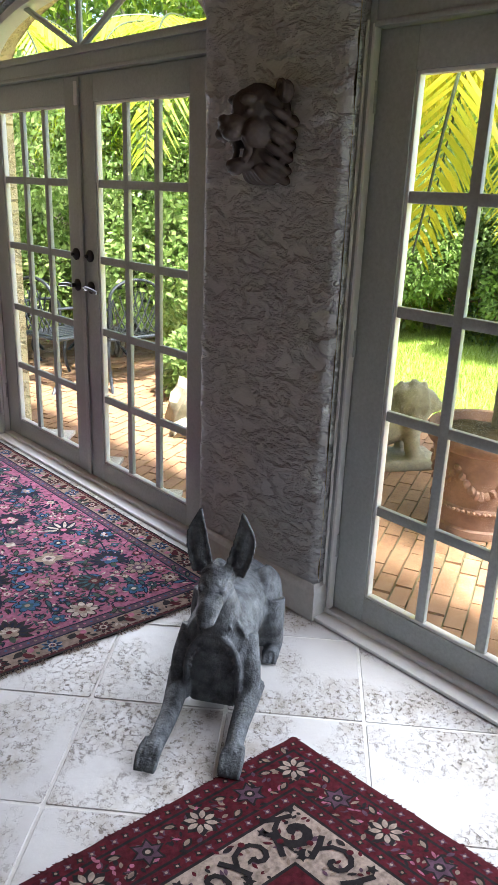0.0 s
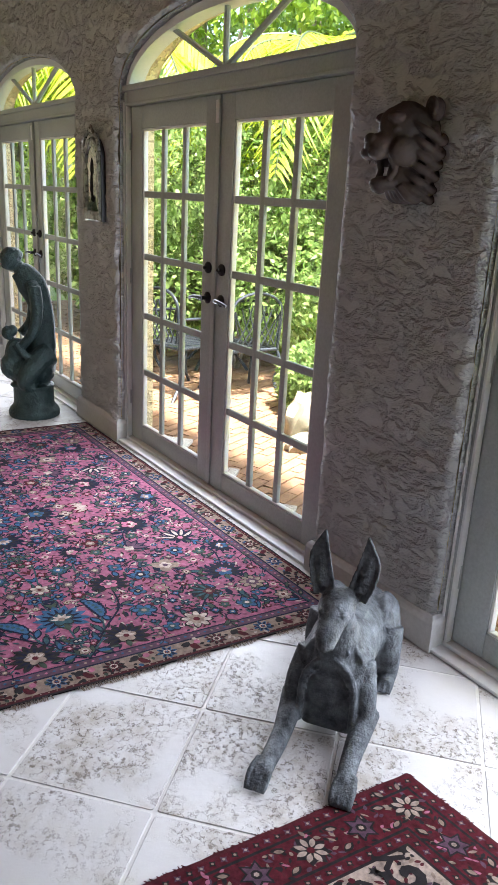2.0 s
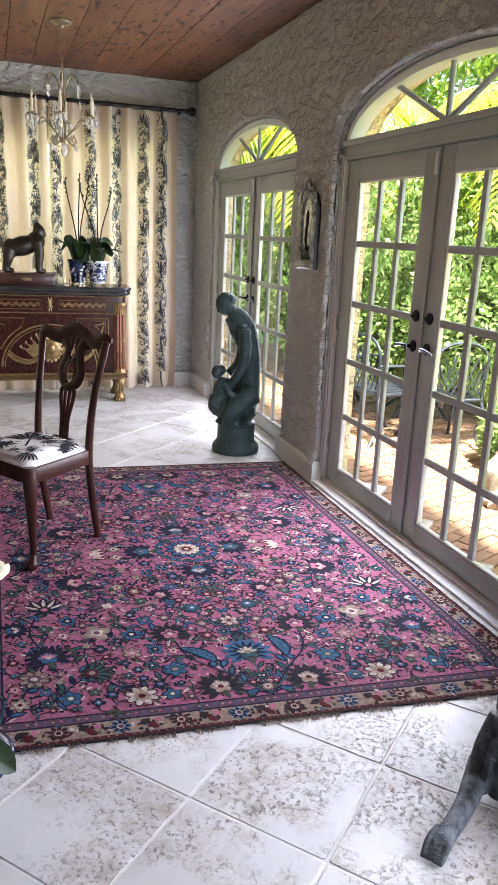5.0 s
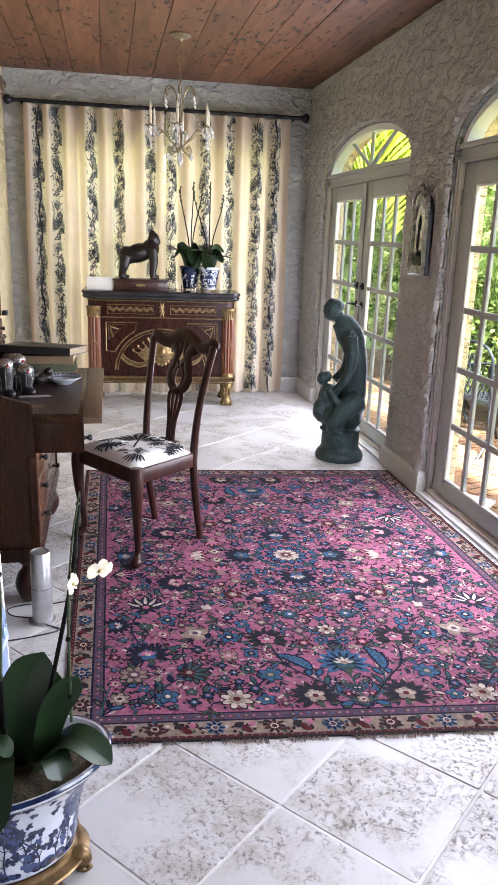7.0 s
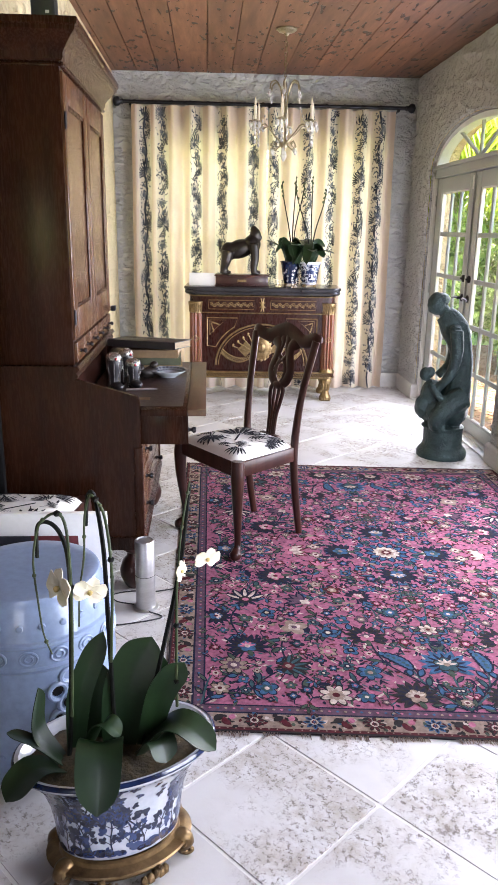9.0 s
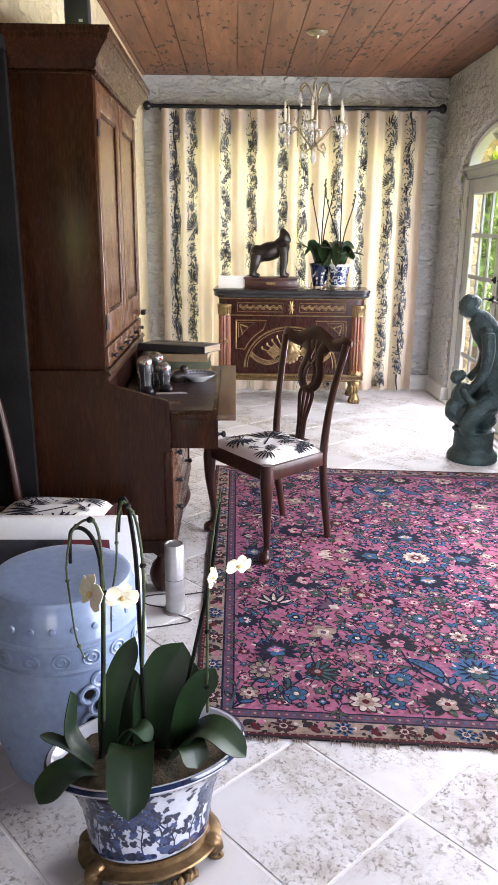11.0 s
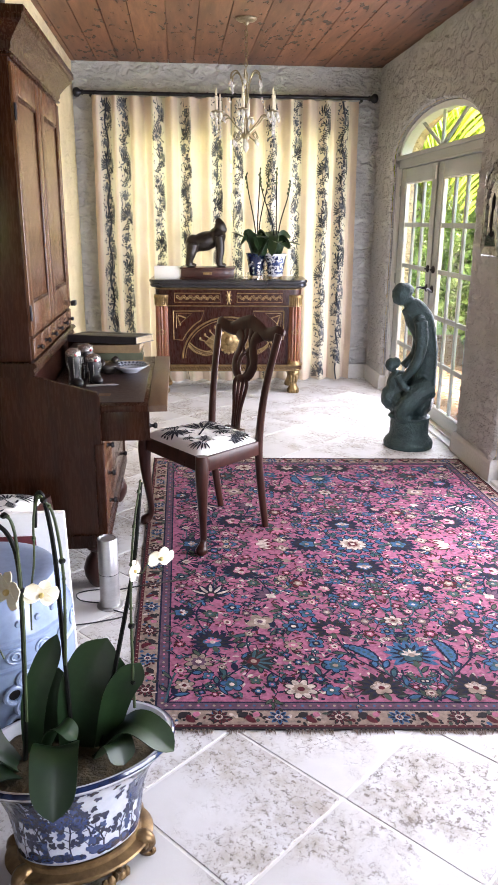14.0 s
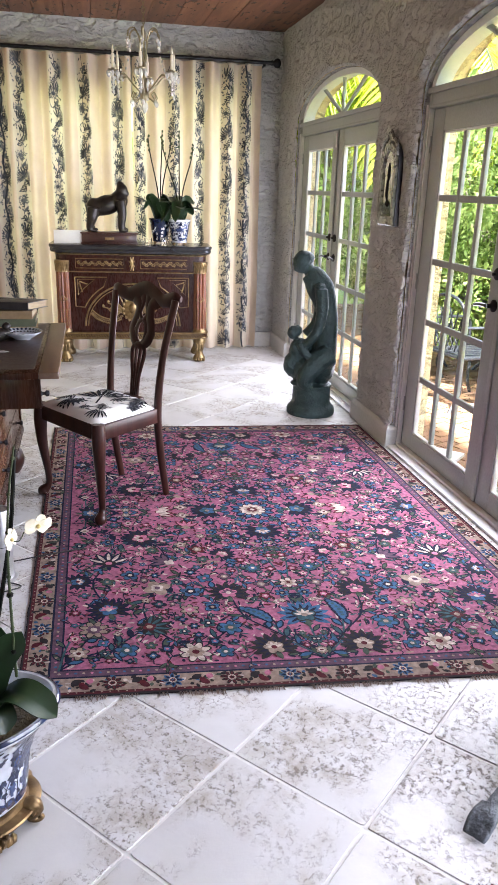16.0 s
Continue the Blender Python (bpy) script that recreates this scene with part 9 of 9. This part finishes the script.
def palm(x, y, z0, trunk_h, fronds_n, ln, seed, mat, label, r0=0.085, lean=(0, 0)):
    rnd = random.Random(seed)
    root = empty("palm_tree", pose(x, y, z0), label, "palm tree", "palms")
    prof, z = [(0, -0.05), (r0 * 1.25, -0.05)], 0.0
    while z < trunk_h:
        prof += [(r0 * (1.15 - 0.25 * z / trunk_h), z), (r0 * (1.05 - 0.25 * z / trunk_h), z + 0.055)]
        z += 0.065
    prof.append((0, trunk_h))
    bm = turned(prof, 14)
    for v in bm.verts:
        v.co.x += lean[0] * max(0.0, v.co.z / trunk_h) ** 1.5
        v.co.y += lean[1] * max(0.0, v.co.z / trunk_h) ** 1.5
    part("trunk", bm, M_BARK, root, "ringed grey palm trunk")
    top = Vector((lean[0], lean[1], trunk_h))
    part("crownshaft", turned([(0, trunk_h - 0.02), (r0 * 0.92, trunk_h - 0.02), (r0 * 0.95, trunk_h + 0.10), (r0 * 0.55, trunk_h + 0.38), (0, trunk_h + 0.42)], 14, cx=lean[0], cy=lean[1]), M_STEM, root, "smooth green crownshaft")
    for k in range(fronds_n):
        a = 2 * math.pi * (k + rnd.uniform(-0.2, 0.2)) / fronds_n
        rise = rnd.uniform(-0.10, 0.55)
        l = ln * rnd.uniform(0.85, 1.15)
        dirv = Vector((math.cos(a), math.sin(a), 0))
        p = curve_pts([top + Vector((0, 0, 0.30)), top + dirv * l * 0.35 + Vector((0, 0, 0.30 + l * 0.30 * rise)), top + dirv * l * 0.75 + Vector((0, 0, 0.25 + l * (0.18 * rise - 0.10))), top + dirv * l * 1.0 + Vector((0, 0, 0.1 + l * (rise * 0.1 - 0.58)))], 30)
        bm = bmesh.new()
        tube(bm, p, lerp_list([0.018, 0.011, 0.004], len(p)), 6)
        fr = part("rachis", bm, M_STEM, root)
        verts, faces = [], []
        n = len(p)
        for i in range(3, n):
            d = (p[i] - p[i - 1]).normalized()
            s = d.cross(Vector((0, 0, 1)))
            s = s.normalized() if s.length > 0.05 else Vector((-dirv.y, dirv.x, 0))
            t = i / n
            for sg in (-1, 1):
                for q in range(2):
                    o = p[i - 1].lerp(p[i], q * 0.5)
                    ll = l * (0.34 * math.sin(math.pi * min(1, 0.15 + t * 0.85)) + 0.06) * rnd.uniform(0.85, 1.1)
                    tip = o + s * sg * ll * 0.80 + d * ll * 0.5 + Vector((0, 0, -ll * rnd.uniform(0.35, 0.75)))
                    mid = o.lerp(tip, 0.45) + Vector((0, 0, ll * 0.10))
                    w = d * (0.020 * ln / 1.5)
                    b = len(verts)
                    verts += [tuple(o - w * 0.5), tuple(o + w * 0.5), tuple(mid + w), tuple(mid - w), tuple(tip)]
                    faces += [(b, b + 1, b + 2, b + 3), (b + 3, b + 2, b + 4)]
        quads("leaflets", mat, verts, faces, fr)["kind"] = "stuff"


palm(4.75, 6.15, GZ, 2.62, 15, 1.6, 5, M_PALM, "slender palm with arching yellow-green fronds by the terrace")
palm(3.55, 8.6, GZ, 2.6, 12, 1.8, 6, M_PALM, "palm with drooping green fronds beside the house")
palm(6.6, 8.6, GZ, 3.0, 12, 1.9, 7, M_PALM, "tall palm with yellow-green fronds behind the lawn")
palm(3.6, 11.8, GZ, 2.6, 12, 1.9, 9, M_PALM, "palm with green fronds beyond the terrace")
palm(8.9, 3.9, GZ, 3.3, 11, 1.9, 11, M_PALM, "pale-trunked palm across the lawn", 0.14)

# brick terrace
terrace = tagged(part("pavement", boxed(WT - 0.02, 4.7, -1.5, 11.0, -0.16, -0.072), M_JOINT, smooth=False), "orange brick terrace with mossy joints", "pavement", kind="structure")


def grass(x0, x1, y0, y1, n, seed):
    rs = np.random.RandomState(seed)
    p = np.stack([rs.uniform(x0, x1, n), rs.uniform(y0, y1, n), np.full(n, GZ)], 1)
    a = rs.rand(n) * 6.28
    h = rs.uniform(0.03, 0.075, n)
    lean = rs.normal(size=(n, 2)) * 0.02
    w = 0.004
    sx, sy = np.cos(a) * w, np.sin(a) * w
    v = np.empty((n, 3, 3))
    v[:, 0] = p
    v[:, 0, 0] -= sx
    v[:, 0, 1] -= sy
    v[:, 1] = p
    v[:, 1, 0] += sx
    v[:, 1, 1] += sy
    v[:, 2] = p
    v[:, 2, 0] += lean[:, 0]
    v[:, 2, 1] += lean[:, 1]
    v[:, 2, 2] += h
    ob = quads("grass", M_GRASS, v.reshape(-1, 3).tolist(), np.arange(n * 3).reshape(-1, 3).tolist())
    return tagged(ob, "short bright green lawn grass in the garden", "grass", kind="stuff")


grass(4.7, 9.4, 2.0, 7.5, 60000, 3)

# terracotta pot with a young palm
tp = empty("terracotta_pot", pose(3.22, 1.93, -0.07), "large terracotta garden pot with raised garlands on the bricks", "flowerpot")
part("body", turned([(0, 0), (0.20, 0), (0.225, 0.015), (0.225, 0.05), (0.215, 0.06), (0.225, 0.14), (0.236, 0.15), (0.236, 0.165), (0.228, 0.175), (0.245, 0.34), (0.262, 0.44), (0.285, 0.455), (0.300, 0.48), (0.300, 0.52), (0.288, 0.535), (0.262, 0.530), (0.25, 0.46), (0, 0.46)], 44), M_TERRA, tp)
for k in range(6):
    bm = bmesh.new()
    a0 = 2 * math.pi * k / 6
    for q in range(11):
        t = q / 10
        a = a0 + t * 2 * math.pi / 6
        z = 0.375 - 0.13 * math.sin(math.pi * t)
        r = 0.228 + 0.09 * max(0, z - 0.17)
        blob(bm, (r * math.cos(a), r * math.sin(a), z), (0.022, 0.022, 0.020 + 0.010 * math.sin(math.pi * t)), 0.3, 1, seed=q)
    part("garland", bm, M_TERRA, tp, "raised fruit garland")
bm = bmesh.new()
for q in range(60):
    a = 2 * math.pi * q / 60
    blob(bm, (0.238 * math.cos(a), 0.238 * math.sin(a), 0.157), (0.010, 0.010, 0.010), 0, 1)
part("bead_band", bm, M_TERRA, tp)["kind"] = "stuff"
bm = turned([(0, 0.50), (0.15, 0.505), (0.258, 0.485)], 30)
for v in bm.verts:
    v.co.z += 0.02 * noise.noise(v.co * 25)
part("soil", bm, M_MOSS, tp, "dark gravelly soil")
palm(3.30, 1.93, 0.40, 1.50, 13, 1.15, 8, M_PALM_GOLD, "young palm with golden fronds growing in a terracotta pot", 0.030)

# cast stone lion
bm = bmesh.new()
box(bm, -0.36, 0.36, -0.15, 0.15, 0.0, 0.07, 0.012)
blob(bm, (-0.06, 0, 0.24), (0.25, 0.12, 0.115), 0.1, 3)
blob(bm, (-0.24, 0, 0.20), (0.13, 0.135, 0.13), 0.1, 3)
blob(bm, (0.17, 0, 0.37), (0.125, 0.130, 0.14), 0.15, 3)
blob(bm, (0.26, 0, 0.40), (0.085, 0.080, 0.085), 0.1, 3)
blob(bm, (0.33, 0, 0.375), (0.05, 0.05, 0.042), 0.1, 2)
rnd = random.Random(6)
for k in range(60):
    d = Vector((rnd.uniform(-1, 0.45), rnd.uniform(-1, 1), rnd.uniform(-0.8, 1))).normalized()
    c = Vector((0.18, 0, 0.375)) + Vector((d.x * 0.13, d.y * 0.135, d.z * 0.145))
    blob(bm, c, (0.030, 0.022, 0.036), 0.3, 2, seed=k)
for s in (-1, 1):
    tube(bm, curve_pts([(0.14, s * 0.085, 0.30), (0.16, s * 0.09, 0.18), (0.18, s * 0.09, 0.09), (0.25, s * 0.09, 0.085)], 16), lerp_list([0.06, 0.05, 0.045, 0.04], 17), 12)
    tube(bm, curve_pts([(-0.25, s * 0.12, 0.20), (-0.15, s * 0.15, 0.14), (-0.08, s * 0.14, 0.09)], 12), lerp_list([0.09, 0.06, 0.045], 13), 12)
ln = thing("lion_statue", bm, M_STONE, "weathered cast stone lion statue on the brick terrace", "statue", at=pose(3.52, 2.78, -0.07, 0, 0, -32))
blend(ln, 0.014, 3)

for i, (x, y, r, lab) in enumerate(((3.13, 4.10, (0.20, 0.17, 0.23), "large pale rounded boulder on the bricks"), (2.93, 3.93, (0.13, 0.10, 0.075), "small dark boulder on the bricks"))):
    bm = bmesh.new()
    blob(bm, (0, 0, r[2] * 0.55), r, 0.35, 3, seed=i * 3 + 1)
    for v in bm.verts:
        v.co.z = max(v.co.z, 0.0)
    thing("boulder", bm, M_STONE, lab, "boulder", group="boulders", at=pose(x, y, -0.072))

# cast garden furniture


def garden_table(x, y):
    root = empty("garden_table", pose(x, y, -0.07), "round blue-grey cast metal garden table on the terrace", "table")
    part("tabletop", turned([(0, 0.690), (0.49, 0.690), (0.515, 0.700), (0.520, 0.712), (0.510, 0.720), (0, 0.720)], 40), M_GARDEN_IRON, root)
    for k in range(4):
        a = k * math.pi / 2 + 0.4
        bm = bmesh.new()
        tube(bm, curve_pts([(0.30 * math.cos(a), 0.30 * math.sin(a), 0.69), (0.16 * math.cos(a), 0.16 * math.sin(a), 0.45), (0.20 * math.cos(a), 0.20 * math.sin(a), 0.2), (0.36 * math.cos(a), 0.36 * math.sin(a), 0.01)], 20), 0.016, 8)
        part("leg", bm, M_GARDEN_IRON, root)
    part("stretcher_ring", turned([(0.15, 0.30), (0.18, 0.30), (0.18, 0.315), (0.15, 0.315)], 24), M_GARDEN_IRON, root)


def garden_chair(x, y, rot):
    root = empty("garden_chair", pose(x, y, -0.07, 0, 0, rot), "blue-grey cast metal garden armchair with a lattice back", "chair", "garden chairs")
    for k in range(7):
        part("seat_slat", boxed(-0.21 + k * 0.06, -0.17 + k * 0.06, -0.21, 0.21, 0.415, 0.430, bevel=0.003), M_GARDEN_IRON, root)
    bm = bmesh.new()
    tube(bm, [(-0.23, -0.22, 0.42), (0.23, -0.22, 0.42), (0.22, 0.22, 0.42), (-0.22, 0.22, 0.42), (-0.23, -0.22, 0.42)], 0.014, 7)
    part("seat_frame", bm, M_GARDEN_IRON, root)
    for sx in (-1, 1):
        for sy, dy in ((-1, -0.05), (1, 0.08)):
            bm = bmesh.new()
            tube(bm, curve_pts([(sx * 0.22, sy * 0.21, 0.42), (sx * 0.245, sy * 0.235, 0.30), (sx * 0.215, sy * 0.205, 0.14), (sx * 0.25, sy * 0.23 + dy, 0.0)], 16), 0.014, 7)
            part("leg", bm, M_GARDEN_IRON, root)
        bm = bmesh.new()
        tube(bm, curve_pts([(sx * 0.23, 0.24, 0.66), (sx * 0.27, 0.05, 0.66), (sx * 0.27, -0.18, 0.64), (sx * 0.25, -0.20, 0.52), (sx * 0.235, -0.18, 0.42)], 20), 0.012, 7)
        part("arm", bm, M_GARDEN_IRON, root)
    bm = bmesh.new()
    arch = [(0.225 * math.cos(math.pi * k / 16), 0.245, 0.74 + 0.14 * math.sin(math.pi * k / 16)) for k in range(17)]
    tube(bm, [(0.22, 0.22, 0.42)] + arch + [(-0.22, 0.22, 0.42)], 0.013, 7)
    back = part("back_frame", bm, M_GARDEN_IRON, root)
    for k in range(-3, 4):
        for s in (-1, 1):
            bm = bmesh.new()
            x0 = k * 0.06
            x1 = max(-0.20, min(0.20, x0 + s * 0.14))
            tube(bm, curve_pts([(x0, 0.225, 0.46), ((x0 + x1) / 2 + s * 0.02, 0.235, 0.62), (x1, 0.245, 0.80 - abs(x1) * 0.3)], 10), 0.006, 5)
            part("lattice_bar", bm, M_GARDEN_IRON, back)


garden_table(3.75, 6.35)
garden_chair(2.95, 5.62, 100)
garden_chair(3.35, 5.35, 175)
garden_chair(3.05, 6.75, 60)

# each brick of the terrace
rb = random.Random(12)


def brick_mesh(s):
    bm = bmesh.new()
    box(bm, -0.076, 0.076, -0.0365, 0.0365, -0.05, 0.0, 0.0)
    for v in bm.verts:
        if v.co.z > -0.01:
            v.co.x *= 0.985
            v.co.y *= 0.97
            v.co.z += rb.uniform(-0.002, 0.002)
    return mesh_of("brick", bm, M_BRICK, smooth=False)


bricks = [brick_mesh(s) for s in range(4)]
bang = radians(24)
bu, bv = Vector((math.cos(bang), math.sin(bang))), Vector((-math.sin(bang), math.cos(bang)))
rv2, rf2, singles = [], [], 0
for i in range(-70, 130):
    for k in range(-70, 150):
        p = Vector((2.3, 2.0)) + bu * (0.158 * i + (0.079 if k % 2 else 0)) + bv * 0.0795 * k
        if not (WT + 0.06 < p.x < 4.65 and -1.4 < p.y < 10.9):
            continue
        z = -0.062 + rb.uniform(-0.004, 0.004)
        near = (1.6 < p.y < 2.6 and p.x < 3.1) or (3.6 < p.y < 4.7 and p.x < 2.9)
        if near and singles < 300:
            ob = new("brick", bricks[rb.randrange(4)])
            ob.parent = terrace
            ob.matrix_basis = Matrix.Translation((p.x, p.y, z)) @ Euler((rb.uniform(-0.02, 0.02), rb.uniform(-0.02, 0.02), bang + rb.uniform(-0.02, 0.02))).to_matrix().to_4x4()
            singles += 1
        else:
            b = len(rv2)
            for zz, q in ((z, 0.985), (z - 0.04, 1.0)):
                for a, c in ((1, 1), (-1, 1), (-1, -1), (1, -1)):
                    w = p + bu * 0.076 * a * q + bv * 0.0365 * c * q
                    rv2.append((w.x, w.y, zz))
            rf2.append((b, b + 1, b + 2, b + 3))
            for q in range(4):
                rf2.append((b + q, b + 4 + q, b + 4 + (q + 1) % 4, b + (q + 1) % 4))
quads("far_bricks", M_BRICK, rv2, rf2, terrace)["kind"] = "stuff"

# ---------- floor tiles ----------


def tile_mesh(seed):
    rnd = random.Random(seed)
    bm = bmesh.new()
    h = PITCH / 2 - 0.0045
    pts = []
    for cx, cy, a0 in ((h, h, 0), (-h, h, 90), (-h, -h, 180), (h, -h, 270)):
        r = rnd.uniform(0.004, 0.012)
        sx, sy = math.copysign(1, cx), math.copysign(1, cy)
        for a in (0, 45, 90):
            pts.append((cx - sx * r + r * math.cos(radians(a0 + a)), cy - sy * r + r * math.sin(radians(a0 + a))))
    top = [bm.verts.new((x * 0.992, y * 0.992, 0)) for x, y in pts]
    mid = [bm.verts.new((x, y, -0.0025)) for x, y in pts]
    low = [bm.verts.new((x, y, -0.02)) for x, y in pts]
    bm.faces.new(top)
    for a, b in ((top, mid), (mid, low)):
        for k in range(len(pts)):
            bm.faces.new((b[k], b[(k + 1) % len(pts)], a[(k + 1) % len(pts)], a[k]))
    return mesh_of("tile", bm, M_TILE, smooth=False)


tiles = [tile_mesh(s) for s in range(4)]
rnd = random.Random(8)
ru, rv = Vector((math.cos(TURN), math.sin(TURN))), Vector((-math.sin(TURN), math.cos(TURN)))
rest = bmesh.new()
for i in range(-14, 26):
    for k in range(-14, 26):
        p = Vector((0.649, 1.661)) + ru * PITCH * (i + 0.5) + rv * PITCH * (k + 0.5)
        if -1.25 < p.x < 2.02 and -0.9 < p.y < 7.95:
            ob = new("tile", tiles[rnd.randrange(4)])
            ob.parent = floor
            ob.matrix_basis = Matrix.Translation((p.x, p.y, rnd.uniform(-0.0012, 0.0004))) @ Matrix.Rotation(TURN + rnd.randrange(4) * math.pi / 2, 4, 'Z')
        elif -4.5 < p.x < 2.02 and -4.5 < p.y < 2.6:
            h = PITCH / 2 - 0.005
            rest.faces.new([rest.verts.new((p.x + ru.x * a * h + rv.x * b * h, p.y + ru.y * a * h + rv.y * b * h, 0)) for a, b in ((1, 1), (-1, 1), (-1, -1), (1, -1))])
part("far_tiles", rest, M_TILE, floor, smooth=False)["kind"] = "stuff"
